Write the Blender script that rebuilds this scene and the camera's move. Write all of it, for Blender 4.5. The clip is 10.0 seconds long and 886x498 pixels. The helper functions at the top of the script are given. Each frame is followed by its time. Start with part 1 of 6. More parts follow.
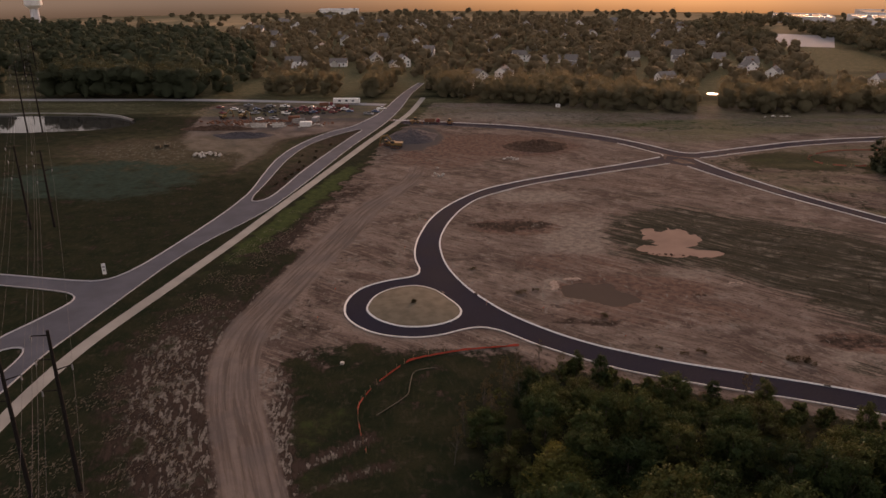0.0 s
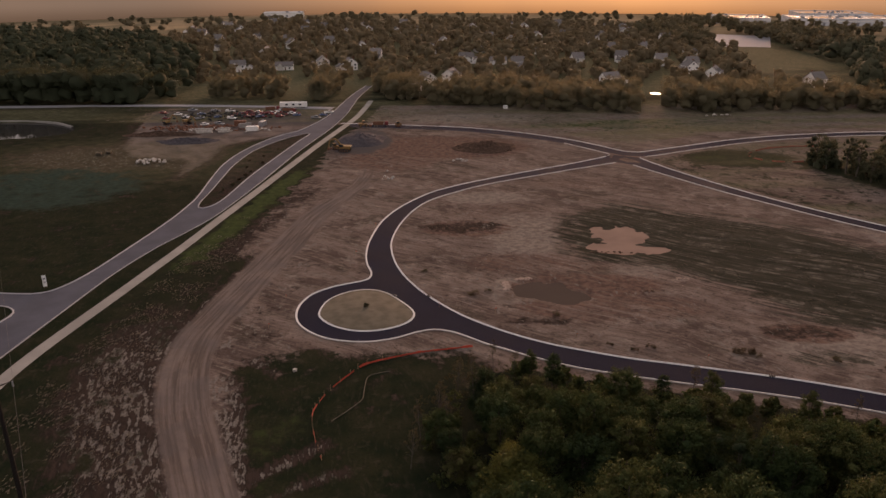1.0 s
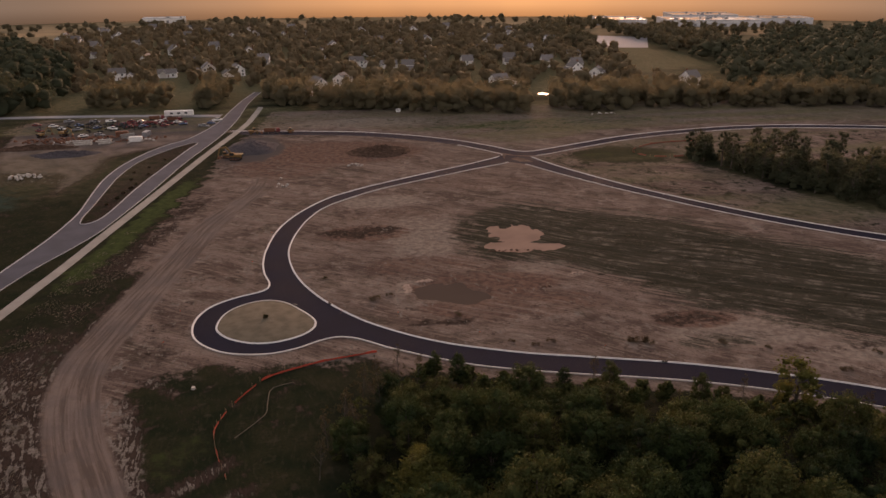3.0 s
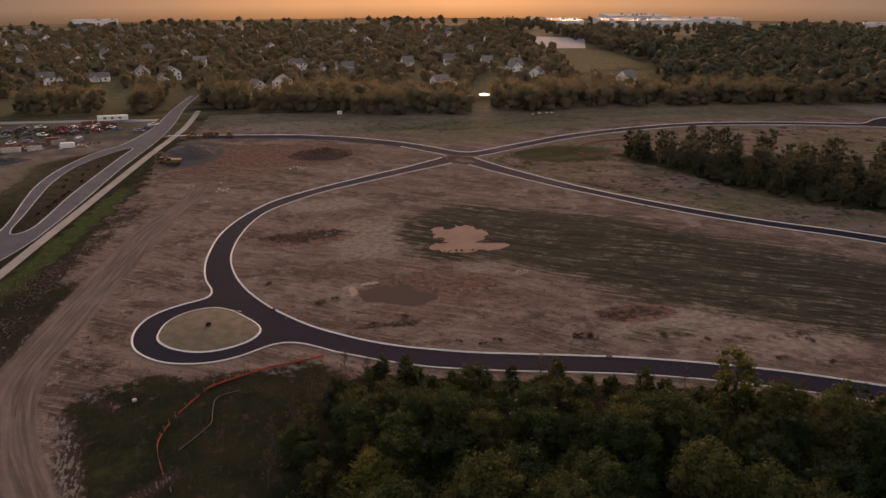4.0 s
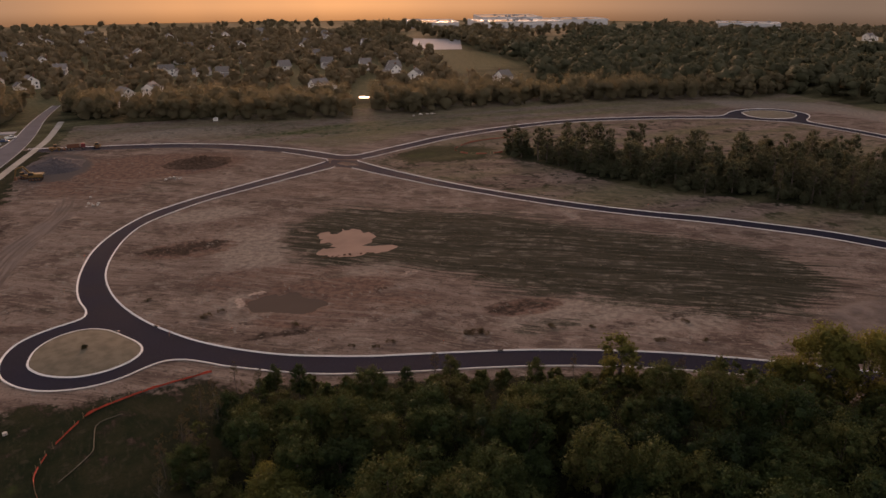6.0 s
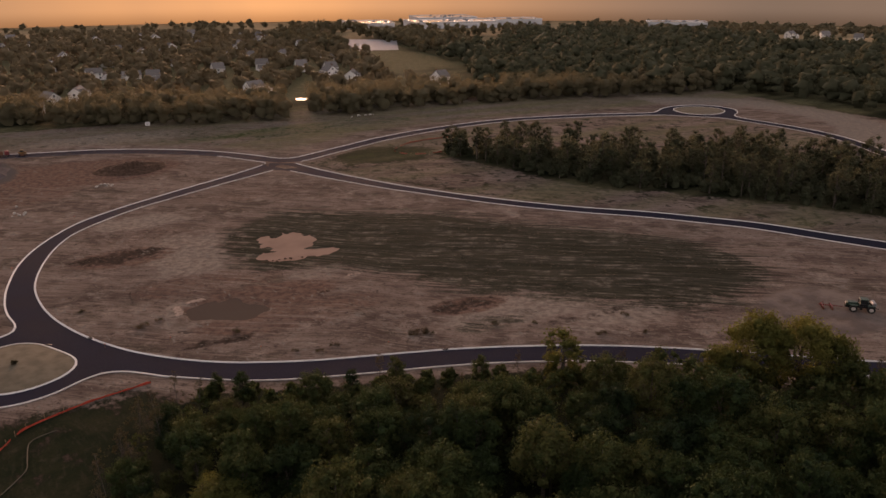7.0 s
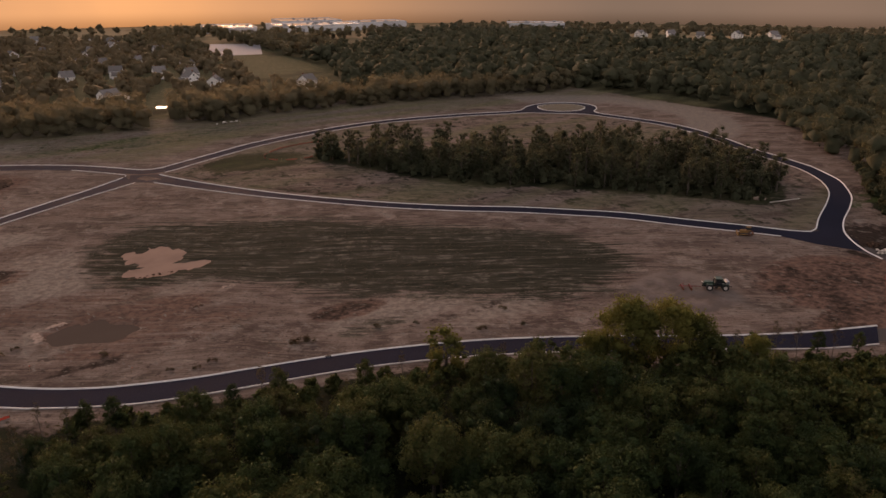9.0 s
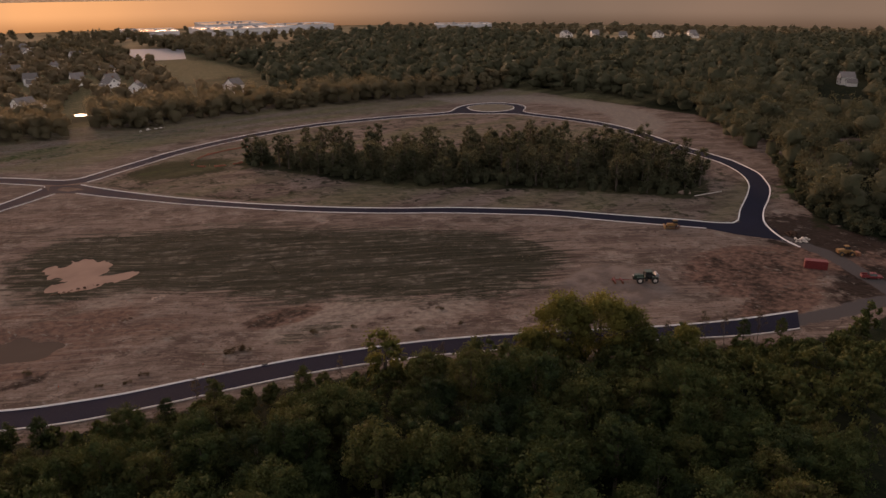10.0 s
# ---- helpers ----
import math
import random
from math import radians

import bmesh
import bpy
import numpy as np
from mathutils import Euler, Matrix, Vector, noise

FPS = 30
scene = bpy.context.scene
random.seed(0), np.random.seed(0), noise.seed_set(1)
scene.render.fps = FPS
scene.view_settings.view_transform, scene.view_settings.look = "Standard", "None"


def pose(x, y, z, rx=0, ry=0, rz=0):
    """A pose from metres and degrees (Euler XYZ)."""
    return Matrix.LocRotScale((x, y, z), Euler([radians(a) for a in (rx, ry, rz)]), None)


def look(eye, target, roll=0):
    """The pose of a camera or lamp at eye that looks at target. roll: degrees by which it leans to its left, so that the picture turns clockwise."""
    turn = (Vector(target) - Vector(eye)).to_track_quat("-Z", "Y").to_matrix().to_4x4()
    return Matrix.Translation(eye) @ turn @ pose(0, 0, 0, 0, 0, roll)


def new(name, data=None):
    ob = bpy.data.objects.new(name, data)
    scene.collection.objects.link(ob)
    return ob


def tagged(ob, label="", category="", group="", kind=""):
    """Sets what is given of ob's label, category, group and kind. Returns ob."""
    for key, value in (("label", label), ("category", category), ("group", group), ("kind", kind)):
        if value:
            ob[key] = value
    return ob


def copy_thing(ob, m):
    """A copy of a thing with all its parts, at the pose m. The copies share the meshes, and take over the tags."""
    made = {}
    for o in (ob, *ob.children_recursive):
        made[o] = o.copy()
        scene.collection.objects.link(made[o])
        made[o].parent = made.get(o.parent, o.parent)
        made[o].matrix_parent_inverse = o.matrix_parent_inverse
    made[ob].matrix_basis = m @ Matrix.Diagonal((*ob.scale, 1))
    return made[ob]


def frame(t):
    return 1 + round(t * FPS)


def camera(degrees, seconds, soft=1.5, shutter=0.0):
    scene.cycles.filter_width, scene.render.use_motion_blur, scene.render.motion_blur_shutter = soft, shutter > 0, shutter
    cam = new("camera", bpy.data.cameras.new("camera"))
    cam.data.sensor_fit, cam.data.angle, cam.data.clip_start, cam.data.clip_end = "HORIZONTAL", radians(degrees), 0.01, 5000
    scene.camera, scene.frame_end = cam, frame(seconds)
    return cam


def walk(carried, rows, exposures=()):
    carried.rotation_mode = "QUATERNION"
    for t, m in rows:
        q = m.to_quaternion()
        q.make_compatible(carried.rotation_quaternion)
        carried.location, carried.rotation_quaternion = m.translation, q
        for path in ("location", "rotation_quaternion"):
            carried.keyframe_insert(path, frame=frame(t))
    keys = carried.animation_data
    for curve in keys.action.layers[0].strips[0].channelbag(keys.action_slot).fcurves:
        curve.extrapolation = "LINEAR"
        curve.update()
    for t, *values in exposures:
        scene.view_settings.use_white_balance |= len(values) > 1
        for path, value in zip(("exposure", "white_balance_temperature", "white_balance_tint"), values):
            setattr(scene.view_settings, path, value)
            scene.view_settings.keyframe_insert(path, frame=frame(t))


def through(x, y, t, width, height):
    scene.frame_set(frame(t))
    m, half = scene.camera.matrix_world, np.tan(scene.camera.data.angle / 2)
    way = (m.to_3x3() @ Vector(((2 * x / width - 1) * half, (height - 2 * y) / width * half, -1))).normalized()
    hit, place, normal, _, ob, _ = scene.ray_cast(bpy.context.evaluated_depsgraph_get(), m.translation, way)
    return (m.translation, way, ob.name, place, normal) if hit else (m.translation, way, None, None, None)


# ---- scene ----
cam = camera(60.2, 10.0, 1.5)
PATH = [
    (0, (1.215, -0.631, 81.994), (1.097, 1.236, 81.286), -0.3),
    (0.5, (1.257, -0.523, 81.995), (1.202, 1.348, 81.29), -0.3),
    (1, (1.294, -0.418, 81.997), (1.302, 1.454, 81.294), -0.3),
    (1.5, (1.321, -0.324, 81.999), (1.394, 1.548, 81.298), -0.4),
    (2, (1.339, -0.245, 82.001), (1.477, 1.624, 81.303), -0.3),
    (2.5, (1.349, -0.191, 82.002), (1.551, 1.673, 81.305), -0.3),
    (4, (1.372, -0.127, 81.999), (1.783, 1.704, 81.306), -0.1),
    (4.5, (1.386, -0.123, 81.998), (1.866, 1.692, 81.306), -0.2),
    (5, (1.401, -0.129, 81.996), (1.95, 1.666, 81.305), -0.2),
    (5.5, (1.413, -0.144, 81.994), (2.032, 1.629, 81.305), -0.1),
    (7, (1.46, -0.223, 81.972), (2.288, 1.463, 81.285), -0.1),
    (7.5, (1.469, -0.263, 81.967), (2.363, 1.39, 81.282), -0.1),
    (8, (1.477, -0.308, 81.963), (2.44, 1.306, 81.279), -0.1),
    (8.5, (1.485, -0.35, 81.961), (2.517, 1.221, 81.278), -0.1),
    (9, (1.49, -0.39, 81.962), (2.592, 1.134, 81.28), -0.1),
    (9.5, (1.497, -0.427, 81.963), (2.666, 1.046, 81.284), -0.2),
    (10, (1.503, -0.462, 81.965), (2.738, 0.958, 81.287), -0.3),
]
walk(cam, [(t, look(eye, target, roll)) for t, eye, target, roll in PATH], [(0, 1.02, 6700, 23), (10, 1.02, 6700, 23)])

# ---- light: a low sun in thick haze, at sunset ----
SUN_AZ, SUN_EL = 13.0, 5.0  # degrees east of +y, above the horizon
world = bpy.data.worlds.new("dusk_sky")
scene.world = world
world.use_nodes = True
wn, wl = world.node_tree.nodes, world.node_tree.links
sky = wn.new("ShaderNodeTexSky")
sky.sky_type = "NISHITA"
sky.sun_disc = False
sky.sun_elevation, sky.sun_rotation = radians(SUN_EL), radians(SUN_AZ)
sky.air_density, sky.dust_density, sky.ozone_density = 1.0, 3.0, 0.3
wn["Background"].inputs["Strength"].default_value = 0.13
haze = wn.new("ShaderNodeHueSaturation")  # thick haze takes the colour out of the sky
haze.inputs["Saturation"].default_value = 0.5
wl.new(sky.outputs["Color"], haze.inputs["Color"])
even = wn.new("ShaderNodeMix")  # and evens it out over the whole dome
even.data_type = "RGBA"
even.inputs[0].default_value, even.inputs[7].default_value = 0.5, (3.3, 3.0, 2.88, 1.0)
wl.new(haze.outputs["Color"], even.inputs[6])
wl.new(even.outputs[2], wn["Background"].inputs["Color"])
sun_data = bpy.data.lights.new("sun", "SUN")
sun_data.energy, sun_data.angle, sun_data.color = 2.6, radians(30), (1.0, 0.52, 0.26)
sun = new("sun", sun_data)
az, el = radians(SUN_AZ), radians(SUN_EL)
sun.matrix_world = look((0, 0, 300), Vector((0, 0, 300)) - Vector((math.sin(az) * math.cos(el), math.cos(az) * math.cos(el), math.sin(el))))


# ---- materials ----
def socket(node, name, value):
    node.inputs[name].default_value = value


def base_material(name, rough=0.8, metal=0.0, spec=0.3):
    m = bpy.data.materials.new(name)
    m.use_nodes = True
    b = m.node_tree.nodes["Principled BSDF"]
    socket(b, "Roughness", rough), socket(b, "Metallic", metal), socket(b, "Specular IOR Level", spec)
    return m, m.node_tree.nodes, m.node_tree.links, b


def noise_tex(n, l, scale, detail=4.0, coords=None, rough=0.55):
    t = n.new("ShaderNodeTexNoise")
    socket(t, "Scale", scale), socket(t, "Detail", detail), socket(t, "Roughness", rough)
    if coords is not None:
        l.new(coords, t.inputs["Vector"])
    return t.outputs["Fac"]


def spread(n, l, fac, low, high, a=0.0, b=1.0):
    r = n.new("ShaderNodeMapRange")
    r.interpolation_type = "SMOOTHSTEP"
    l.new(fac, r.inputs["Value"])
    for key, v in (("From Min", low), ("From Max", high), ("To Min", a), ("To Max", b)):
        socket(r, key, v)
    return r.outputs["Result"]


def blend(n, l, fac, a, b, mode="MIX"):
    m = n.new("ShaderNodeMix")
    m.data_type, m.blend_type = "RGBA", mode
    for at, v in ((0, fac), (6, a), (7, b)):
        if isinstance(v, (int, float)):
            m.inputs[at].default_value = v
        elif isinstance(v, tuple):
            m.inputs[at].default_value = (*v, 1.0)
        else:
            l.new(v, m.inputs[at])
    return m.outputs[2]


def calc(n, l, op, a, b=0.0):
    m = n.new("ShaderNodeMath")
    m.operation = op
    for at, v in ((0, a), (1, b)):
        if isinstance(v, (int, float)):
            m.inputs[at].default_value = v
        else:
            l.new(v, m.inputs[at])
    return m.outputs[0]


def bump(n, l, b, fac, strength, distance):
    u = n.new("ShaderNodeBump")
    socket(u, "Strength", strength), socket(u, "Distance", distance)
    l.new(fac, u.inputs["Height"])
    l.new(u.outputs["Normal"], b.inputs["Normal"])


def place_coords(n, l, turn=0.0, sx=1.0, sy=1.0):
    g = n.new("ShaderNodeNewGeometry")
    m = n.new("ShaderNodeMapping")
    m.vector_type = "TEXTURE"
    m.inputs["Rotation"].default_value = (0, 0, radians(turn))
    m.inputs["Scale"].default_value = (sx, sy, 1.0)
    l.new(g.outputs["Position"], m.inputs["Vector"])
    return m.outputs["Vector"]


def plain(name, color, rough=0.6, metal=0.0, vary=0.15, scale=3.0, spec=0.4):
    """Paint, metal, plastic: a colour with dirt at two scales."""
    m, n, l, b = base_material(name, rough, metal, spec)
    tc = n.new("ShaderNodeTexCoord")
    f = noise_tex(n, l, scale, 5, tc.outputs["Object"])
    g = noise_tex(n, l, scale * 9, 3, tc.outputs["Object"])
    dark = tuple(c * (1 - vary) * 0.85 for c in color)
    c1 = blend(n, l, spread(n, l, f, 0.35, 0.7), color, dark)
    l.new(blend(n, l, spread(n, l, g, 0.5, 0.8, 0, 0.4), c1, tuple(c * 0.75 for c in color)), b.inputs["Base Color"])
    l.new(spread(n, l, f, 0.3, 0.7, max(rough - 0.12, 0.03), min(rough + 0.12, 1)), b.inputs["Roughness"])
    return m


def asphalt_material():
    m, n, l, b = base_material("new_asphalt", 0.95, 0, 0.03)
    p = place_coords(n, l)
    big, fine = noise_tex(n, l, 0.06, 4, p), noise_tex(n, l, 2.2, 5, p)
    grit = noise_tex(n, l, 14, 3, p)
    c = blend(n, l, spread(n, l, big, 0.35, 0.7), (0.0085, 0.0098, 0.0200), (0.0130, 0.0145, 0.0270))
    c = blend(n, l, spread(n, l, fine, 0.45, 0.75, 0, 0.5), c, (0.024, 0.024, 0.034))
    l.new(c, b.inputs["Base Color"])
    l.new(spread(n, l, big, 0.3, 0.7, 0.84, 0.97), b.inputs["Roughness"])
    bump(n, l, b, grit, 0.25, 0.01)
    return m


def concrete_material(name, color, worn=0.7, spec=0.12):
    m, n, l, b = base_material(name, 0.88, 0, spec)
    p = place_coords(n, l)
    big, fine = noise_tex(n, l, 0.12, 5, p), noise_tex(n, l, 3.0, 5, p)
    c = blend(n, l, spread(n, l, big, 0.3, 0.7), color, tuple(v * (worn + 0.08) for v in color))
    c = blend(n, l, spread(n, l, fine, 0.5, 0.8, 0, 0.5), c, tuple(v * (worn - 0.04) for v in color))
    l.new(c, b.inputs["Base Color"])
    bump(n, l, b, fine, 0.2, 0.01)
    return m


def ground_material():
    """Bare graded soil, weeds, crop, tracks, lawn, damp earth and gravel, by two cover masks with ragged edges."""
    m, n, l, b = base_material("graded_soil_and_grass", 1.0, 0, 0.01)
    p = place_coords(n, l)
    # graded streaks, bent by a slow wander
    wander = n.new("ShaderNodeTexNoise")
    socket(wander, "Scale", 0.016), socket(wander, "Detail", 2.0)
    l.new(p, wander.inputs["Vector"])
    away_by = n.new("ShaderNodeVectorMath")
    away_by.operation = "SCALE"
    socket(away_by, "Scale", 13.0)
    l.new(wander.outputs["Color"], away_by.inputs[0])
    bent = n.new("ShaderNodeVectorMath")
    bent.operation = "ADD"
    l.new(p, bent.inputs[0]), l.new(away_by.outputs[0], bent.inputs[1])

    def stretched(turn, sx, sy):
        m2 = n.new("ShaderNodeMapping")
        m2.vector_type = "TEXTURE"
        m2.inputs["Rotation"].default_value = (0, 0, radians(turn))
        m2.inputs["Scale"].default_value = (sx, sy, 1.0)
        l.new(bent.outputs[0], m2.inputs["Vector"])
        return m2.outputs["Vector"]

    pe, pe2 = stretched(-35, 34, 1.5), stretched(-33, 60, 9.0)
    track = n.new("ShaderNodeAttribute")
    track.attribute_name = "haul_way"
    pw = track.outputs["Vector"]
    pv = stretched(100, 2.6, 0.85)
    rag = noise_tex(n, l, 0.11, 8, p, 0.68)
    rag2 = noise_tex(n, l, 0.5, 6, p, 0.65)
    fine = noise_tex(n, l, 1.6, 6, p, 0.65)
    grit = noise_tex(n, l, 6.0, 4, p, 0.7)
    streak, broad = noise_tex(n, l, 1.0, 5, pe, 0.65), noise_tex(n, l, 1.0, 4, pe2)
    rut = noise_tex(n, l, 1.0, 5, pw, 0.65)
    a = n.new("ShaderNodeAttribute")
    a.attribute_name = "cover_a"
    c2 = n.new("ShaderNodeAttribute")
    c2.attribute_name = "cover_b"
    sa, sb = n.new("ShaderNodeSeparateColor"), n.new("ShaderNodeSeparateColor")
    l.new(a.outputs["Color"], sa.inputs[0]), l.new(c2.outputs["Color"], sb.inputs[0])
    edge = calc(n, l, "ADD", calc(n, l, "MULTIPLY", calc(n, l, "SUBTRACT", rag, 0.5), 1.1), calc(n, l, "MULTIPLY", calc(n, l, "SUBTRACT", rag2, 0.5), 0.6))
    edge_s = calc(n, l, "ADD", calc(n, l, "MULTIPLY", calc(n, l, "SUBTRACT", streak, 0.5), 1.5), calc(n, l, "MULTIPLY", calc(n, l, "SUBTRACT", fine, 0.5), 0.5))
    tuft = noise_tex(n, l, 1.0, 5, pv, 0.62)
    edge_w = calc(n, l, "ADD", calc(n, l, "MULTIPLY", calc(n, l, "SUBTRACT", tuft, 0.5), 2.7), calc(n, l, "MULTIPLY", calc(n, l, "SUBTRACT", rag, 0.5), 0.9))
    edge_r = calc(n, l, "ADD", calc(n, l, "MULTIPLY", calc(n, l, "SUBTRACT", rut, 0.5), 1.6), calc(n, l, "MULTIPLY", calc(n, l, "SUBTRACT", fine, 0.5), 0.5))

    c3 = n.new("ShaderNodeAttribute")
    c3.attribute_name = "cover_c"
    sc = n.new("ShaderNodeSeparateColor")
    l.new(c3.outputs["Color"], sc.inputs[0])
    rows = noise_tex(n, l, 1.0, 3, stretched(-34, 34, 1.5), 0.6)
    blot = noise_tex(n, l, 0.28, 5, p, 0.62)

    def mask(channel, ragged, low=0.35, high=0.65):
        on = spread(n, l, channel, 0.02, 0.1)
        return calc(n, l, "MULTIPLY", on, spread(n, l, calc(n, l, "ADD", channel, ragged), low, high))

    drift = noise_tex(n, l, 1.0, 5, stretched(-30, 38, 11), 0.6)
    soil = blend(n, l, spread(n, l, broad, 0.38, 0.64), (0.104, 0.076, 0.063), (0.208, 0.162, 0.134))
    soil = blend(n, l, spread(n, l, drift, 0.54, 0.68, 0, 0.8), soil, (0.066, 0.054, 0.040))
    soil = blend(n, l, spread(n, l, rag, 0.53, 0.65, 0, 0.85), soil, (0.275, 0.220, 0.182))
    soil = blend(n, l, spread(n, l, streak, 0.50, 0.66, 0, 0.7), soil, (0.056, 0.042, 0.034))
    soil = blend(n, l, spread(n, l, streak, 0.46, 0.36, 0, 0.6), soil, (0.239, 0.190, 0.158))
    furrow = noise_tex(n, l, 1.0, 6, stretched(-35, 8, 0.55), 0.7)
    soil = blend(n, l, spread(n, l, furrow, 0.53, 0.66, 0, 0.6), soil, (0.052, 0.040, 0.033))
    soil = blend(n, l, spread(n, l, furrow, 0.46, 0.34, 0, 0.5), soil, (0.270, 0.216, 0.180))
    soil = blend(n, l, spread(n, l, rag2, 0.56, 0.68, 0, 0.8), soil, (0.046, 0.035, 0.029))
    soil = blend(n, l, spread(n, l, fine, 0.52, 0.68, 0, 0.7), soil, (0.042, 0.032, 0.026))
    red = blend(n, l, spread(n, l, rag2, 0.35, 0.65), (0.168, 0.108, 0.083), (0.088, 0.058, 0.046))
    crust = blend(n, l, spread(n, l, rag2, 0.35, 0.65), (0.268, 0.226, 0.190), (0.165, 0.134, 0.110))
    soil = blend(n, l, mask(sc.outputs[1], edge_s), soil, crust)
    soil = blend(n, l, mask(sb.outputs[1], calc(n, l, "MULTIPLY", edge_s, 0.6)), soil, red)
    earth = blend(n, l, spread(n, l, tuft, 0.35, 0.65), (0.051, 0.037, 0.030), (0.023, 0.018, 0.015))
    col = blend(n, l, mask(sc.outputs[0], edge), soil, earth)
    weed = blend(n, l, spread(n, l, fine, 0.35, 0.7), (0.215, 0.192, 0.168), (0.120, 0.104, 0.085))
    col = blend(n, l, mask(sa.outputs[0], edge_w, 0.42, 0.68), col, weed)
    sand = blend(n, l, spread(n, l, rut, 0.40, 0.62), (0.198, 0.160, 0.136), (0.112, 0.088, 0.074))
    sand = blend(n, l, spread(n, l, rag, 0.42, 0.62, 0, 0.55), sand, (0.125, 0.108, 0.100))
    col = blend(n, l, mask(sa.outputs[2], calc(n, l, "ADD", calc(n, l, "MULTIPLY", edge_r, 0.4), calc(n, l, "MULTIPLY", edge, 0.35))), col, sand)
    crop = blend(n, l, spread(n, l, rows, 0.37, 0.64), (0.030, 0.030, 0.021), (0.060, 0.056, 0.042))
    crop = blend(n, l, spread(n, l, streak, 0.48, 0.68, 0, 0.4), crop, (0.028, 0.026, 0.020))
    crop = blend(n, l, calc(n, l, "MULTIPLY", spread(n, l, rows, 0.5, 0.62), spread(n, l, blot, 0.44, 0.62)), crop, (0.155, 0.138, 0.111))
    crop = blend(n, l, spread(n, l, fine, 0.55, 0.75, 0, 0.6), crop, (0.087, 0.080, 0.062))
    col = blend(n, l, mask(sa.outputs[1], edge_s), col, crop)
    gravel = blend(n, l, grit, (0.110, 0.100, 0.095), (0.055, 0.051, 0.051))
    col = blend(n, l, mask(sb.outputs[2], calc(n, l, "MULTIPLY", edge, 0.7)), col, gravel)
    col = blend(n, l, 1.0, col, (0.765, 0.77, 0.785), "MULTIPLY")
    lawn = blend(n, l, spread(n, l, rag, 0.35, 0.65), (0.008, 0.013, 0.007), (0.020, 0.021, 0.012))
    lawn = blend(n, l, spread(n, l, tuft, 0.5, 0.7, 0, 0.55), lawn, (0.034, 0.030, 0.021))
    lawn = blend(n, l, spread(n, l, fine, 0.48, 0.68, 0, 0.7), lawn, (0.011, 0.013, 0.008))
    lawn = blend(n, l, spread(n, l, blot, 0.57, 0.70, 0, 0.4), lawn, (0.052, 0.044, 0.032))
    col = blend(n, l, mask(sb.outputs[0], calc(n, l, "ADD", edge, calc(n, l, "MULTIPLY", edge_w, 0.25)), 0.3, 0.6), col, lawn)
    dry = blend(n, l, spread(n, l, blot, 0.35, 0.65), (0.118, 0.110, 0.062), (0.066, 0.068, 0.036))
    dry = blend(n, l, spread(n, l, streak, 0.50, 0.64, 0, 0.6), dry, (0.050, 0.050, 0.028))
    dry = blend(n, l, spread(n, l, furrow, 0.48, 0.36, 0, 0.6), dry, (0.210, 0.178, 0.118))
    # dry grass colour; on the far plain it also stands in for haze
    far_lawn = n.new("ShaderNodeAttribute")
    far_lawn.attribute_name = "dry_lawn_and_haze"
    col = blend(n, l, far_lawn.outputs["Fac"], col, dry)
    # haze over the far plain, put into the ground colour as straw tones
    cut = n.new("ShaderNodeAttribute")
    cut.attribute_name = "haze_straw"
    col = blend(n, l, cut.outputs["Fac"], col, blend(n, l, spread(n, l, noise_tex(n, l, 0.012, 3, p), 0.4, 0.6), (0.30, 0.22, 0.13), (0.17, 0.14, 0.085)))
    # green grass; before the hedgerow it also carries the hedge's painted shade
    fresh = n.new("ShaderNodeAttribute")
    fresh.attribute_name = "fresh_grass_and_hedge_shade"
    green = blend(n, l, spread(n, l, rag2, 0.35, 0.65), (0.042, 0.058, 0.020), (0.026, 0.036, 0.014))
    col = blend(n, l, mask(fresh.outputs["Fac"], edge), col, green)
    marsh = blend(n, l, spread(n, l, rag2, 0.35, 0.65), (0.030, 0.050, 0.038), (0.020, 0.030, 0.024))
    col = blend(n, l, mask(sc.outputs[2], edge), col, marsh)
    l.new(col, b.inputs["Base Color"])
    h = calc(n, l, "ADD", calc(n, l, "MULTIPLY", streak, 0.6), calc(n, l, "MULTIPLY", grit, 0.4))
    bump(n, l, b, h, 0.6, 0.25)
    return m


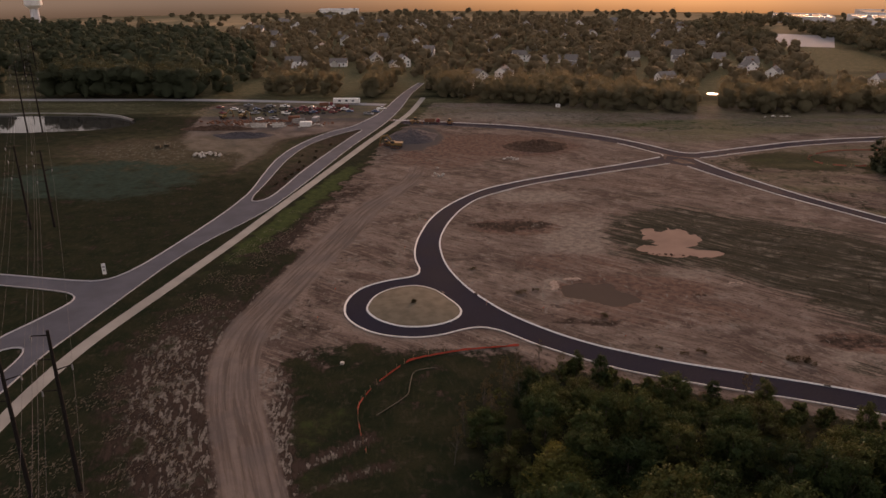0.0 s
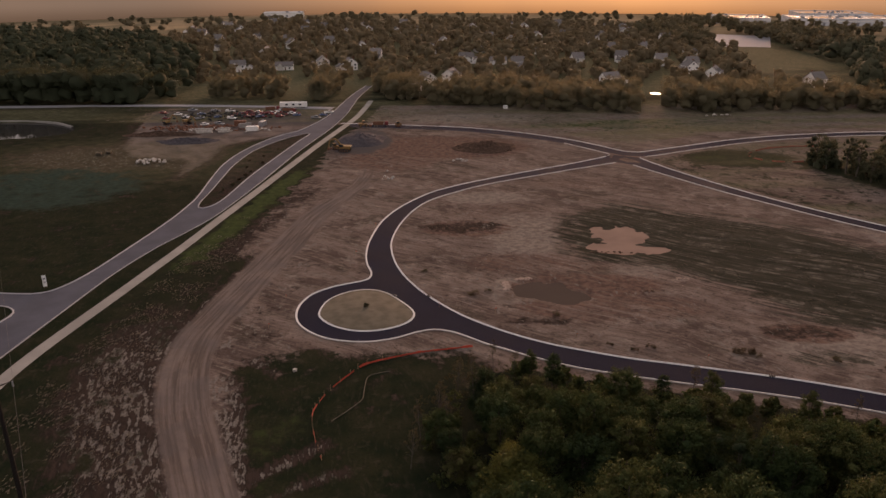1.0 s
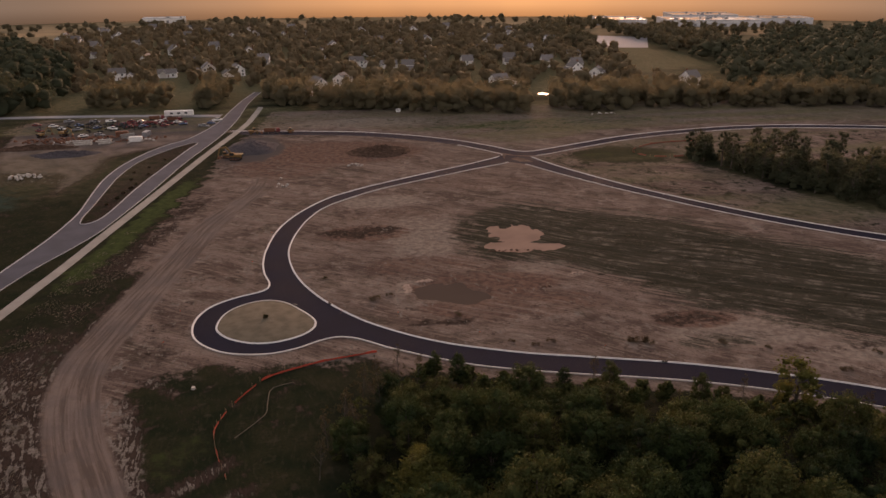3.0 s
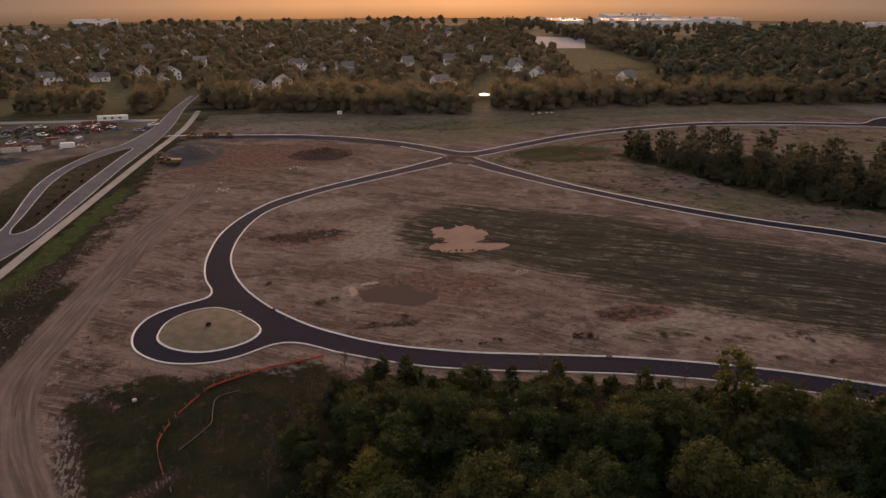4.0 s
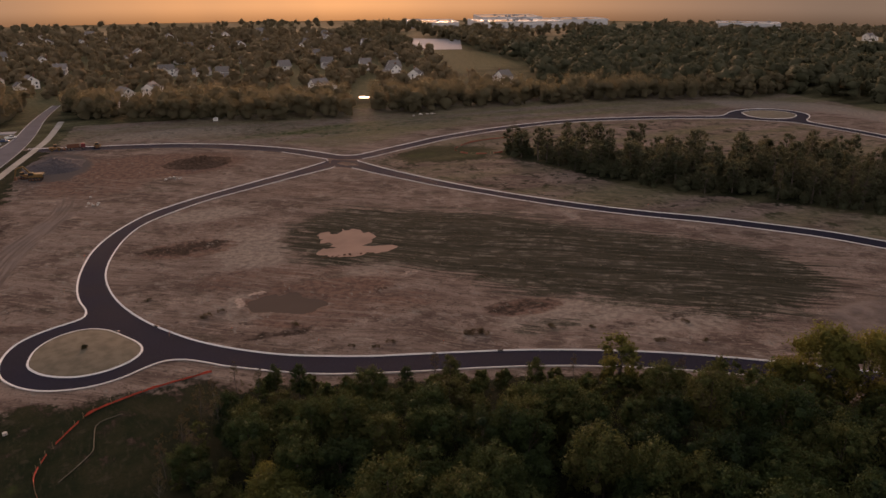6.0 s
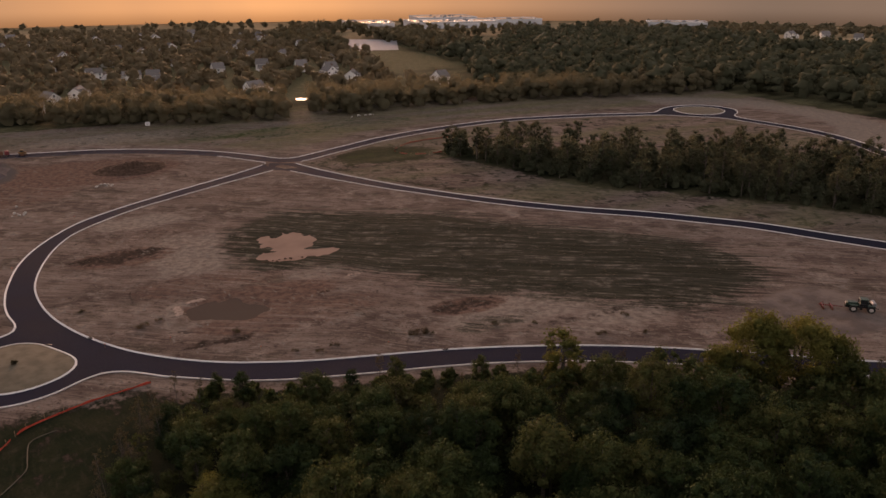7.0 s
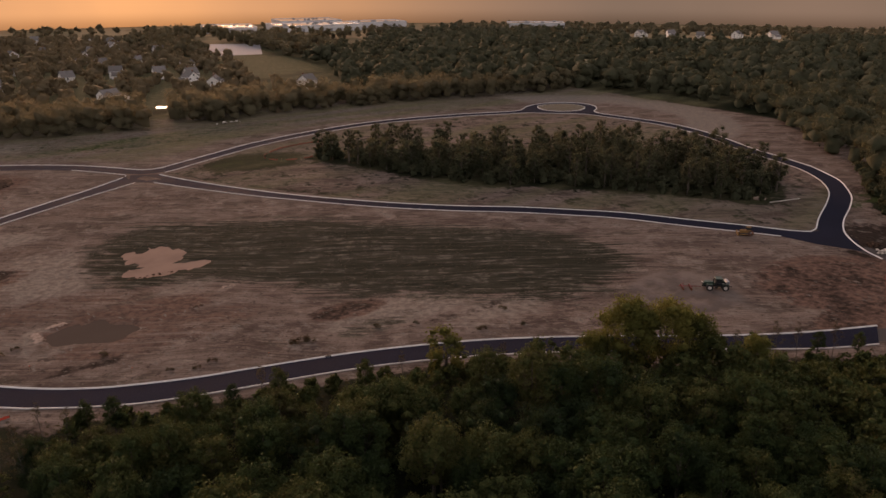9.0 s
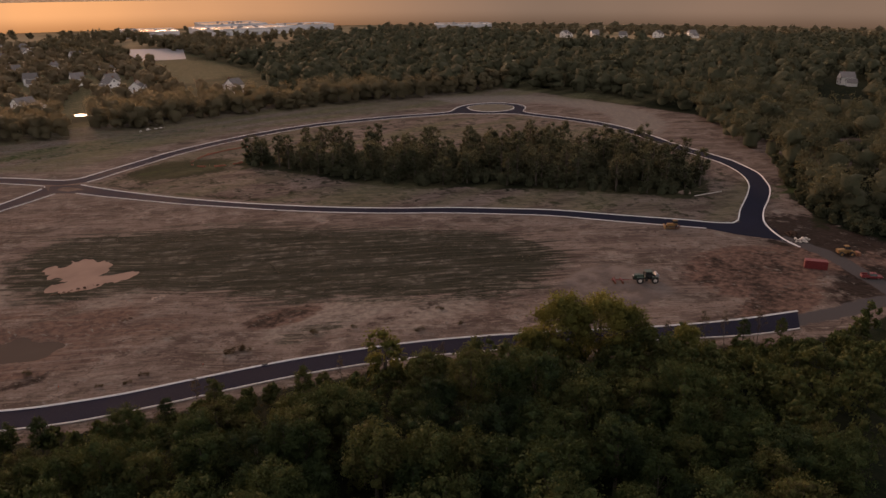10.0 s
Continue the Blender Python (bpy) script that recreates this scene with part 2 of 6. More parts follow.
def leaf_material(name, tones, glow=0.45, through=(0.34, 0.27, 0.12), rough=0.8, spec=0.08, grain=1.1):
    """Leaves of several greens, by tree and by leaf, that let the low sun through."""
    m, n, l, b = base_material(name, rough, 0, spec)
    oi, geo = n.new("ShaderNodeObjectInfo"), n.new("ShaderNodeNewGeometry")
    ramp = n.new("ShaderNodeValToRGB")
    els = ramp.color_ramp.elements
    while len(els) < len(tones):
        els.new(0.5)
    for i, tone in enumerate(tones):
        els[i].position, els[i].color = i / (len(tones) - 1), (*tone, 1)
    p = place_coords(n, l)
    patch = noise_tex(n, l, 0.35, 3, p)
    v = calc(n, l, "ADD", calc(n, l, "MULTIPLY", oi.outputs["Random"], 0.78), calc(n, l, "MULTIPLY", geo.outputs["Random Per Island"], 0.07))
    v = calc(n, l, "ADD", v, calc(n, l, "MULTIPLY", calc(n, l, "SUBTRACT", patch, 0.42), 0.9))
    sprays = noise_tex(n, l, 1.3, 5, p, 0.65)
    v = calc(n, l, "ADD", v, calc(n, l, "MULTIPLY", calc(n, l, "SUBTRACT", sprays, 0.5), grain))
    bump(n, l, b, sprays, 0.9 * grain, 1.4 * grain)
    l.new(v, ramp.inputs["Fac"])
    l.new(ramp.outputs["Color"], b.inputs["Base Color"])
    t = n.new("ShaderNodeBsdfTranslucent")
    l.new(blend(n, l, 0.5, ramp.outputs["Color"], through), t.inputs["Color"])
    mix = n.new("ShaderNodeMixShader")
    socket(mix, "Fac", glow)
    l.new(b.outputs["BSDF"], mix.inputs[1]), l.new(t.outputs["BSDF"], mix.inputs[2])
    l.new(mix.outputs["Shader"], n["Material Output"].inputs["Surface"])
    return m


def bark_material():
    m, n, l, b = base_material("bark", 0.9, 0, 0.2)
    tc = n.new("ShaderNodeTexCoord")
    f = noise_tex(n, l, 5, 5, tc.outputs["Object"])
    l.new(blend(n, l, spread(n, l, f, 0.35, 0.7), (0.065, 0.053, 0.042), (0.14, 0.122, 0.104)), b.inputs["Base Color"])
    bump(n, l, b, f, 0.5, 0.05)
    return m


def water_material(name, color, rough):
    m, n, l, b = base_material(name, rough, 0, 0.5)
    p = place_coords(n, l)
    murk = noise_tex(n, l, 0.09, 4, p)
    l.new(blend(n, l, spread(n, l, murk, 0.35, 0.7), color, tuple(c * 0.8 for c in color)), b.inputs["Base Color"])
    socket(b, "IOR", 1.33), socket(b, "Specular IOR Level", 0.08 if rough < 0.1 else 0.01)
    bump(n, l, b, noise_tex(n, l, 1.1, 3, p), 0.03, 0.05)
    return m


def shingle_material(name, color):
    m, n, l, b = base_material(name, 0.85, 0, 0.25)
    tc = n.new("ShaderNodeTexCoord")
    f, g = noise_tex(n, l, 0.5, 4, tc.outputs["Object"]), noise_tex(n, l, 5, 4, tc.outputs["Object"])
    oi = n.new("ShaderNodeObjectInfo")
    c = blend(n, l, oi.outputs["Random"], color, tuple(v * 0.6 for v in color))
    c = blend(n, l, spread(n, l, f, 0.35, 0.7, 0, 0.4), c, tuple(v * 0.55 for v in color))
    l.new(blend(n, l, spread(n, l, g, 0.45, 0.75, 0, 0.5), c, tuple(v * 1.35 for v in color)), b.inputs["Base Color"])
    bump(n, l, b, g, 0.4, 0.03)
    return m


def siding_material():
    m, n, l, b = base_material("painted_siding", 0.65, 0, 0.3)
    oi, tc = n.new("ShaderNodeObjectInfo"), n.new("ShaderNodeTexCoord")
    ramp = n.new("ShaderNodeValToRGB")
    tones = [(0.86, 0.85, 0.83), (0.80, 0.78, 0.74), (0.62, 0.59, 0.54), (0.85, 0.83, 0.80), (0.74, 0.71, 0.66), (0.50, 0.45, 0.40)]
    els = ramp.color_ramp.elements
    while len(els) < len(tones):
        els.new(0.5)
    for i, tone in enumerate(tones):
        els[i].position, els[i].color = i / (len(tones) - 1), (*tone, 1)
    l.new(oi.outputs["Random"], ramp.inputs["Fac"])
    f = noise_tex(n, l, 0.9, 4, tc.outputs["Object"])
    l.new(blend(n, l, spread(n, l, f, 0.4, 0.8, 0, 0.25), ramp.outputs["Color"], (0.4, 0.37, 0.33)), b.inputs["Base Color"])
    w = n.new("ShaderNodeTexWave")
    w.bands_direction = "Z"
    socket(w, "Scale", 1.6)
    l.new(tc.outputs["Object"], w.inputs["Vector"])
    bump(n, l, b, w.outputs["Fac"], 0.3, 0.02)
    return m


M = {}
M["asphalt"] = asphalt_material()
M["kerb"] = concrete_material("pale_kerb_concrete", (0.60, 0.59, 0.585), 0.9)
M["old_kerb"] = concrete_material("weathered_kerb_concrete", (0.34, 0.34, 0.35), 0.85)
M["concrete"] = concrete_material("grey_road_concrete", (0.085, 0.089, 0.108), 0.7, 0.04)
M["path"] = concrete_material("cream_path_concrete", (0.26, 0.25, 0.23))
M["ground"] = ground_material()
M["leaf_near"] = leaf_material("autumn_green_leaves", [(0.022, 0.036, 0.018), (0.030, 0.050, 0.022), (0.041, 0.066, 0.024), (0.054, 0.078, 0.027), (0.076, 0.090, 0.031), (0.104, 0.112, 0.036), (0.080, 0.068, 0.034)], 0.22, (0.065, 0.08, 0.024))
M["leaf_wood"] = leaf_material("dark_woodland_leaves", [(0.038, 0.048, 0.028), (0.052, 0.062, 0.036), (0.070, 0.077, 0.045), (0.093, 0.093, 0.056)], 0.42, (0.14, 0.125, 0.062), grain=0.5)
# paler than the nearer leaves: distance haze is put into these tones
M["leaf_hazy"] = leaf_material("haze_paled_town_leaves", [(0.118, 0.112, 0.070), (0.143, 0.130, 0.080), (0.169, 0.145, 0.089), (0.198, 0.160, 0.099)], 0.55, (0.30, 0.235, 0.125), grain=0.45)
M["bark"] = bark_material()
# matte muddy water: the pinkish sky reflection is put into its base colour
M["pond"] = water_material("muddy_pond_water_sky_tint", (0.235, 0.165, 0.132), 0.9)
M["lake"] = water_material("dark_lake_water", (0.030, 0.030, 0.028), 0.04)
M["clear"] = water_material("still_garden_pond_water", (0.02, 0.022, 0.02), 0.03)
socket(M["clear"].node_tree.nodes["Principled BSDF"], "Specular IOR Level", 0.04)
# grey lightened: sky sheen and haze on far roofs put into the colour
M["shingle"] = shingle_material("roof_shingles", (0.19, 0.175, 0.165))
M["siding"] = siding_material()
M["white"] = plain("white_paint", (0.78, 0.77, 0.74), 0.5)
M["glass"] = plain("dark_window_glass", (0.03, 0.035, 0.04), 0.06, 0, 0.1, spec=0.6)
M["yellow"] = plain("machine_yellow_paint", (0.20, 0.12, 0.038), 0.7)
M["ochre"] = plain("dusty_ochre_machine_paint", (0.21, 0.115, 0.035), 0.7)
M["red"] = plain("red_paint", (0.15, 0.020, 0.021), 0.6)
M["green"] = plain("tractor_green_paint", (0.012, 0.038, 0.022), 0.5)
M["blue"] = plain("blue_paint", (0.05, 0.09, 0.2), 0.4)
M["grey"] = plain("grey_paint", (0.24, 0.24, 0.25), 0.45)
M["black"] = plain("black_rubber", (0.022, 0.022, 0.022), 0.85)
M["steel"] = plain("worn_steel", (0.3, 0.28, 0.26), 0.5, 0.7)
M["rust"] = plain("rusty_steel", (0.16, 0.07, 0.04), 0.85)
M["pole"] = plain("dark_weathered_pole", (0.020, 0.017, 0.015), 0.95, spec=0.08)
M["wire"] = plain("cable_metal", (0.12, 0.115, 0.11), 0.8, 0.0, spec=0.1)
M["roof_flat"] = plain("white_roof_membrane", (0.86, 0.84, 0.81), 0.16, 0.55, 0.12, 0.05, 1.0)
M["wall_metal"] = plain("pale_metal_cladding", (0.60, 0.60, 0.62), 0.5, 0, 0.12, 0.1)
M["fabric"] = plain("orange_red_fence_mesh", (0.52, 0.066, 0.036), 0.8)
M["wood"] = plain("timber", (0.26, 0.18, 0.11), 0.8)
M["dirt"] = plain("dug_earth", (0.082, 0.054, 0.040), 0.98, 0, 0.4, 0.8, 0.02)
M["stone"] = plain("grey_crushed_stone", (0.074, 0.068, 0.074), 0.95, 0, 0.4, 1.5, 0.02)
M["boulder"] = plain("pale_limestone", (0.50, 0.46, 0.41), 0.9, 0, 0.3, 1.0, 0.05)
M["sod"] = plain("dry_pale_turf", (0.118, 0.104, 0.076), 0.95, 0, 0.14, 0.35, 0.1)
M["straw"] = leaf_material("straw_weeds", [(0.105, 0.092, 0.07), (0.150, 0.132, 0.102), (0.07, 0.065, 0.047)], 0.1, (0.2, 0.17, 0.12))
M["faded"] = plain("faded_orange_netting", (0.34, 0.11, 0.07), 0.85)
M["crust"] = plain("dried_mud_crust", (0.30, 0.235, 0.195), 0.95, 0, 0.3, 1.0, 0.02)
M["leaf_gold"] = leaf_material("yellowing_leaves", [(0.074, 0.088, 0.024), (0.108, 0.120, 0.032), (0.160, 0.160, 0.042), (0.215, 0.198, 0.050)], 0.38, (0.165, 0.157, 0.045))
M["leaf_brown"] = leaf_material("withered_brown_leaves", [(0.045, 0.036, 0.024), (0.075, 0.060, 0.038), (0.060, 0.062, 0.032), (0.105, 0.084, 0.054)], 0.25, (0.12, 0.09, 0.04))
M["pale_bark"] = plain("pale_grey_bark", (0.105, 0.094, 0.082), 0.9, 0, 0.3, 2.0, 0.1)
M["tinted"] = plain("tinted_cab_glass", (0.018, 0.02, 0.022), 0.35, 0, 0.1, spec=0.25)
M["mud"] = concrete_material("smooth_dried_mud", (0.062, 0.049, 0.042), 0.85, 0.01)
M["paving"] = concrete_material("pale_grey_paving", (0.24, 0.24, 0.255), 0.85)


# ---- building helpers ----
from mathutils.geometry import tessellate_polygon


def mesh_of(name, verts, faces, material, smooth=False):
    me = bpy.data.meshes.new(name)
    me.from_pydata([tuple(map(float, v)) for v in verts], [], [tuple(map(int, f)) for f in faces])
    me.materials.append(material)
    if smooth:
        me.polygons.foreach_set("use_smooth", [True] * len(me.polygons))
    me.update()
    return me


def part(name, bm, material, parent, label="", smooth=False):
    me = bpy.data.meshes.new(name)
    bm.to_mesh(me)
    bm.free()
    me.materials.append(material)
    if smooth:
        me.polygons.foreach_set("use_smooth", [True] * len(me.polygons))
    ob = new(name, me)
    ob.parent = parent
    if label:
        tagged(ob, label)
    return ob


def part_of(name, me, parent, label=""):
    ob = new(name, me)
    ob.parent = parent
    if label:
        tagged(ob, label)
    return ob


def thing(name, label, category, group="", kind=""):
    return tagged(new(name), label, category, group, kind)


def box(bm, x, y, z, sx, sy, sz, bevel=0.0, turn=0.0, top=1.0, top_y=None):
    """A block centred on (x, y) that stands on z; top: how far its upper face narrows."""
    made = bmesh.ops.create_cube(bm, size=1.0)["verts"]
    for v in made:
        k = top if v.co.z > 0 else 1.0
        ky = (top if top_y is None else top_y) if v.co.z > 0 else 1.0
        v.co = Vector((v.co.x * sx * k, v.co.y * sy * ky, (v.co.z + 0.5) * sz))
    if turn:
        bmesh.ops.rotate(bm, verts=made, cent=(0, 0, 0), matrix=Matrix.Rotation(radians(turn), 3, "Z"))
    bmesh.ops.translate(bm, verts=made, vec=(x, y, z))
    if bevel:
        edges = {e for v in made for e in v.link_edges}
        bmesh.ops.bevel(bm, geom=list(edges), offset=bevel, segments=1, affect="EDGES")
    return bm


def rod(bm, p, q, r0, r1=None, sides=8):
    p, q = Vector(p), Vector(q)
    turn = (q - p).to_track_quat("Z", "Y").to_matrix().to_4x4()
    bmesh.ops.create_cone(bm, cap_ends=True, segments=sides, radius1=r0, radius2=r0 if r1 is None else r1,
                          depth=(q - p).length, matrix=Matrix.Translation((p + q) / 2) @ turn)
    return bm


def boxes(*rows):
    bm = bmesh.new()
    for row in rows:
        box(bm, *row)
    return bm


def glide(points, step=1.5, closed=False):
    """A smooth curve through the points, at even steps."""
    pts = [np.array(p, float) for p in points]
    count = len(pts)
    out = []
    for i in range(count if closed else count - 1):
        a = pts[(i - 1) % count] if closed or i else 2 * pts[0] - pts[1]
        b, c = pts[i], pts[(i + 1) % count]
        d = pts[(i + 2) % count] if closed or i + 2 < count else 2 * pts[-1] - pts[-2]
        n = max(2, int(np.linalg.norm(c - b) / step))
        for k in range(n):
            u = k / n
            out.append(0.5 * (2 * b + (c - a) * u + (2 * a - 5 * b + 4 * c - d) * u * u + (3 * b - a - 3 * c + d) * u ** 3))
    if not closed:
        out.append(pts[-1])
    return np.array(out)


def normals(line, closed=False):
    if closed:
        t = np.roll(line, -1, 0) - np.roll(line, 1, 0)
    else:
        t = np.gradient(line, axis=0)
    t = t / (np.linalg.norm(t, axis=1, keepdims=True) + 1e-9)
    return np.stack([-t[:, 1], t[:, 0]], 1)  # to the left


def offset(line, d):
    return line + normals(line) * d


def sweep(line, profile, closed=False):
    """Faces of a profile of (to the left, up) carried along a line."""
    nrm = normals(line, closed)
    rows = []
    for d, z in profile:
        rows.append(np.column_stack([line + nrm * d, np.full(len(line), z)]))
    verts = np.concatenate(rows)
    n, k = len(line), len(profile)
    faces = []
    for j in range(k - 1):
        for i in range(n if closed else n - 1):
            i2 = (i + 1) % n
            faces.append((j * n + i, j * n + i2, (j + 1) * n + i2, (j + 1) * n + i))
    return verts, faces


def kerb(line, name, parent, side=1, closed=False, pan=0.24, material="kerb"):
    """Kerb and gutter along a road's edge; the road lies to the line's left (side 1) or right (-1)."""
    prof = [((0.10 + pan) * side, 0.02), ((0.07 + pan) * side, 0.062), (0.10 * side, 0.055), (0.07 * side, 0.19), (-0.14 * side, 0.20), (-0.17 * side, -0.15)]
    v, f = sweep(line, prof, closed)
    if side > 0:
        f = [q[::-1] for q in f]
    return part_of(name, mesh_of(name, v, f, M[material]), parent)


def sheet(name, outline, z, material, holes=()):
    loops = [[Vector((x, y, 0)) for x, y in outline]] + [[Vector((x, y, 0)) for x, y in h] for h in holes]
    tris = tessellate_polygon(loops)
    flat = [v for lp in loops for v in lp]
    verts = [(v.x, v.y, z) for v in flat]
    faces = []
    for a, b, c in tris:
        cross = (flat[b].x - flat[a].x) * (flat[c].y - flat[a].y) - (flat[b].y - flat[a].y) * (flat[c].x - flat[a].x)
        faces.append((a, b, c) if cross > 0 else (a, c, b))
    return mesh_of(name, verts, faces, material)


def inside(X, Y, poly):
    hit = np.zeros(X.shape, bool)
    px, py = np.array(poly, float).T
    j = len(px) - 1
    for i in range(len(px)):
        cross = (py[i] > Y) != (py[j] > Y)
        hit ^= cross & (X < (px[j] - px[i]) * (Y - py[i]) / (py[j] - py[i] + 1e-12) + px[i])
        j = i
    return hit


def away(X, Y, line, cut=1e9):
    """Distance to a polyline given by close points."""
    best = np.full(X.shape, 1e9)
    for x, y in line:
        np.minimum(best, (X - x) ** 2 + (Y - y) ** 2, out=best)
    return np.sqrt(best)


def signed(X, Y, poly):
    d = away(X, Y, glide(list(poly) + [poly[0]], 4.0))
    return np.where(inside(X, Y, poly), -d, d)


def soft(d, width):
    """1 within, 0 outside, over a width centred on the edge."""
    return np.clip(0.5 - d / width, 0, 1)


# ---- the plan: road edges ----
OUTER_A = [(77.4, 336), (72, 331.5), (57.3, 321.1), (44.3, 313.1), (32, 305.3), (20.1, 297.5), (8.6, 289), (-2.3, 278.5), (-12.1, 262.2), (-18, 245.8),
           (-20.6, 228.5), (-21, 215.7), (-20, 206.4), (-18.2, 199.5), (-18.4, 195.2), (-20.6, 193), (-24.3, 191.3), (-28.6, 188.6), (-32.4, 184.6), (-34.5, 178.8),
           (-34.7, 172.6), (-33.1, 167), (-29, 161.8), (-23.6, 158.5), (-16.1, 157.3), (-9.6, 158.9), (-4.4, 162), (-0.4, 163.4), (3.6, 162.4), (7, 160), (11.3, 156.3)]
OUTER_B = [(19.8, 150.6), (30, 145), (41, 141), (51.6, 137.8), (63, 134.7), (75, 130.9), (86.7, 126.2), (97.5, 121), (107.6, 115.3), (120.5, 107.2), (135, 97.5), (150, 87), (165, 76.5), (178, 69.8)]
INNER = [(78, 323.5), (70, 319), (56, 311.5), (43.3, 304), (31.3, 297), (19.7, 289.8), (8.5, 280.4), (-2.1, 269), (-7.8, 257), (-11.2, 244.8), (-13.3, 232), (-13.7, 221),
         (-12.1, 209), (-9.4, 199), (-5.9, 190.5), (-2.2, 183.5), (2.3, 176.8), (7, 170.8), (13, 165), (19.3, 160), (25.3, 156.2), (31.2, 153.3), (42.3, 148.8),
         (53.8, 145.4), (64.4, 142.3), (76, 138.6), (89, 133.4), (102, 127.3), (112.8, 121.2), (127, 112), (145.5, 98.9), (157, 91), (171, 82.8), (187.6, 75)]
ISLAND = [(-28.9, 172.9), (-28.2, 179), (-25.9, 183.3), (-22, 186.3), (-17.3, 187.2), (-12.8, 184.8), (-9.2, 180), (-6.3, 175.3), (-5.3, 171.8), (-6, 168.5), (-8.8, 165.3), (-13.9, 163), (-19.3, 163), (-24.4, 165.6), (-27.6, 169.2)]
NORTH = [(-52, 413.5), (-19.5, 408), (10.7, 401.5), (25, 396), (39.2, 388.8), (51, 381), (64.8, 369.9), (76.1, 357.5), (84, 347), (88, 343.4), (93.1, 342.6), (100, 345.5), (110, 350.5), (128.3, 359.5), (144, 367),
         (172, 375.8), (208, 382.2), (230, 383), (248, 381.2), (282, 374), (305, 365.7), (316, 361.8), (322.5, 361.4), (329, 365), (336, 369.5), (346, 372.6), (357, 372.2), (366, 368), (372.4, 360.5), (374.5, 352), (372, 343.5),
         (366, 337), (358.5, 331.8), (355.6, 325), (357.3, 313), (361, 294), (362.5, 272), (359, 252), (351, 230), (341.5, 209), (336, 190)]
NORTH_B = [(329.8, 172.5), (317.3, 154.2), (306.5, 144.8), (295.3, 137), (281.2, 130.4), (265, 124), (253.1, 117.7), (245.3, 111), (239.2, 103.4), (236, 97)]
BLOCK_C = [(90.6, 331.6), (91.4, 328.5), (97.5, 313.5), (104.5, 299.4), (113, 284), (123.5, 267.3), (137.7, 248.4), (151.9, 231.8), (166.8, 217), (182.5, 203.8), (196, 190), (209.5, 175), (221.6, 156), (232.5, 139.5), (239, 128.5), (243.2, 124)]
BLOCK_E = [(247.5, 124.5), (251.5, 126.4), (260.8, 130.9), (280.4, 138.9), (296, 146.6), (309, 157), (319.5, 170.5), (325.5, 184), (334, 211), (343.5, 232), (351.3, 253.5), (354.7, 272.5), (353.2, 293), (349.5, 312), (346.5, 326), (341, 333), (333, 340), (325.5, 347.5), (318, 353),
           (303, 358.2), (281, 366), (247.5, 373.4), (230, 375.2), (208.5, 374.4), (174, 368.2), (147, 359.6), (131, 352.2), (112, 342.8), (100, 336.4), (93.5, 334)]
SOUTH_C = [(84.5, 319), (90, 308.5), (100.2, 291), (110.5, 274.5), (120, 261.5), (132.5, 244.5), (146.5, 228), (161.8, 212.8), (177, 199.5), (190.5, 185.5), (203, 171.3), (214.5, 152.5), (225.5, 135.5), (231, 127)]
NOSE_W = [(77.4, 336), (78.3, 338.6), (76.3, 342), (70.5, 350), (60.3, 362.6), (47, 373.2), (35.5, 380.8), (22, 387.8), (8.5, 393), (-21, 399.7), (-45, 403.6)]
ISLAND_E = [(340.3, 364), (347, 367.4), (355, 367.2), (363, 362.8), (366.8, 355.5), (365.8, 348), (360.5, 342.4), (352, 339.6), (344.5, 341), (338.2, 346.5), (336.3, 354)]

loop_out = np.concatenate([glide(OUTER_A), glide(OUTER_B)])
loop_in = glide(INNER)
island_line = glide(ISLAND, 1.2, True)
north_line = np.concatenate([glide(NORTH), glide(NORTH_B)])
block_line = np.concatenate([glide(BLOCK_C), glide(BLOCK_E)])
c_south = glide(SOUTH_C)
nose_w = glide(NOSE_W)
island_e = glide(ISLAND_E, 1.2, True)

WEST_EDGE = [(-50.5, 548), (-55, 517), (-57.5, 493), (-59.3, 470), (-60.8, 447), (-64, 424), (-71.1, 397), (-79, 384), (-85.5, 368), (-90.8, 345.7), (-92.6, 322.9), (-91.6, 301.9), (-89.6, 277), (-89.6, 264.3), (-91.2, 243.7), (-95.9, 212.1), (-98.6, 198), (-101.4, 190.2), (-105, 186.6), (-112, 186.2), (-135.5, 189.5), (-190, 197), (-260, 206)]
WEST_LOW = [(-260, 198.5), (-190, 189.8), (-131, 182), (-113.3, 179), (-108.3, 177.2), (-106, 174.2), (-106.2, 170), (-109, 160.8), (-112.6, 150), (-115.5, 130), (-117.5, 100), (-118, 40)]
EAST_EDGE = [(-98.5, 40), (-98, 100), (-97.2, 128), (-97.2, 144.3), (-96, 155.4), (-94.2, 171.3), (-90.8, 199.4), (-86.2, 220.1), (-81.2, 235), (-76.8, 250), (-74.2, 265), (-69.6, 298.4), (-64, 346.7), (-55.8, 400), (-52.2, 440), (-51.3, 470), (-50.8, 495), (-49.2, 517), (-46, 548)]
MEDIAN_N = [(-84.8, 261.4), (-86.4, 269), (-86.6, 285), (-87.4, 306.6), (-87.6, 326.2), (-84.9, 350.5), (-77.5, 371), (-70, 384), (-66, 388), (-65, 384), (-66.8, 375), (-70.6, 349), (-76.1, 307.1), (-78.2, 280), (-79.6, 268), (-81.8, 262.5)]
MEDIAN_S = [(-104.6, 147.6), (-107.8, 146.4), (-109.3, 141), (-110.3, 125), (-110.8, 100), (-111, 45), (-105, 45), (-104, 100), (-102.2, 128), (-101.8, 140), (-102.7, 145.8)]
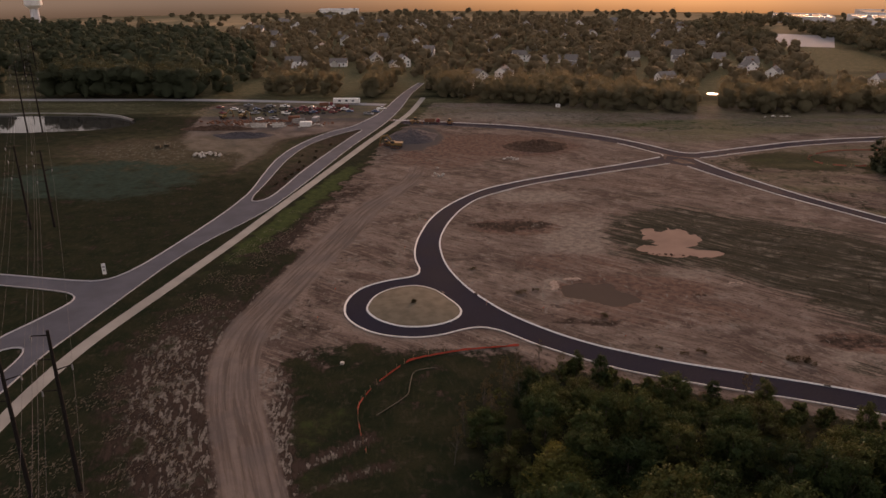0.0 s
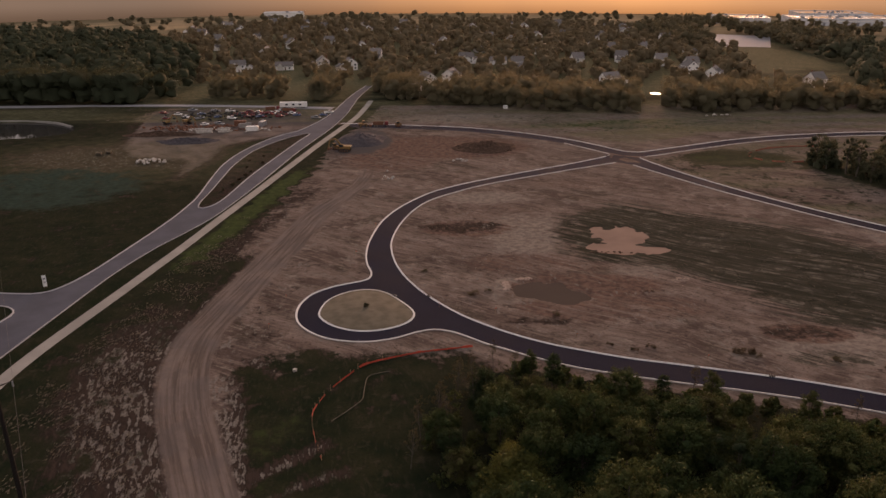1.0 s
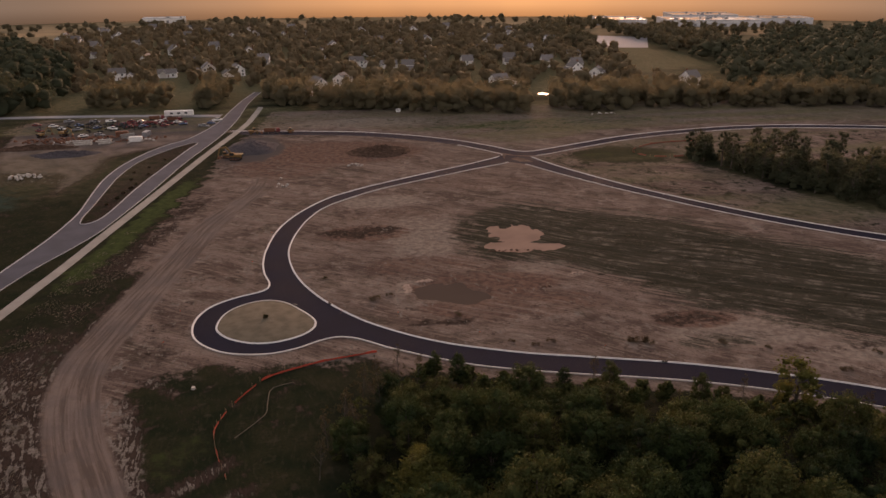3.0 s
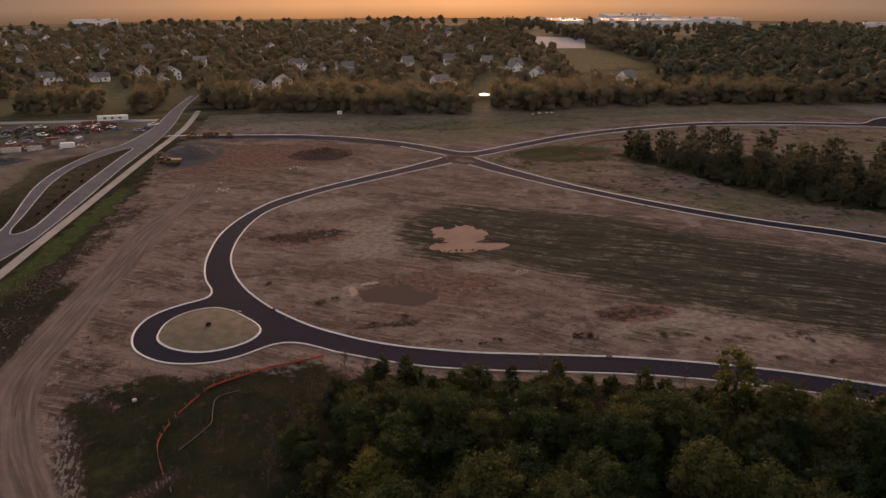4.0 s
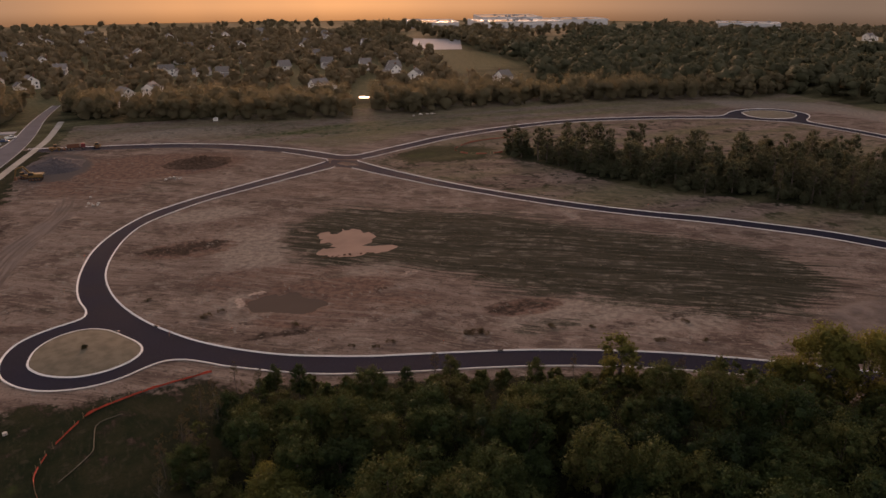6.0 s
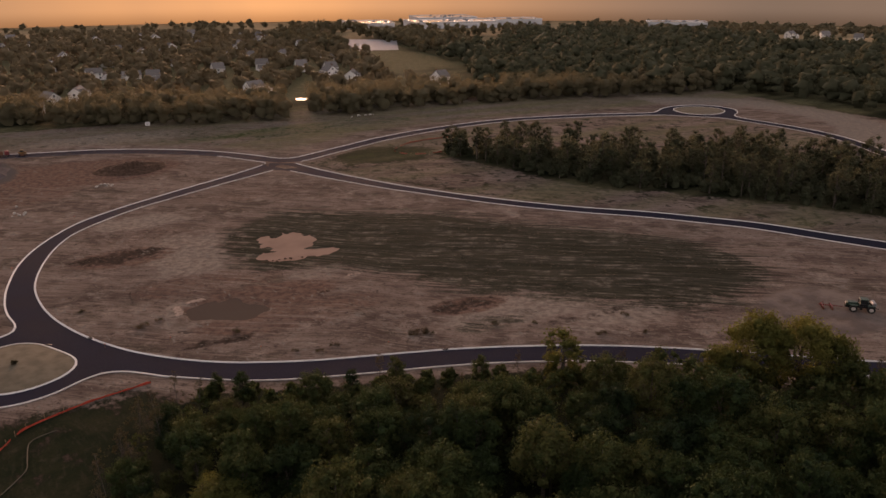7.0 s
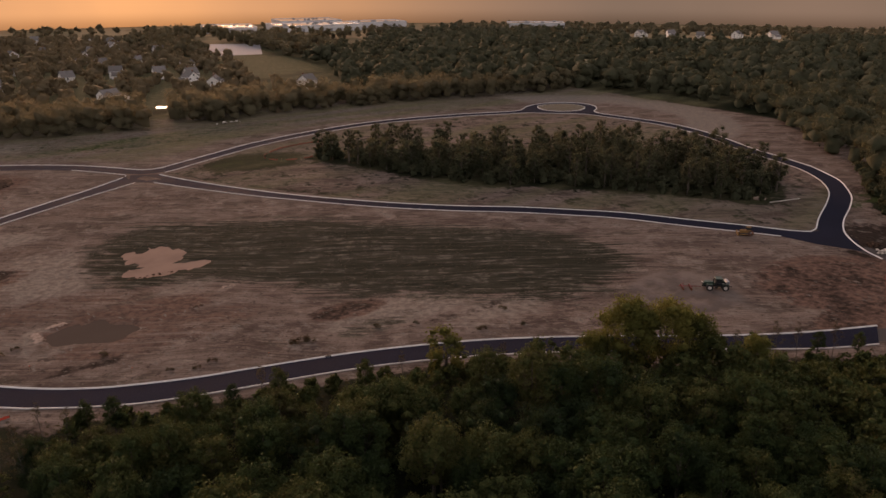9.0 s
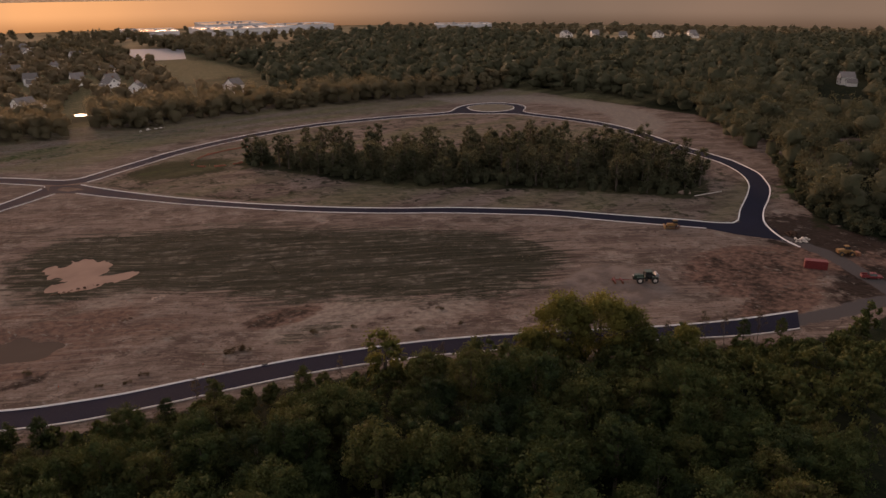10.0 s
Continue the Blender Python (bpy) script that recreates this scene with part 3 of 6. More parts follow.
PATH_LINE = [(-90.6, 40), (-90.4, 100), (-90.8, 118), (-91.2, 130.3), (-90.8, 144.1), (-89.4, 155.7), (-87.1, 169), (-84.4, 183.7), (-81.4, 201.1), (-77.9, 221.5), (-74.1, 247.6), (-69.4, 277.8), (-63.5, 317.1), (-55.8, 367.6), (-46, 426.2), (-43, 462), (-41.8, 486)]
west_a, west_b, east_edge = glide(WEST_EDGE, 3), glide(WEST_LOW, 3), glide(EAST_EDGE, 3)
median_n, median_s, path_line = glide(MEDIAN_N, 1.5, True), glide(MEDIAN_S, 1.5, True), glide(PATH_LINE, 2)
HAUL = [(-30, 85), (-36.2, 99.5), (-43, 115.1), (-49.5, 130.3), (-54, 146.5), (-55.2, 160.4), (-53.7, 173.3), (-50.9, 192), (-48.3, 209.6), (-45.2, 230), (-41, 254.2), (-34.2, 275.5), (-28.5, 300.1), (-29, 340)]
haul = glide(HAUL, 3)

POND = [(58.5, 226, 7.4, 10.0), (57.5, 217.8, 8.8, 4.4), (64, 216.3, 6.0, 3.0), (51.5, 219, 4.8, 3.2), (53, 234, 3.0, 3.0), (62, 235, 2.6, 2.6)]
DRY_POND = [(28.6, 186.2, 7.6, 6.2, 0.0), (34.5, 182.0, 6.4, 4.6, 0.0)]
CROP = [(38, 228), (43, 246), (54, 258), (72, 260), (86, 252), (113, 238), (140, 210), (154, 198), (178, 167), (178, 143), (168, 136), (151, 131), (137, 132), (126, 139), (104, 158), (94, 165), (72, 192), (62, 204), (44, 207)]
WOODLOT = [(156, 322), (165, 300), (175, 272), (185, 243), (209, 220), (232, 195), (250, 168), (262, 152), (282, 160), (303, 182), (312, 210), (290, 236), (262, 262), (228, 284), (195, 305), (172, 326)]
NEAR_WOOD = [(3, 60), (0, 100), (-2, 116), (4, 130), (12, 142), (25, 141), (40, 136), (62, 129.5), (85, 120.5), (106, 108), (128, 92), (150, 78), (176, 62), (205, 52), (240, 40), (250, 10), (200, -20), (90, -20), (40, 20)]


# ---- ground: one sheet to the horizon ----
def ground_height(X, Y):
    g = 0.16 * np.sin(X * 0.071 + 0.5) * np.sin(Y * 0.063) + 0.10 * np.sin(X * 0.19 + Y * 0.13) * np.sin(Y * 0.21 - X * 0.05)
    return g


def axis(lo, hi, fine, reach):
    a = list(np.arange(lo, hi + 0.01, fine))
    for sign, start in ((-1, lo), (1, hi)):
        step, at, extra = fine, start, []
        while abs(at) < reach:
            step = min(step * (1.07 if abs(at) < 1250 else 1.3), 26 if abs(at) < 1250 else 400)
            at += sign * step
            extra.append(at)
        a = extra[::-1] + a if sign < 0 else a + extra
    return np.array(a)


def build_ground():
    xs, ys = axis(-170, 290, 1.5, 4600), axis(74, 430, 1.5, 4600)
    X, Y = np.meshgrid(xs, ys)
    shape = X.shape
    X, Y = X.ravel(), Y.ravel()
    near = (X > -360) & (X < 480) & (Y > 20) & (Y < 620)
    d_asphalt, d_haul, d_path = np.full(X.shape, 1e3), np.full(X.shape, 1e3), np.full(X.shape, 1e3)
    xn, yn = X[near], Y[near]
    edges = np.concatenate([loop_out[::2], loop_in[::2], north_line[::2], block_line[::2], c_south[::2]])
    concrete = np.concatenate([west_a, west_b, east_edge])
    d_edge, d_conc = away(xn, yn, edges), away(xn, yn, concrete)
    d_haul[near], d_path[near] = away(xn, yn, haul), away(xn, yn, path_line)
    d_n = np.full(X.shape, 1e3)
    d_n[near] = np.minimum(np.minimum(d_edge, d_conc), d_path[near])
    d_a, d_c = np.full(X.shape, 1e3), np.full(X.shape, 1e3)
    d_a[near], d_c[near] = d_edge, d_conc
    loop_poly = list(loop_out) + list(loop_in[::-1])
    on_road = inside(X, Y, loop_poly) | inside(X, Y, list(west_a) + list(west_b) + list(east_edge))
    on_road |= inside(X, Y, list(north_line) + list(block_line[::-1]))
    keep = np.clip((d_n - 2.0) / 10.0, 0, 1) * ~on_road
    Z = ground_height(X, Y) * keep + 0.02 * keep
    Z = np.where(on_road | (d_n < 2.0), -0.03, Z)
    wob = np.array([noise.noise(Vector((x * 0.22, y * 0.22, 3.0))) + 0.5 * noise.noise(Vector((x * 0.6, y * 0.6, 7.0))) for x, y in zip(X, Y)])
    pond = np.full(X.shape, 9.0)
    for cx, cy, rx, ry in POND:
        pond = np.minimum(pond, np.hypot((X - cx) / rx, (Y - cy) / ry))
    hollow = np.clip(1.45 - pond, 0, 1)
    Z = Z * (1 - np.clip(1.9 - pond, 0, 1)) + np.where(hollow > 0, -0.55 * hollow + 0.40 * wob * np.clip(hollow * 5, 0, 1), 0)
    dry = np.full(X.shape, 9.0)
    for cx, cy, rx, ry, _ in DRY_POND:
        dry = np.minimum(dry, np.hypot((X - cx) / rx, (Y - cy) / ry))
    hollow_d = np.clip(1.3 - dry, 0, 1)
    Z = Z * (1 - np.clip(1.9 - dry, 0, 1)) + np.where(hollow_d > 0, -0.7 * hollow_d + 0.22 * wob * np.clip(hollow_d * 5, 0, 1), 0)
    lake = np.maximum(np.abs(X + 292) / 100, np.abs(Y - 400 - 0.03 * (X + 250)) / 24)
    lake = np.where(X > -230, np.hypot((X + 230) / 38, (Y - 401) / 22.5), lake)
    shore = np.clip((1.12 - lake) * 4, 0, 1)
    Z = np.where(shore > 0, Z * (1 - shore) - 1.4 * shore, Z)
    Z = np.where(np.hypot(X, Y - 200) > 1500, Z - 0.4, Z)
    verts = np.column_stack([X, Y, Z])
    r, c = shape
    i = np.arange(r * c).reshape(shape)
    faces = np.stack([i[:-1, :-1], i[:-1, 1:], i[1:, 1:], i[1:, :-1]], -1).reshape(-1, 4)
    me = bpy.data.meshes.new("ground")
    me.from_pydata(verts.tolist(), [], faces.tolist())
    me.polygons.foreach_set("use_smooth", [True] * len(me.polygons))
    me.materials.append(M["ground"])

    # covers
    weed, crop, sand = (np.zeros(X.shape) for _ in range(3))
    lawn, red, gravel = (np.zeros(X.shape) for _ in range(3))
    crop = soft(signed(X, Y, CROP), 26) * (0.95 + 0.25 * wob)
    crop = np.maximum(crop, 0.9 * soft(pond - 1.75, 0.9))
    crop = np.maximum(crop, 0.5 * soft(np.hypot((X - 88) / 14, (Y - 148) / 6) - 1, 1) + 0)
    weed = 0.16 + 0.25 * wob
    earth, crust, teal = (np.zeros(X.shape) for _ in range(3))
    crust = 0.3 + 0.3 * wob
    # weedy ground between the haul road and the path
    haul_x = np.interp(Y, haul[:, 1], haul[:, 0])
    west = soft(np.maximum(X - haul_x + 5.5, np.maximum(-92 - X, (Y - 214) * 0.16)), 5)
    weed = np.maximum(weed, west * (0.52 + 0.35 * wob))
    earth = np.maximum(earth, west * (0.95 - 0.2 * wob))
    earth = np.maximum(earth, 0.55 * soft(np.abs(X + 62 - (Y - 230) * 0.2) - 9, 8) * soft(np.abs(Y - 240) - 60, 30))
    core = soft(np.hypot((X - haul_x + 13) / 13, (Y - 128) / 52) - 1, 1.1)
    weed = np.where(west > 0.4, 0.08 + 0.36 * core + 0.22 * wob, weed)
    lawn = np.maximum(lawn, west * (0.72 - 0.5 * core + 0.3 * wob))
    sand = np.clip(1.5 - d_haul / 5.4, 0, 1) * soft(Y - 330, 60) * np.interp(Y, [225, 300], [1.0, 0.55])
    crust = np.maximum(crust, 0.35 * soft(np.abs(X + 40 - (Y - 230) * 0.18) - 13, 14) * soft(np.abs(Y - 235) - 70, 60))
    sand = np.maximum(sand, 0.8 * soft(np.hypot((X - 168) / 17, (Y - 117) / 15) - 1, 0.5))
    # dark grass at the foot of the near wood
    hollow_grass = soft(signed(X, Y, [(-44, 60), (-44, 128), (-43, 150), (-30, 154), (-12, 152), (5, 153), (14, 146), (6, 130), (10, 60)]) + 4 * wob, 14)
    lawn = np.maximum(lawn, hollow_grass * (0.72 + 0.4 * wob))
    earth = np.maximum(earth, hollow_grass * (0.8 + 0.2 * wob))
    for pts, wide, k in (([(-48.2, 155), (-41, 149.5), (-35.5, 144)], 1.0, 0.75), ([(-44.5, 139), (-40, 128), (-36.5, 116), (-34, 100)], 3.4, 0.6), ([(-34, 104), (-27, 111), (-20, 117)], 1.6, 0.6), ([(-30, 99), (-22, 106), (-13, 110)], 1.8, 0.5), ([(-41, 131), (-31, 136), (-24, 139)], 0.8, 0.4)):
        mark = np.full(X.shape, 1e3)
        mark[near] = away(xn, yn, glide(pts, 1.5))
        scraped = k * soft(mark - wide - 0.8 * wob, 3.0)
        weed, lawn = np.maximum(weed, 0.9 * scraped), lawn * (1 - 1.1 * scraped)
    lawn = np.maximum(lawn, soft(signed(X, Y, NEAR_WOOD) - 2, 6))
    lawn = np.where(d_haul < 6.5, 0, lawn)
    # verges of the boulevard and everything west of it
    side = np.where(d_path < 60, soft(d_path - 8 - 5 * wob - 5 * soft(np.abs(Y - 270) - 60, 40), 9), 0)
    lawn = np.maximum(lawn, side)
    lawn = np.maximum(lawn, soft(d_c - 5, 4))
    lawn = np.maximum(lawn, np.where(X < np.interp(Y, [0, 185, 260, 400, 560], [-95, -92, -80, -62, -42]), 0.68 + 0.3 * wob, 0))
    earth = np.maximum(earth, np.where((X < -60) & (Y > 150) & (Y < 420), 0.95 + 0.25 * wob, 0))
    in_median = inside(X, Y, median_n)
    lawn, weed = np.where(in_median, 0.38 + 0.3 * wob, lawn), np.where(in_median, 0.2 + 0.2 * wob, weed)
    # marsh by the lake
    marsh = soft(np.hypot((X + 150) / 52, (Y - 312) / 55) - 1, 0.5)
    weed = np.maximum(weed, 0.34 * marsh)
    teal = 0.6 * soft(np.hypot((X + 155) / 46, (Y - 288) / 34) - 1, 0.6)
    earth = np.maximum(earth, 0.7 * soft(np.hypot((X + 165) / 60, (Y - 348) / 24) - 1, 0.5))
    lawn = lawn * (1 - 0.6 * soft(np.hypot((X + 145) / 50, (Y - 340) / 26) - 1, 0.5))
    # north of the far road, and the lots between the roads
    north = soft(-(Y - np.interp(X, [-60, 10, 40, 76, 93, 140, 210, 320, 375, 430], [420, 414, 400, 372, 358, 384, 394, 384, 384, 300])), 8) * (Y < 900)
    lawn = np.maximum(lawn, north * (0.20 + 0.3 * wob))
    weed = np.maximum(weed, north * (0.45 + 0.35 * wob))
    block = inside(X, Y, block_line[::3])
    lawn = np.maximum(lawn, np.where(block, 0.30 + 0.4 * wob, 0))
    lawn = np.maximum(lawn, 0.9 * soft(signed(X, Y, WOODLOT) - 3, 10))
    lawn = np.maximum(lawn, 0.8 * soft(np.hypot((X - 133) / 26, (Y - 330) / 18) - 1, 0.7))
    lawn = np.maximum(lawn, np.where(block, 0.75 * soft(away(X, Y, block_line[:80:4]) - 7, 6), 0))
    # bare strips: the far bank behind the second turning circle, and along the middle road
    bare = soft(np.abs(np.hypot(X - 330, Y - 320) - 78) - 14, 14) * (X > 345)
    lawn, weed = lawn * (1 - bare), np.where(bare > 0.3, 0.55, weed)
    crust = np.maximum(crust, 0.95 * bare)
    # outside the lots: fields and woodland floor
    out = (Y > 470) | (X > 430) | ((X > 300) & (Y < 110)) | (Y < 60)
    lawn = np.where(out, 0.95, lawn)
    lawn = np.maximum(lawn, 0.9 * soft(signed(X, Y, [(258, -60), (262, 84), (266, 104), (292, 128), (330, 150), (420, 60), (420, -60)]) + 5 * wob, 12))
    # contractors' yard
    yard = soft(signed(X, Y, [(-152, 362), (-166, 448), (-120, 466), (-62, 458), (-60, 420), (-78, 384), (-100, 360), (-100, 335), (-106, 300), (-112, 330), (-140, 340)]), 12)
    lawn = lawn * (1 - yard)
    sand = np.maximum(sand, 0.75 * yard)
    gravel = np.maximum(gravel, 0.6 * yard * soft(np.abs(Y - 430) - 30, 30))
    weed = weed * (1 - 0.6 * yard)
    # damp red earth
    for cx, cy, rx, ry, k in ((40, 189, 24, 10, 0.62), (10, 237, 17, 10, 0.6), (88, 160, 13, 6, 0.6), (5, 355, 42, 26, 0.72), (-20, 345, 30, 40, 0.55), (30, 205, 26, 10, 0.5), (45, 175, 30, 10, 0.5), (207, 97, 25, 19, 0.8), (235, 88, 20, 18, 0.75), (190, 80, 20, 8, 0.7), (20, 250, 18, 16, 0.42), (60, 290, 30, 10, 0.4)):
        red = np.maximum(red, k * soft(np.hypot((X - cx) / rx, (Y - cy) / ry) - 1, 0.5))
    gravel = np.maximum(gravel, 0.8 * soft(np.hypot((X + 38) / 17, (Y - 368) / 28) - 1, 0.5))
    # dark damp patches, lens vignetting put into the soil, and pale dry ones on the graded lots
    # the ones at x 254, 222, -43 and -38 paint the vignetting
    for cx, cy, rx, ry, k in ((9, 238, 16, 7, 0.62), (86, 161, 12, 5, 0.55), (27, 168, 13, 3, 0.55), (110, 141, 22, 3, 0.45), (-30, 330, 14, 18, 0.36), (190, 108, 14, 8, 0.4), (203, 98, 24, 17, 0.5), (226, 98, 22, 12, 0.42), (254, 98, 20, 26, 0.85), (222, 68, 22, 12, 0.7), (300, 140, 20, 16, 0.5), (-43, 172, 9, 34, 0.42), (-38, 205, 8, 26, 0.36), (-20, 150, 16, 5, 0.45), (156, 112, 12, 6, 0.42), (188, 82, 22, 8, 0.5)):
        earth = np.maximum(earth, k * soft(np.hypot((X - cx) / rx, (Y - cy) / ry) - 1 + 0.4 * wob, 0.8))
    for cx, cy, rx, ry, k in ((28, 232, 14, 22, 0.85), (18, 272, 18, 8, 0.8), (100, 152, 26, 9, 0.8), (120, 137, 20, 8, 0.7), (60, 200, 12, 5, 0.6), (20, 425, 40, 14, 0.8)):
        crust = np.maximum(crust, k * soft(np.hypot((X - cx) / rx, (Y - cy) / ry) - 1 + 0.4 * wob, 0.9))
    # stone base of the unfinished road
    crust = np.maximum(crust, 0.9 * soft(np.hypot((X - 20) / 4, (Y - 190.5) / 5) - 1, 0.5))
    base = np.concatenate([glide([(240, 104), (238, 95), (235.5, 88), (227.5, 75.8), (220, 65), (212, 54)], 2), glide([(182, 72.5), (190, 69.6), (197, 67), (206, 65), (216, 61)], 2)])
    d_base = np.full(X.shape, 1e3)
    d_base[near] = away(xn, yn, base)
    gravel = np.maximum(gravel, 0.85 * soft(d_base - 3.2, 2.5))
    lawn, weed = lawn * (d_base > 6), weed * (d_base > 6)
    # the verge of bare soil beside kerbs
    lawn = np.where((d_a < 5) & (X > -60) & (Y > 100) & ~hollow_grass.astype(bool), lawn * np.clip((d_a - 1.5) / 4, 0, 1), lawn)
    for label, chans in (("cover_a", (weed, crop, sand)), ("cover_b", (lawn, red, gravel)), ("cover_c", (earth, crust, teal))):
        at = me.attributes.new(label, "FLOAT_COLOR", "POINT")
        data = np.column_stack([np.clip(ch, 0, 1) for ch in chans] + [np.ones(len(X))]).astype(np.float32)
        at.data.foreach_set("color", data.ravel())
    # how far along and across the haul road a place lies
    along, across = X / 9.0, Y / 9.0
    seg = np.zeros(xn.shape)
    best = np.full(xn.shape, 1e9)
    side_of = np.zeros(xn.shape)
    nrm = normals(haul)
    for k, (hx, hy) in enumerate(haul):
        dd = (xn - hx) ** 2 + (yn - hy) ** 2
        sel = dd < best
        best[sel], seg[sel] = dd[sel], k * 3.0
        side_of[sel] = ((xn - hx) * nrm[k, 0] + (yn - hy) * nrm[k, 1])[sel]
    a_n, b_n = along[near], across[near]
    close = best < 60 ** 2
    a_n[close], b_n[close] = seg[close] / 24.0, side_of[close] / 1.15
    along[near], across[near] = a_n, b_n
    way = me.attributes.new("haul_way", "FLOAT_VECTOR", "POINT")
    way.data.foreach_set("vector", np.column_stack([along, across, np.zeros(len(X))]).astype(np.float32).ravel())
    estate = soft(signed(X, Y, [(-190, 490), (-70, 486), (-40, 530), (30, 520), (110, 502), (230, 500), (236, 560), (236, 780), (330, 1100), (-200, 1200), (-340, 900)]), 30)
    streaked = np.array([noise.noise(Vector((x * 0.012 + y * 0.01, y * 0.09 - x * 0.012, 9.0))) for x, y in zip(X, Y)])
    estate = np.maximum(estate, 0.42 * soft(np.hypot((X + 140) / 60, (Y - 335) / 40) - 1 + 0.4 * wob, 0.8))
    estate = np.maximum(estate, north * (1 - 0.7 * soft(np.hypot((X - 15) / 60, (Y - 425) / 16) - 1, 0.6)) * np.clip(0.62 + 0.9 * streaked + 0.25 * wob, 0, 1) * (1 - bare))
    estate = np.maximum(estate, np.where(block, np.clip(0.25 + 0.9 * streaked, 0, 0.8), 0))
    estate = np.maximum(estate, soft(signed(X, Y, [(240, 600), (330, 635), (350, 770), (290, 785), (250, 700)]), 20))
    side_of_path = np.full(X.shape, 1e3)
    side_of_path[near] = xn - np.interp(yn, path_line[:, 1], path_line[:, 0])
    fresh = 0.75 * soft(np.abs(side_of_path - 7.5) - 4.5 - 3 * wob, 5) * soft(np.abs(Y - 258) - 62, 50)
    # the last four: green verge, with the hedge's shade put into its colour
    for cx, cy, rx, ry, k in ((258, 136, 9, 5, 0.34), (228, 150, 26, 5, 0.32), (130, 330, 22, 12, 0.4), (-26, 118, 10, 16, 0.35), (300, 134, 26, 8, 0.5), (95, 405, 55, 15, 0.46), (155, 412, 50, 12, 0.42), (60, 430, 40, 8, 0.4), (240, 400, 60, 9, 0.35)):
        fresh = np.maximum(fresh, k * soft(np.hypot((X - cx) / rx, (Y - cy) / ry) - 1 + 0.4 * wob, 0.8))
    # distance haze painted on the ground: paler beyond about 1020 m
    haze_straw_at = me.attributes.new("haze_straw", "FLOAT", "POINT")
    haze_straw_at.data.foreach_set("value", soft(1020 - np.hypot(X, Y), 160).astype(np.float32))
    fresh_at = me.attributes.new("fresh_grass_and_hedge_shade", "FLOAT", "POINT")
    fresh_at.data.foreach_set("value", np.clip(fresh, 0, 1).astype(np.float32))
    # dry grass of the estate, and the far plain lightened in place of haze
    lawn_at = me.attributes.new("dry_lawn_and_haze", "FLOAT", "POINT")
    lawn_at.data.foreach_set("value", (0.8 * np.clip(np.maximum(estate, soft(960 - Y, 120) + soft(700 - X, 200)), 0, 1)).astype(np.float32))
    me.update()
    return tagged(new("ground", me), "graded bare brown soil with weeds, crop streaks and dark grass", "ground", kind="structure")


ground = build_ground()

pond_water = tagged(new("water", sheet("water", [(36, 203), (80, 203), (80, 240), (36, 240)], -0.2, M["pond"])), "shallow muddy brown pond in a hollow, pinkish sky reflection painted into its colour", "pond", kind="structure")
mud = tagged(new("mud", sheet("mud", [(16, 171), (46, 171), (46, 199), (16, 199)], -0.22, M["mud"])), "smooth brown dried mud in a shallow hollow", "mud", kind="structure")
lake_water = tagged(new("water", sheet("water", [(-420, 368), (-185, 368), (-185, 434), (-420, 434)], -0.75, M["lake"])), "still dark lake that mirrors the pale sky", "lake", kind="structure")

bank = glide([(-420, 424), (-330, 423), (-282, 423), (-269, 425.3), (-256, 426), (-228.5, 425.4), (-211.3, 421), (-201, 413.4), (-196, 409)], 3)
v, f = sweep(bank, [(-0.7, -0.9), (-0.6, 0.25), (0.3, 0.3), (0.5, -0.4)])
tagged(new("bank_edging", mesh_of("bank_edging", v, [q[::-1] for q in f], M["path"])), "pale concrete edging along the lake's far bank", "edging", kind="structure")

# ---- roads, kerbs, paths ----
road_loop = tagged(new("road", sheet("road", list(loop_out) + list(loop_in[::-1]), 0.040, M["asphalt"], [island_line])), "fresh black asphalt residential loop road with a turning circle", "road", kind="structure")
kerb(loop_out[1:], "kerb", road_loop, 1)
kerb(loop_in, "kerb", road_loop, -1)
kerb(island_line, "kerb", road_loop, 1, True)
road_north = tagged(new("road", sheet("road", list(north_line) + list(block_line[len(glide(BLOCK_C)):]) + [(84, 336), (76, 345)] + list(nose_w[3:]), 0.030, M["asphalt"], [island_e])), "fresh black asphalt road curving past a second turning circle", "road", kind="structure")
kerb(north_line, "kerb", road_north, -1)
kerb(block_line, "kerb", road_north, -1, False, 0.2)
nose_end = len(nose_w) // 5
kerb(nose_w[:nose_end + 1], "kerb", road_north, 1, False, 0.06)
kerb(nose_w[nose_end:], "kerb", road_north, 1, False, 0.06, "concrete")
kerb(island_e, "kerb", road_north, 1, True)
c_north = glide(BLOCK_C)
road_mid = tagged(new("road", sheet("road", list(c_north) + [(249, 122), (247, 110), (238, 104), (233, 116)] + list(c_south[::-1]) + [(76, 326), (80, 337)], 0.035, M["asphalt"])), "black asphalt road across the middle of the lots", "road", kind="structure")
kerb(c_south, "kerb", road_mid, -1, False, 0.03)
boulevard = tagged(new("road", sheet("road", list(west_a) + list(west_b) + list(east_edge), 0.030, M["concrete"], [median_n, median_s])), "pale grey concrete boulevard with planted medians", "road", kind="structure")
kerb(west_a, "kerb", boulevard, 1, False, 0.2, "old_kerb")
kerb(west_b, "kerb", boulevard, 1, False, 0.2, "old_kerb")
kerb(east_edge, "kerb", boulevard, 1, False, 0.2, "old_kerb")
kerb(median_n, "kerb", boulevard, 1, True, 0.2, "old_kerb")
kerb(median_s, "kerb", boulevard, 1, True, 0.2, "old_kerb")
v, f = sweep(path_line, [(-1.7, -0.05), (-1.65, 0.06), (1.65, 0.06), (1.7, -0.05)])
footpath = tagged(new("pavement", mesh_of("pavement", v, [q[::-1] for q in f], M["path"])), "cream concrete shared path beside the boulevard", "path", kind="structure")
far_street = glide([(-420, 462), (-310, 467.8), (-183, 471.8), (-110, 466), (-62, 459)], 4)
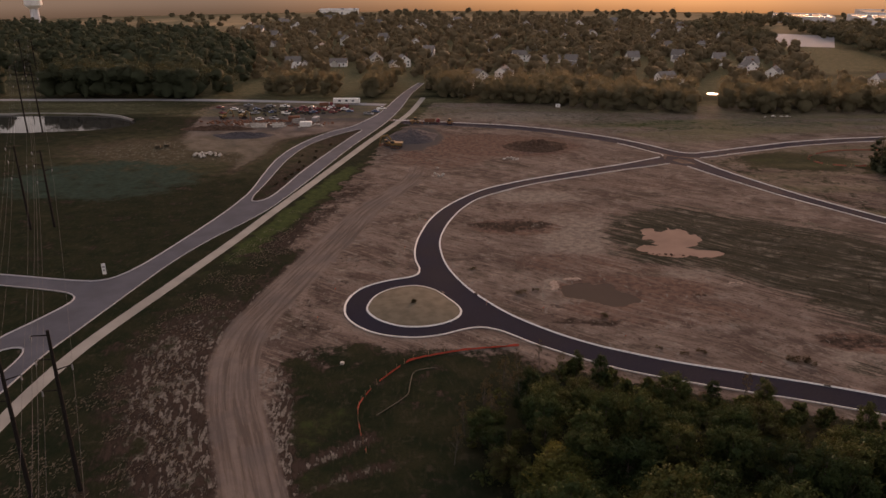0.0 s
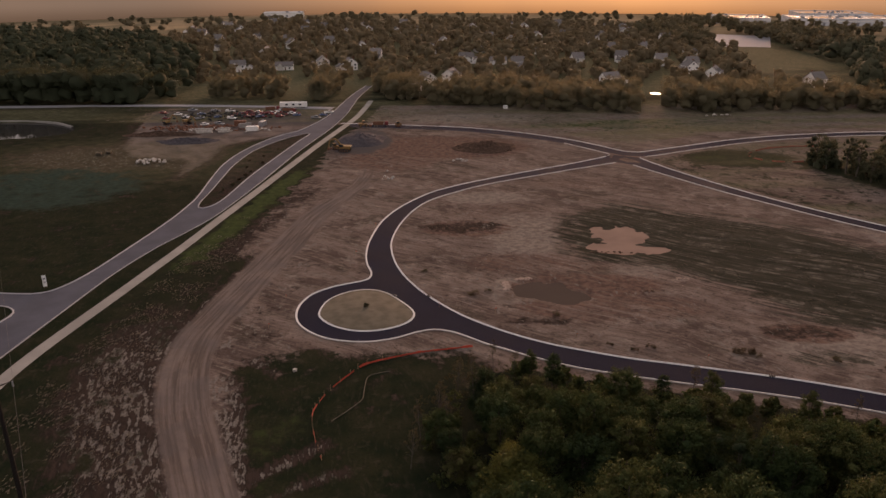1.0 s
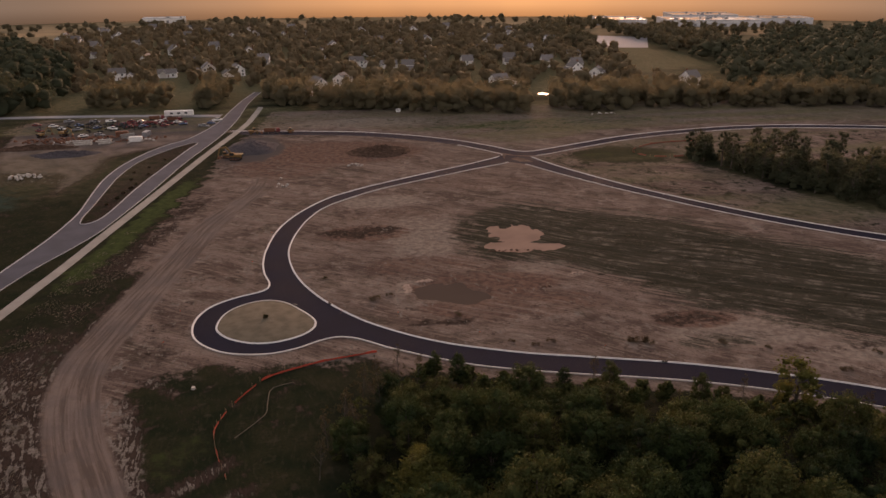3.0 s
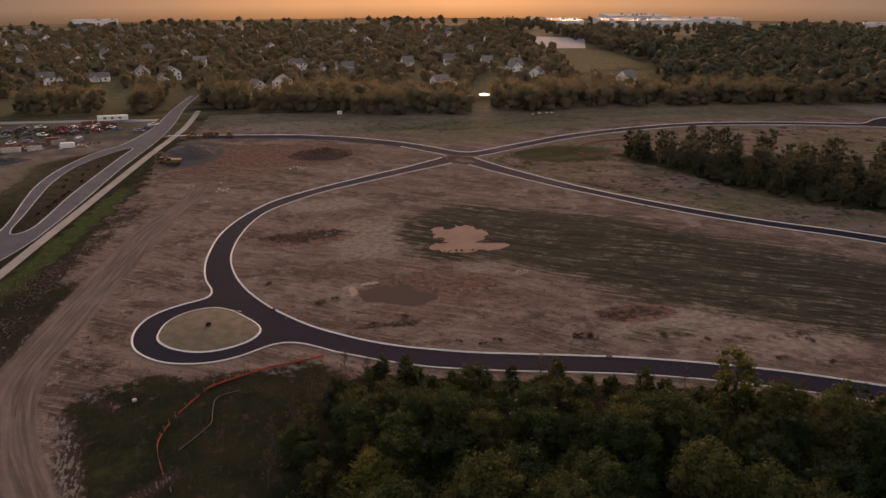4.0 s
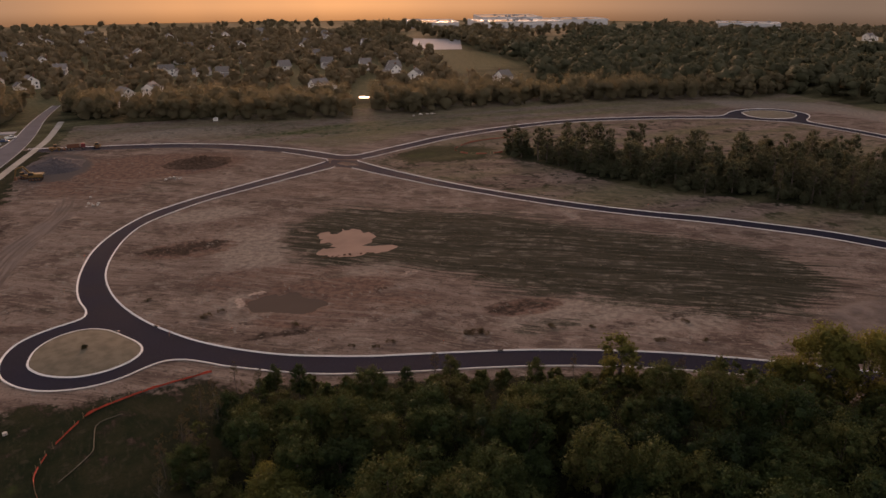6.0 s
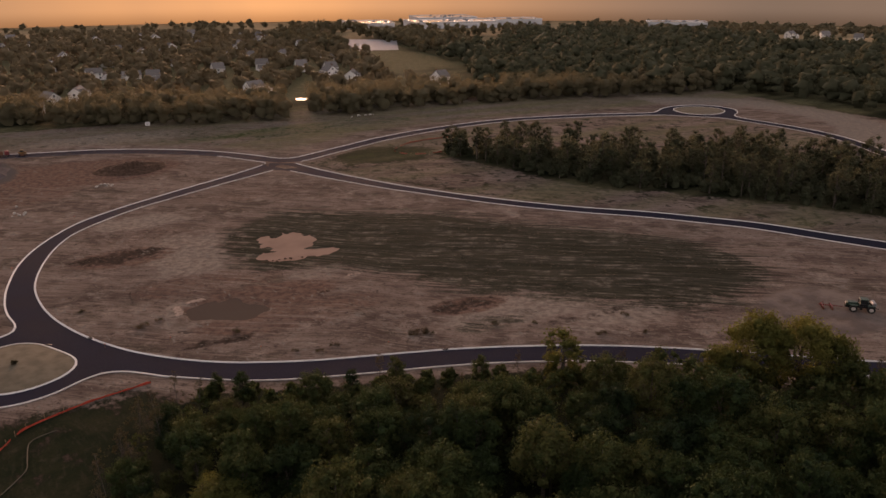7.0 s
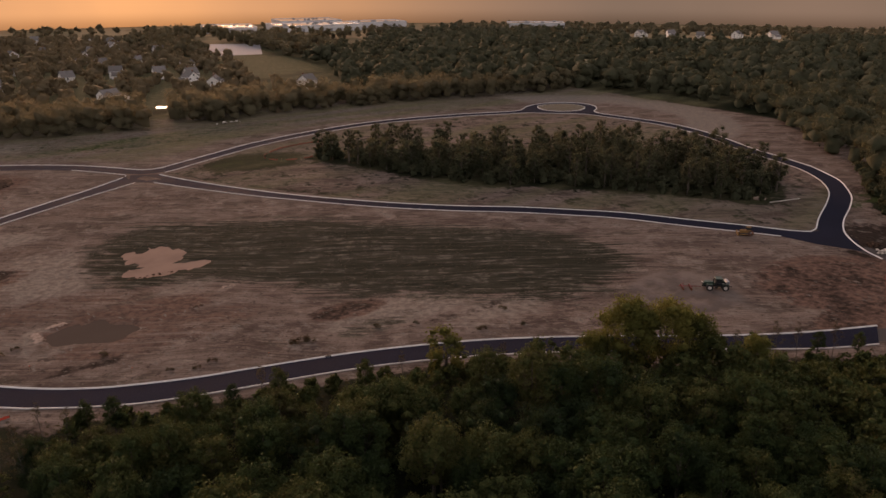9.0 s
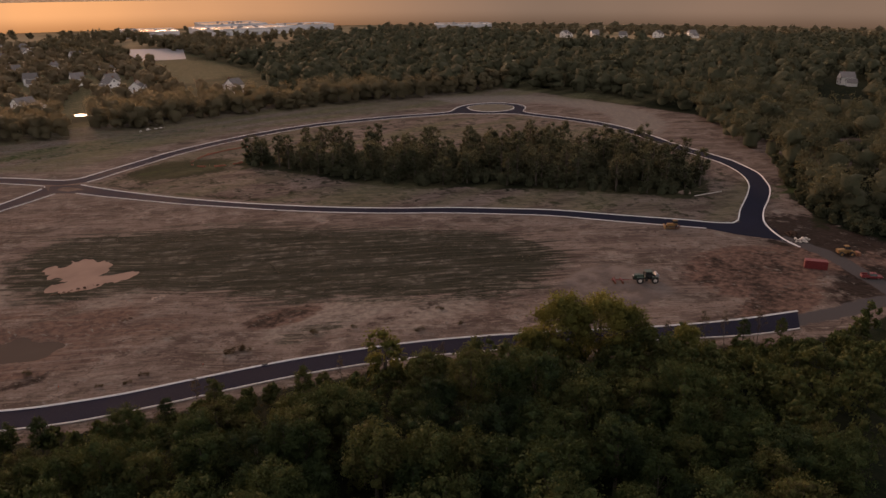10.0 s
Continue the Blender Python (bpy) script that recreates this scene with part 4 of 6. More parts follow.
v, f = sweep(far_street, [(-3.2, -0.1), (-3.1, 0.32), (3.1, 0.32), (3.2, -0.1)])
tagged(new("road", mesh_of("road", v, [q[::-1] for q in f], M["paving"])), "grey country road along the far side of the lake", "road", kind="structure")


def turf(line, name, label, parent, rise, material):
    """A low turf mound inside a kerb."""
    c = line.mean(0)
    rings, verts, faces = 7, [], []
    for k in range(rings):
        s = 1 - k / (rings - 1)
        for x, y in line:
            w = noise.noise(Vector((x * 0.3, y * 0.3, k)))
            verts.append((c[0] + (x - c[0]) * s * 0.995, c[1] + (y - c[1]) * s * 0.995, 0.10 + rise * (1 - s * s) + 0.05 * w * (k > 0)))
    n = len(line)
    for k in range(rings - 1):
        for i in range(n):
            faces.append((k * n + i, k * n + (i + 1) % n, (k + 1) * n + (i + 1) % n, (k + 1) * n + i))
    if sum(line[i][0] * line[(i + 1) % n][1] - line[(i + 1) % n][0] * line[i][1] for i in range(n)) < 0:
        faces = [q[::-1] for q in faces]
    ob = new(name, mesh_of(name, verts, faces, material, True))
    return tagged(ob, label, "traffic island", kind="structure")


turf(island_line, "turf_island", "round kerbed island of pale dry turf", None, 0.5, M["sod"])
turf(island_e, "turf_island", "oval kerbed island of pale dry turf", None, 0.4, M["sod"])


# ---- trees ----
def leaf_cloud(rng, centres, radii, count, size):
    """Small leaf blades on the skins of many clumps, and the way each clump's skin faces there."""
    k = rng.integers(0, len(centres), count)
    d = rng.normal(size=(count, 3))
    d[:, 2] = d[:, 2] * 0.8 + 0.25
    d /= np.linalg.norm(d, axis=1, keepdims=True)
    p = centres[k] + d * (radii[k] * rng.uniform(0.45, 1.18, count))[:, None]
    nrm = d + rng.normal(size=(count, 3)) * 0.5
    nrm /= np.linalg.norm(nrm, axis=1, keepdims=True)
    a = np.cross(nrm, rng.normal(size=(count, 3)))
    a /= np.linalg.norm(a, axis=1, keepdims=True)
    b = np.cross(nrm, a)
    s = size * rng.uniform(0.6, 1.35, count)[:, None]
    quad = np.stack([p - a * s, p - b * s * 0.62, p + a * s, p + b * s * 0.62], 1)
    soft_n = np.repeat((d * 0.62 + nrm * 0.38)[:, None, :], 4, 1)
    return np.concatenate([quad, soft_n], 2).reshape(-1, 6)


def crown_verts(rng, height, radius, clumps, count, size, low=0.3, lean=0.0, cuts=0, core=0.46, inner=24):
    u = rng.normal(size=(clumps, 3))
    u /= np.linalg.norm(u, axis=1, keepdims=True)
    r = rng.uniform(0.35, 1.0, clumps) ** 0.6
    c = u * r[:, None]
    mid, half = height * (1 + low) / 2, height * (1 - low) / 2
    taper = 1 - 0.25 * np.clip(c[:, 2], 0, 1)
    c = np.column_stack([c[:, 0] * radius * 0.8 * taper + lean * c[:, 2], c[:, 1] * radius * 0.8 * taper, mid + c[:, 2] * half * 0.88])
    rad = radius * rng.uniform(0.17, 0.34, clumps)
    leaves = leaf_cloud(rng, c, rad, count, size)
    if cuts:
        big = np.argsort(-rad)[:inner]
        leaves = np.concatenate([bough_verts(rng, c[big], rad[big] * core, cuts), leaves])
    return leaves, c


def cube_ball(cuts):
    """The quads of a ball made from a cube's grid."""
    g = np.linspace(-1, 1, cuts + 1) * math.pi / 4
    out = []
    for ax in range(3):
        for sgn in (-1, 1):
            for i in range(cuts):
                for j in range(cuts):
                    for u, v in ((g[i], g[j]), (g[i + 1], g[j]), (g[i + 1], g[j + 1]), (g[i], g[j + 1]))[::sgn]:
                        p = [0, 0, 0]
                        p[ax], p[(ax + 1) % 3], p[(ax + 2) % 3] = sgn, math.tan(u), math.tan(v)
                        out.append(p)
    out = np.array(out, float)
    return out / np.linalg.norm(out, axis=1, keepdims=True)


BALL = {k: cube_ball(k) for k in (2, 3, 4)}


def bough_verts(rng, centres, radii, cuts):
    """Leafy boughs: one knobbly closed lump for each clump of a crown."""
    ball = BALL[cuts]
    p = np.repeat(ball[None], len(centres), 0)
    ph = rng.uniform(0, 6.28, (len(centres), 1, 3))
    swell = 1 + 0.26 * np.sin(p[..., 0] * 4.1 + ph[..., 0]) * np.sin(p[..., 1] * 4.7 + ph[..., 1]) + 0.22 * np.sin(p[..., 2] * 5.2 + p[..., 0] * 2.6 + ph[..., 2])
    squash = np.stack([rng.uniform(0.85, 1.2, len(centres)), rng.uniform(0.85, 1.2, len(centres)), rng.uniform(0.7, 1.0, len(centres))], 1)
    at_p = centres[:, None, :] + p * swell[..., None] * (radii[:, None] * squash)[:, None, :]
    return np.concatenate([at_p, p], 2).reshape(-1, 6)


def quads_mesh(name, verts, material):
    n = len(verts) // 4
    me = bpy.data.meshes.new(name)
    me.vertices.add(len(verts))
    me.vertices.foreach_set("co", verts[:, :3].astype(np.float32).ravel())
    me.loops.add(n * 4)
    me.loops.foreach_set("vertex_index", np.arange(n * 4, dtype=np.int32))
    me.polygons.add(n)
    me.polygons.foreach_set("loop_start", np.arange(0, n * 4, 4, dtype=np.int32))
    me.materials.append(material)
    me.update(calc_edges=True)
    if verts.shape[1] == 6:
        me.polygons.foreach_set("use_smooth", np.ones(n, bool))
        nn = verts[:, 3:] / np.linalg.norm(verts[:, 3:], axis=1, keepdims=True)
        me.normals_split_custom_set_from_vertices(nn.tolist())
    return me


def trunk_bm(rng, height, centres, thick, limbs=7):
    bm = bmesh.new()
    bend = Vector((rng.uniform(-0.4, 0.4), rng.uniform(-0.4, 0.4), height * 0.45))
    rod(bm, (0, 0, -0.4), bend, thick, thick * 0.7, 7)
    rod(bm, bend, (bend.x * 1.4, bend.y * 1.4, height * 0.8), thick * 0.7, thick * 0.25, 6)
    for c in centres[:limbs]:
        start = bend * rng.uniform(0.55, 1.1)
        rod(bm, start, Vector(c), thick * 0.38, thick * 0.08, 5)
    return bm


def tree(seed, height, radius, clumps, count, size, leaf, label, category, group, low=0.3, cuts=2):
    rng = np.random.default_rng(seed)
    t = thing("tree", label, category, group)
    verts, c = crown_verts(rng, height, radius, clumps, count, size, low, 0.0, cuts)
    part("trunk", trunk_bm(rng, height, c, 0.022 * height), M["bark"], t)
    part_of("crown", quads_mesh("crown", verts, leaf), t)
    return t


def scatter(rng, poly, gap, limit=10 ** 6, keep=1.0):
    """Uneven places inside a polygon, about a gap apart."""
    px, py = np.array(poly, float).T
    gx, gy = np.meshgrid(np.arange(px.min(), px.max(), gap), np.arange(py.min(), py.max(), gap * 0.88))
    gx[1::2] += gap / 2
    x = (gx + rng.uniform(-0.5, 0.5, gx.shape) * gap).ravel()
    y = (gy + rng.uniform(-0.5, 0.5, gy.shape) * gap).ravel()
    ok = inside(x, y, poly) & (rng.random(len(x)) < keep)
    got = np.column_stack([x, y])[ok]
    rng.shuffle(got)
    return got[:limit]


def plant(rng, kinds, places, scale=(0.8, 1.2), size_at=None):
    used = set()
    for x, y in places:
        k = int(rng.integers(0, len(kinds)))
        s = rng.uniform(*scale) * (size_at(x, y) if size_at else 1)
        m = pose(x, y, 0, 0, 0, rng.uniform(0, 360)) @ Matrix.Diagonal((s, s, s * rng.uniform(0.9, 1.1), 1))
        if k not in used:
            used.add(k)
            kinds[k].matrix_basis = m
        else:
            copy_thing_at(kinds[k], m)


def copy_thing_at(ob, m):
    made = copy_thing(ob, Matrix.Identity(4))
    made.matrix_basis = m
    return made


rng = np.random.default_rng(5)
near_kinds = [tree(11 + i, h, r, k, n, s, M["leaf_near"], lab, "tree", "trees of the near wood", low) for i, (h, r, k, n, s, lab, low) in enumerate((
    (12.5, 5.6, 64, 5200, 0.185, "broad deciduous tree with olive green autumn leaves", 0.18),
    (11.0, 5.0, 56, 4600, 0.18, "round-crowned deciduous tree with dull green leaves", 0.15),
    (14.0, 5.0, 62, 4800, 0.185, "tall woodland tree with dark green leaves", 0.2),
    (10.0, 5.4, 56, 4600, 0.18, "spreading tree with yellowing green leaves", 0.15),
    (12.0, 4.2, 50, 4000, 0.175, "slender woodland tree with brownish green leaves", 0.2)))]
spots = scatter(rng, NEAR_WOOD, 6.7)
spots = spots[(spots[:, 1] > 0.28 * spots[:, 0]) & (away(spots[:, 0], spots[:, 1], loop_out[::3]) > np.where(spots[:, 0] > 104, 5.5, 7.0))]
reach = np.hypot(spots[:, 0], spots[:, 1])
spots = spots[(reach > 78) & (reach < 235)]
spots = spots[np.argsort(np.abs(np.hypot(spots[:, 0], spots[:, 1]) - 108))]


def edge_size(x, y):
    """Lower growth towards the road and at the wood's open western tip."""
    d = away(np.array([x]), np.array([y]), loop_out[::3])[0]
    if x > 136:
        return min(1.0, 0.26 + (d - 5.5) * 0.034)
    if x > 104:
        return min(1.1, 0.72 + (d - 5.5) * 0.03)
    return min(1.0, 0.36 + (d - 7) * 0.03) * min(1.0, 0.6 + max(0, x - 6) * 0.03)


plant(rng, near_kinds, spots[:172], (0.72, 1.28), edge_size)
thicket = []
for x, y in spots[172:]:
    k = edge_size(x, y)
    v, _ = crown_verts(rng, rng.uniform(9, 13) * k, rng.uniform(4.0, 5.2) * k, 26, 460, 0.4, 0.1, 0.0, 2, 0.5, 10)
    v[:, 0] += x
    v[:, 1] += y
    thicket.append(v)
for x, y in scatter(rng, NEAR_WOOD, 7.5):
    if 85 < math.hypot(x, y) < 220 and y > 0.28 * x and away(np.array([x]), np.array([y]), loop_out[::3])[0] > 8:
        v, _ = crown_verts(rng, rng.uniform(1.8, 4.5), rng.uniform(1.4, 2.8), 10, 90, 0.3, 0.0, 0.0, 2)
        v[:, 0] += x
        v[:, 1] += y
        thicket.append(v)
tagged(new("thicket", quads_mesh("thicket", np.concatenate(thicket), M["leaf_near"])), "tangled trees and undergrowth filling the near wood", "woods", kind="stuff")
scrub_rng = np.random.default_rng(17)
fringe = scatter(scrub_rng, [(-4, 128), (4, 146), (16, 146), (30, 139), (60, 129.5), (90, 120), (120, 103), (150, 83), (172, 69), (170, 62), (146, 72), (118, 92), (88, 108), (58, 121), (28, 130), (14, 128)], 2.3, keep=0.8)
fringe = fringe[away(fringe[:, 0], fringe[:, 1], loop_out[::2]) > 3.4]
brown = []
for x, y in fringe:
    h = scrub_rng.uniform(0.7, 2.8)
    v, _ = crown_verts(scrub_rng, h, h * scrub_rng.uniform(0.35, 0.6), 7, 34, 0.15, 0.1)
    v[:, 0] += x
    v[:, 1] += y
    brown.append(v)
tagged(new("scrub", quads_mesh("scrub", np.concatenate(brown), M["leaf_brown"])), "low brown scrub and withered shrubs between wood and road", "scrub", kind="stuff")


def sapling(seed, height, label):
    """A bare young tree: a thin stem with rising twigs and a few leaves left."""
    rg = np.random.default_rng(seed)
    t = thing("sapling", label, "tree", "saplings at the wood's edge")
    bm, tips = bmesh.new(), []
    top = Vector((rg.normal() * 0.3, rg.normal() * 0.3, height))
    rod(bm, (0, 0, -0.2), top, 0.09, 0.02, 6)
    for _ in range(26):
        u = rg.uniform(0.25, 0.97)
        a, reach_t = rg.uniform(0, 6.28), height * 0.26 * (1.15 - u) * rg.uniform(0.6, 1.2)
        start = top * u
        tip = start + Vector((math.cos(a) * reach_t, math.sin(a) * reach_t, reach_t * 1.1))
        rod(bm, start, tip, 0.035, 0.012, 4)
        tips.append(tuple(start.lerp(tip, 0.8)))
    part("trunk", bm, M["pale_bark"], t)
    part_of("crown", quads_mesh("crown", leaf_cloud(rg, np.array(tips), np.full(len(tips), 0.42), 420, 0.12), M["leaf_brown"]), t, "thin withering leaves")
    return t


bare = sapling(3, 9.0, "slender half-bare sapling with a pale stem")
bare.matrix_basis = pose(4.5, 134, 0)
for x, y, s in ((0.5, 126, 0.9), (8, 140.5, 0.7), (-2.5, 119, 0.85), (12.5, 143.5, 0.75), (3, 118, 1.0), (8, 128, 1.05), (51, 131, 0.95), (54.5, 127, 0.9), (79, 121.5, 0.7), (98, 112, 0.8), (152, 80, 1.0), (156, 77.5, 0.9), (163, 73, 1.0), (143, 85, 0.9), (-4, 110, 0.9), (16, 139, 0.8)):
    copy_thing_at(bare, pose(x, y, 0, 0, 0, 70 * x) @ Matrix.Diagonal((s, s, s, 1)))
# trees that stand out above the others beside the road
tall = tree(91, 17.5, 7.6, 96, 6400, 0.26, M["leaf_gold"], "large spreading tree turning yellow at the wood's edge", "tree", "trees of the near wood", 0.1)
tall.matrix_basis = pose(118.5, 95.0, 0) @ Matrix.Diagonal((1.15, 1.15, 1.08, 1))
for x, y, s, turn in ((125.5, 90, 1.05, 40), (131, 86, 0.86, 200), (136, 76, 0.72, 300), (110, 96, 0.72, 120), (12.5, 105, 0.5, 10)):
    copy_thing_at(tall, pose(x, y, 0, 0, 0, turn) @ Matrix.Diagonal((s, s, s, 1)))
copy_thing_at(tall, pose(12.9, 99.5, 0, 0, 0, 10) @ Matrix.Diagonal((0.98, 0.98, 0.6, 1)))
thin = tree(97, 13.0, 3.3, 44, 2000, 0.2, M["leaf_gold"], "thin young roadside tree with yellow-green leaves", "tree", "trees of the near wood", 0.03)
thin.matrix_basis = pose(85.5, 114.5, 0) @ Matrix.Diagonal((1.6, 1.6, 1.2, 1))
slim = tree(98, 12.0, 3.0, 52, 2600, 0.17, M["leaf_near"], "slender young roadside tree with dull green leaves", "tree", "trees of the near wood", 0.12)
slim.matrix_basis = pose(53, 125.5, 0, 0, 0, 30) @ Matrix.Diagonal((0.85, 0.85, 0.85, 1))
for x, y, s, turn in ((69, 120, 0.8, 160), (44, 128, 0.7, 210), (102, 105, 0.8, 90), (147, 83, 0.62, 20), (160, 75, 0.6, 70), (168, 70, 0.55, 130), (24, 136, 0.75, 200), (20, 140, 0.6, 10)):
    copy_thing_at(slim, pose(x, y, 0, 0, 0, turn) @ Matrix.Diagonal((s, s, s, 1)))

wood_kinds = [tree(31 + i, h, r, k, n, s, M["leaf_wood"], lab, "tree", "trees of the woodlot", low) for i, (h, r, k, n, s, lab, low) in enumerate((
    (16.0, 5.2, 46, 2400, 0.21, "tall dark woodlot tree with a pale trunk", 0.1),
    (13.5, 5.4, 44, 2400, 0.21, "dark green woodlot tree with a rounded crown", 0.02),
    (17.5, 4.2, 38, 1800, 0.20, "thin-crowned tall woodlot tree", 0.22)))]
plant(rng, wood_kinds, scatter(rng, WOODLOT, 8.3, 136), (0.75, 1.08))
SITES = [(-7, 548, 30, 1), (-15, 508, 75, 1), (25, 676, 10, 0), (52, 668, 5, 2), (66, 640, 80, 1), (119, 663, 95, 3), (122, 546, 20, 0), (160, 679, 70, 1), (187, 653, 85, 3), (197, 606, 15, 1), (205, 628, 95, 3), (205, 575, 60, 0), (262, 534, 105, 3), (-71, 637, 20, 1), (-148, 805, 30, 3), (-160, 628, 10, 0), (-125, 640, 5, 2), (-95, 650, 15, 1), (10, 570, 70, 0)]
OUTLYING = [(-390, 711, 30, 0), (-365, 728, 15, 2), (628, 246, 40, 1), (832, 700, 10, 0), (860, 672, 60, 1), (858, 624, 30, 3), (918, 612, 15, 0), (950, 580, 60, 1)]
SITES += OUTLYING

HEDGE = [(-32, 479), (12, 467), (44, 447), (121, 435), (168, 436), (217, 438), (300, 427), (360, 413), (405, 403), (440, 425), (300, 468), (220, 492), (100, 496), (0, 516), (-28, 520)]


def canopy_verts(rng, h, r, close, blades, size):
    """A full woodland crown: a broad dome, boughs that swell out of it, and ragged leaf sprays."""
    top = min(r, h * 0.5)
    dome = np.array([[0.0, 0.0, h - top * rng.uniform(0.85, 1.0)]])
    n = 16 if close else 5
    a, up = rng.uniform(0, 6.28, n), rng.uniform(-0.95, 0.95, n)
    out = np.sqrt(1 - up ** 2) * r * rng.uniform(0.5, 0.8, n)
    c = np.column_stack([out * np.cos(a), out * np.sin(a), dome[0, 2] + up * top * 0.72])
    rad = r * rng.uniform(0.24, 0.42, n)
    low = np.array([[rng.normal() * r * 0.2, rng.normal() * r * 0.2, dome[0, 2] * 0.45]])
    solid = [bough_verts(rng, dome, np.array([r * (0.5 if close else 0.62)]), 2), bough_verts(rng, low, np.array([r * 0.55]), 2)]
    if not close:
        solid.append(bough_verts(rng, c, rad * 0.58, 2))
    return np.concatenate(solid + [leaf_cloud(rng, c, rad * 1.05, blades, size)])


def woods(name, label, rng, places, leaf, blades, size, height, wide=1.0):
    """Far woods: many ragged crowns in one mesh."""
    out = []
    for x, y in places[(places[:, 1] > 0.2 * places[:, 0]) & (places[:, 0] > -0.72 * places[:, 1] - 20)]:
        h = rng.uniform(*height)
        r = h * rng.uniform(0.34, 0.48) * wide
        reach = math.hypot(x, y)
        far = 1 + max(0, reach - 420) / 420
        v = canopy_verts(rng, h, r, reach < 560, max(16, int(blades * (4.2 if reach < 430 else 2.4 if reach < 560 else 0.95 / far))), size * (0.5 if reach < 560 else 0.72))
        v[:, 3:] = v[:, 3:] * 0.55 + (0.0, 0.0, 0.45)  # only shading normals tilt skywards, to even out light and shade on crowns
        v[:, 0] += x
        v[:, 1] += y
        out.append(v)
    ob = new(name, quads_mesh(name, np.concatenate(out), leaf))
    return tagged(ob, label, "woods", kind="stuff")


EAST_WOODS = [(262, -80), (268, 85), (280, 112), (302, 127), (345, 158), (368, 193), (388, 216), (432, 273), (448, 358), (424, 408), (352, 430), (305, 448), (285, 520), (305, 566), (335, 640), (350, 715), (430, 740), (520, 860), (640, 880), (800, 640), (960, 420), (1000, 200), (1000, -120)]
WEST_WOODS = [(-285, 486), (-190, 484), (-166, 492), (-172, 540), (-186, 606), (-200, 660), (-330, 900), (-700, 1000), (-640, 640), (-470, 600), (-300, 560)]
east = scatter(rng, EAST_WOODS, 13.6, keep=0.97)
for hx, hy, _, _ in SITES:
    if hx > 600:  # lanes of open ground in front of the far houses
        reach_h = math.hypot(hx, hy)
        along_h = (east[:, 0] * hx + east[:, 1] * hy) / reach_h
        aside_h = np.abs(east[:, 0] * hy - east[:, 1] * hx) / reach_h
        east = east[~((aside_h < 17) & (along_h > reach_h - 170) & (along_h < reach_h + 14))]
woods("woodland", "dense dusky woodland of mixed autumn trees", rng, east, M["leaf_wood"], 105, 0.95, (10, 21), 1.12)
woods("woodland", "dark belt of woodland beyond the lake", rng, scatter(rng, WEST_WOODS, 12.5, keep=0.92), M["leaf_wood"], 120, 0.9, (10, 20))
woods("thicket", "low scrub and young trees under the woodlot", rng, scatter(rng, WOODLOT, 5.6), M["leaf_wood"], 110, 0.5, (2.5, 6.5), 1.3)
woods("scrub", "dark scrub at the foot of the eastern woods", rng, scatter(rng, [(256, 60), (262, 92), (272, 112), (300, 132), (340, 160), (350, 150), (300, 112), (280, 70)], 5.0), M["leaf_wood"], 120, 0.5, (2.5, 6), 1.2)
woods("tall_trees", "tall trees whose dark shapes stand in the lake", rng, np.concatenate([scatter(rng, [(-287, 476), (-190, 476), (-190, 496), (-287, 496)], 8), scatter(rng, [(-352, 476), (-318, 476), (-318, 496), (-352, 496)], 8)]), M["leaf_wood"], 200, 0.9, (20, 25))
garden = scatter(rng, [(-200, 620), (-185, 560), (-60, 610), (-52, 520), (0, 525), (100, 505), (220, 500), (270, 500), (240, 585), (290, 760), (280, 860), (330, 1000), (100, 1150), (-250, 1150), (-330, 900)], 14.2, keep=0.86)
spots_h = np.array([(s[0], s[1]) for s in SITES])


def clear_of_houses(places):
    """Gardens stay open round the houses and in front of them."""
    return places[[not any((abs(x - a) < 13 and -24 < y - b < 9) for a, b in spots_h) for x, y in places]]


garden = clear_of_houses(garden)
garden = garden[away(garden[:, 0], garden[:, 1], glide([(-46, 560), (-53, 500)], 5)) > 9]
def clear_of_pond(places):
    """A gap in the trees before the garden pond."""
    d = math.hypot(146, 520)
    aside, along = np.abs(places[:, 0] * 520 - places[:, 1] * 146) / d, (places[:, 0] * 146 + places[:, 1] * 520) / d
    return places[~(((aside < 8.2) & (along > 440) & (along < 620)) | (np.hypot((places[:, 0] - 146) / 15, (places[:, 1] - 515) / 20) < 1))]


garden = clear_of_pond(garden)
tagged(new("water", sheet("water", [(140, 503), (145, 500), (148, 506), (145, 511), (141, 509)], 0.34, M["clear"])), "small still garden pond glinting behind the hedgerow", "pond", kind="structure")
woods("hedgerow", "broad hedgerow of trees between lots and houses", rng, clear_of_pond(clear_of_houses(scatter(rng, HEDGE, 9.0))), M["leaf_hazy"], 300, 0.55, (9.5, 17))
woods("garden_trees", "garden and street trees between the houses", rng, garden, M["leaf_hazy"], 110, 0.72, (7, 13), 1.3)
gaps = np.concatenate([scatter(rng, [(345, 745), (425, 750), (440, 960), (360, 985)], 12, keep=0.8), scatter(rng, [(240, 800), (286, 790), (300, 1000), (240, 1010)], 13, keep=0.85), scatter(rng, [(420, 900), (560, 905), (640, 880), (640, 930), (520, 990), (430, 1030)], 14, keep=0.5), scatter(rng, [(300, 1010), (410, 1010), (400, 1100), (300, 1120)], 14, keep=0.6)])
woods("tree_belt", "rounded trees round the far halls", rng, gaps, M["leaf_hazy"], 170, 0.95, (10, 17))
verge = scatter(rng, [(-150, 488), (-100, 486), (-92, 505), (-120, 530), (-150, 520)], 11, keep=0.9)
verge = np.concatenate([verge, scatter(rng, [(-84, 484), (-70, 482), (-64, 545), (-80, 548)], 8), scatter(rng, [(-40, 532), (-38, 498), (-22, 486), (-12, 488), (-8, 520)], 8)])
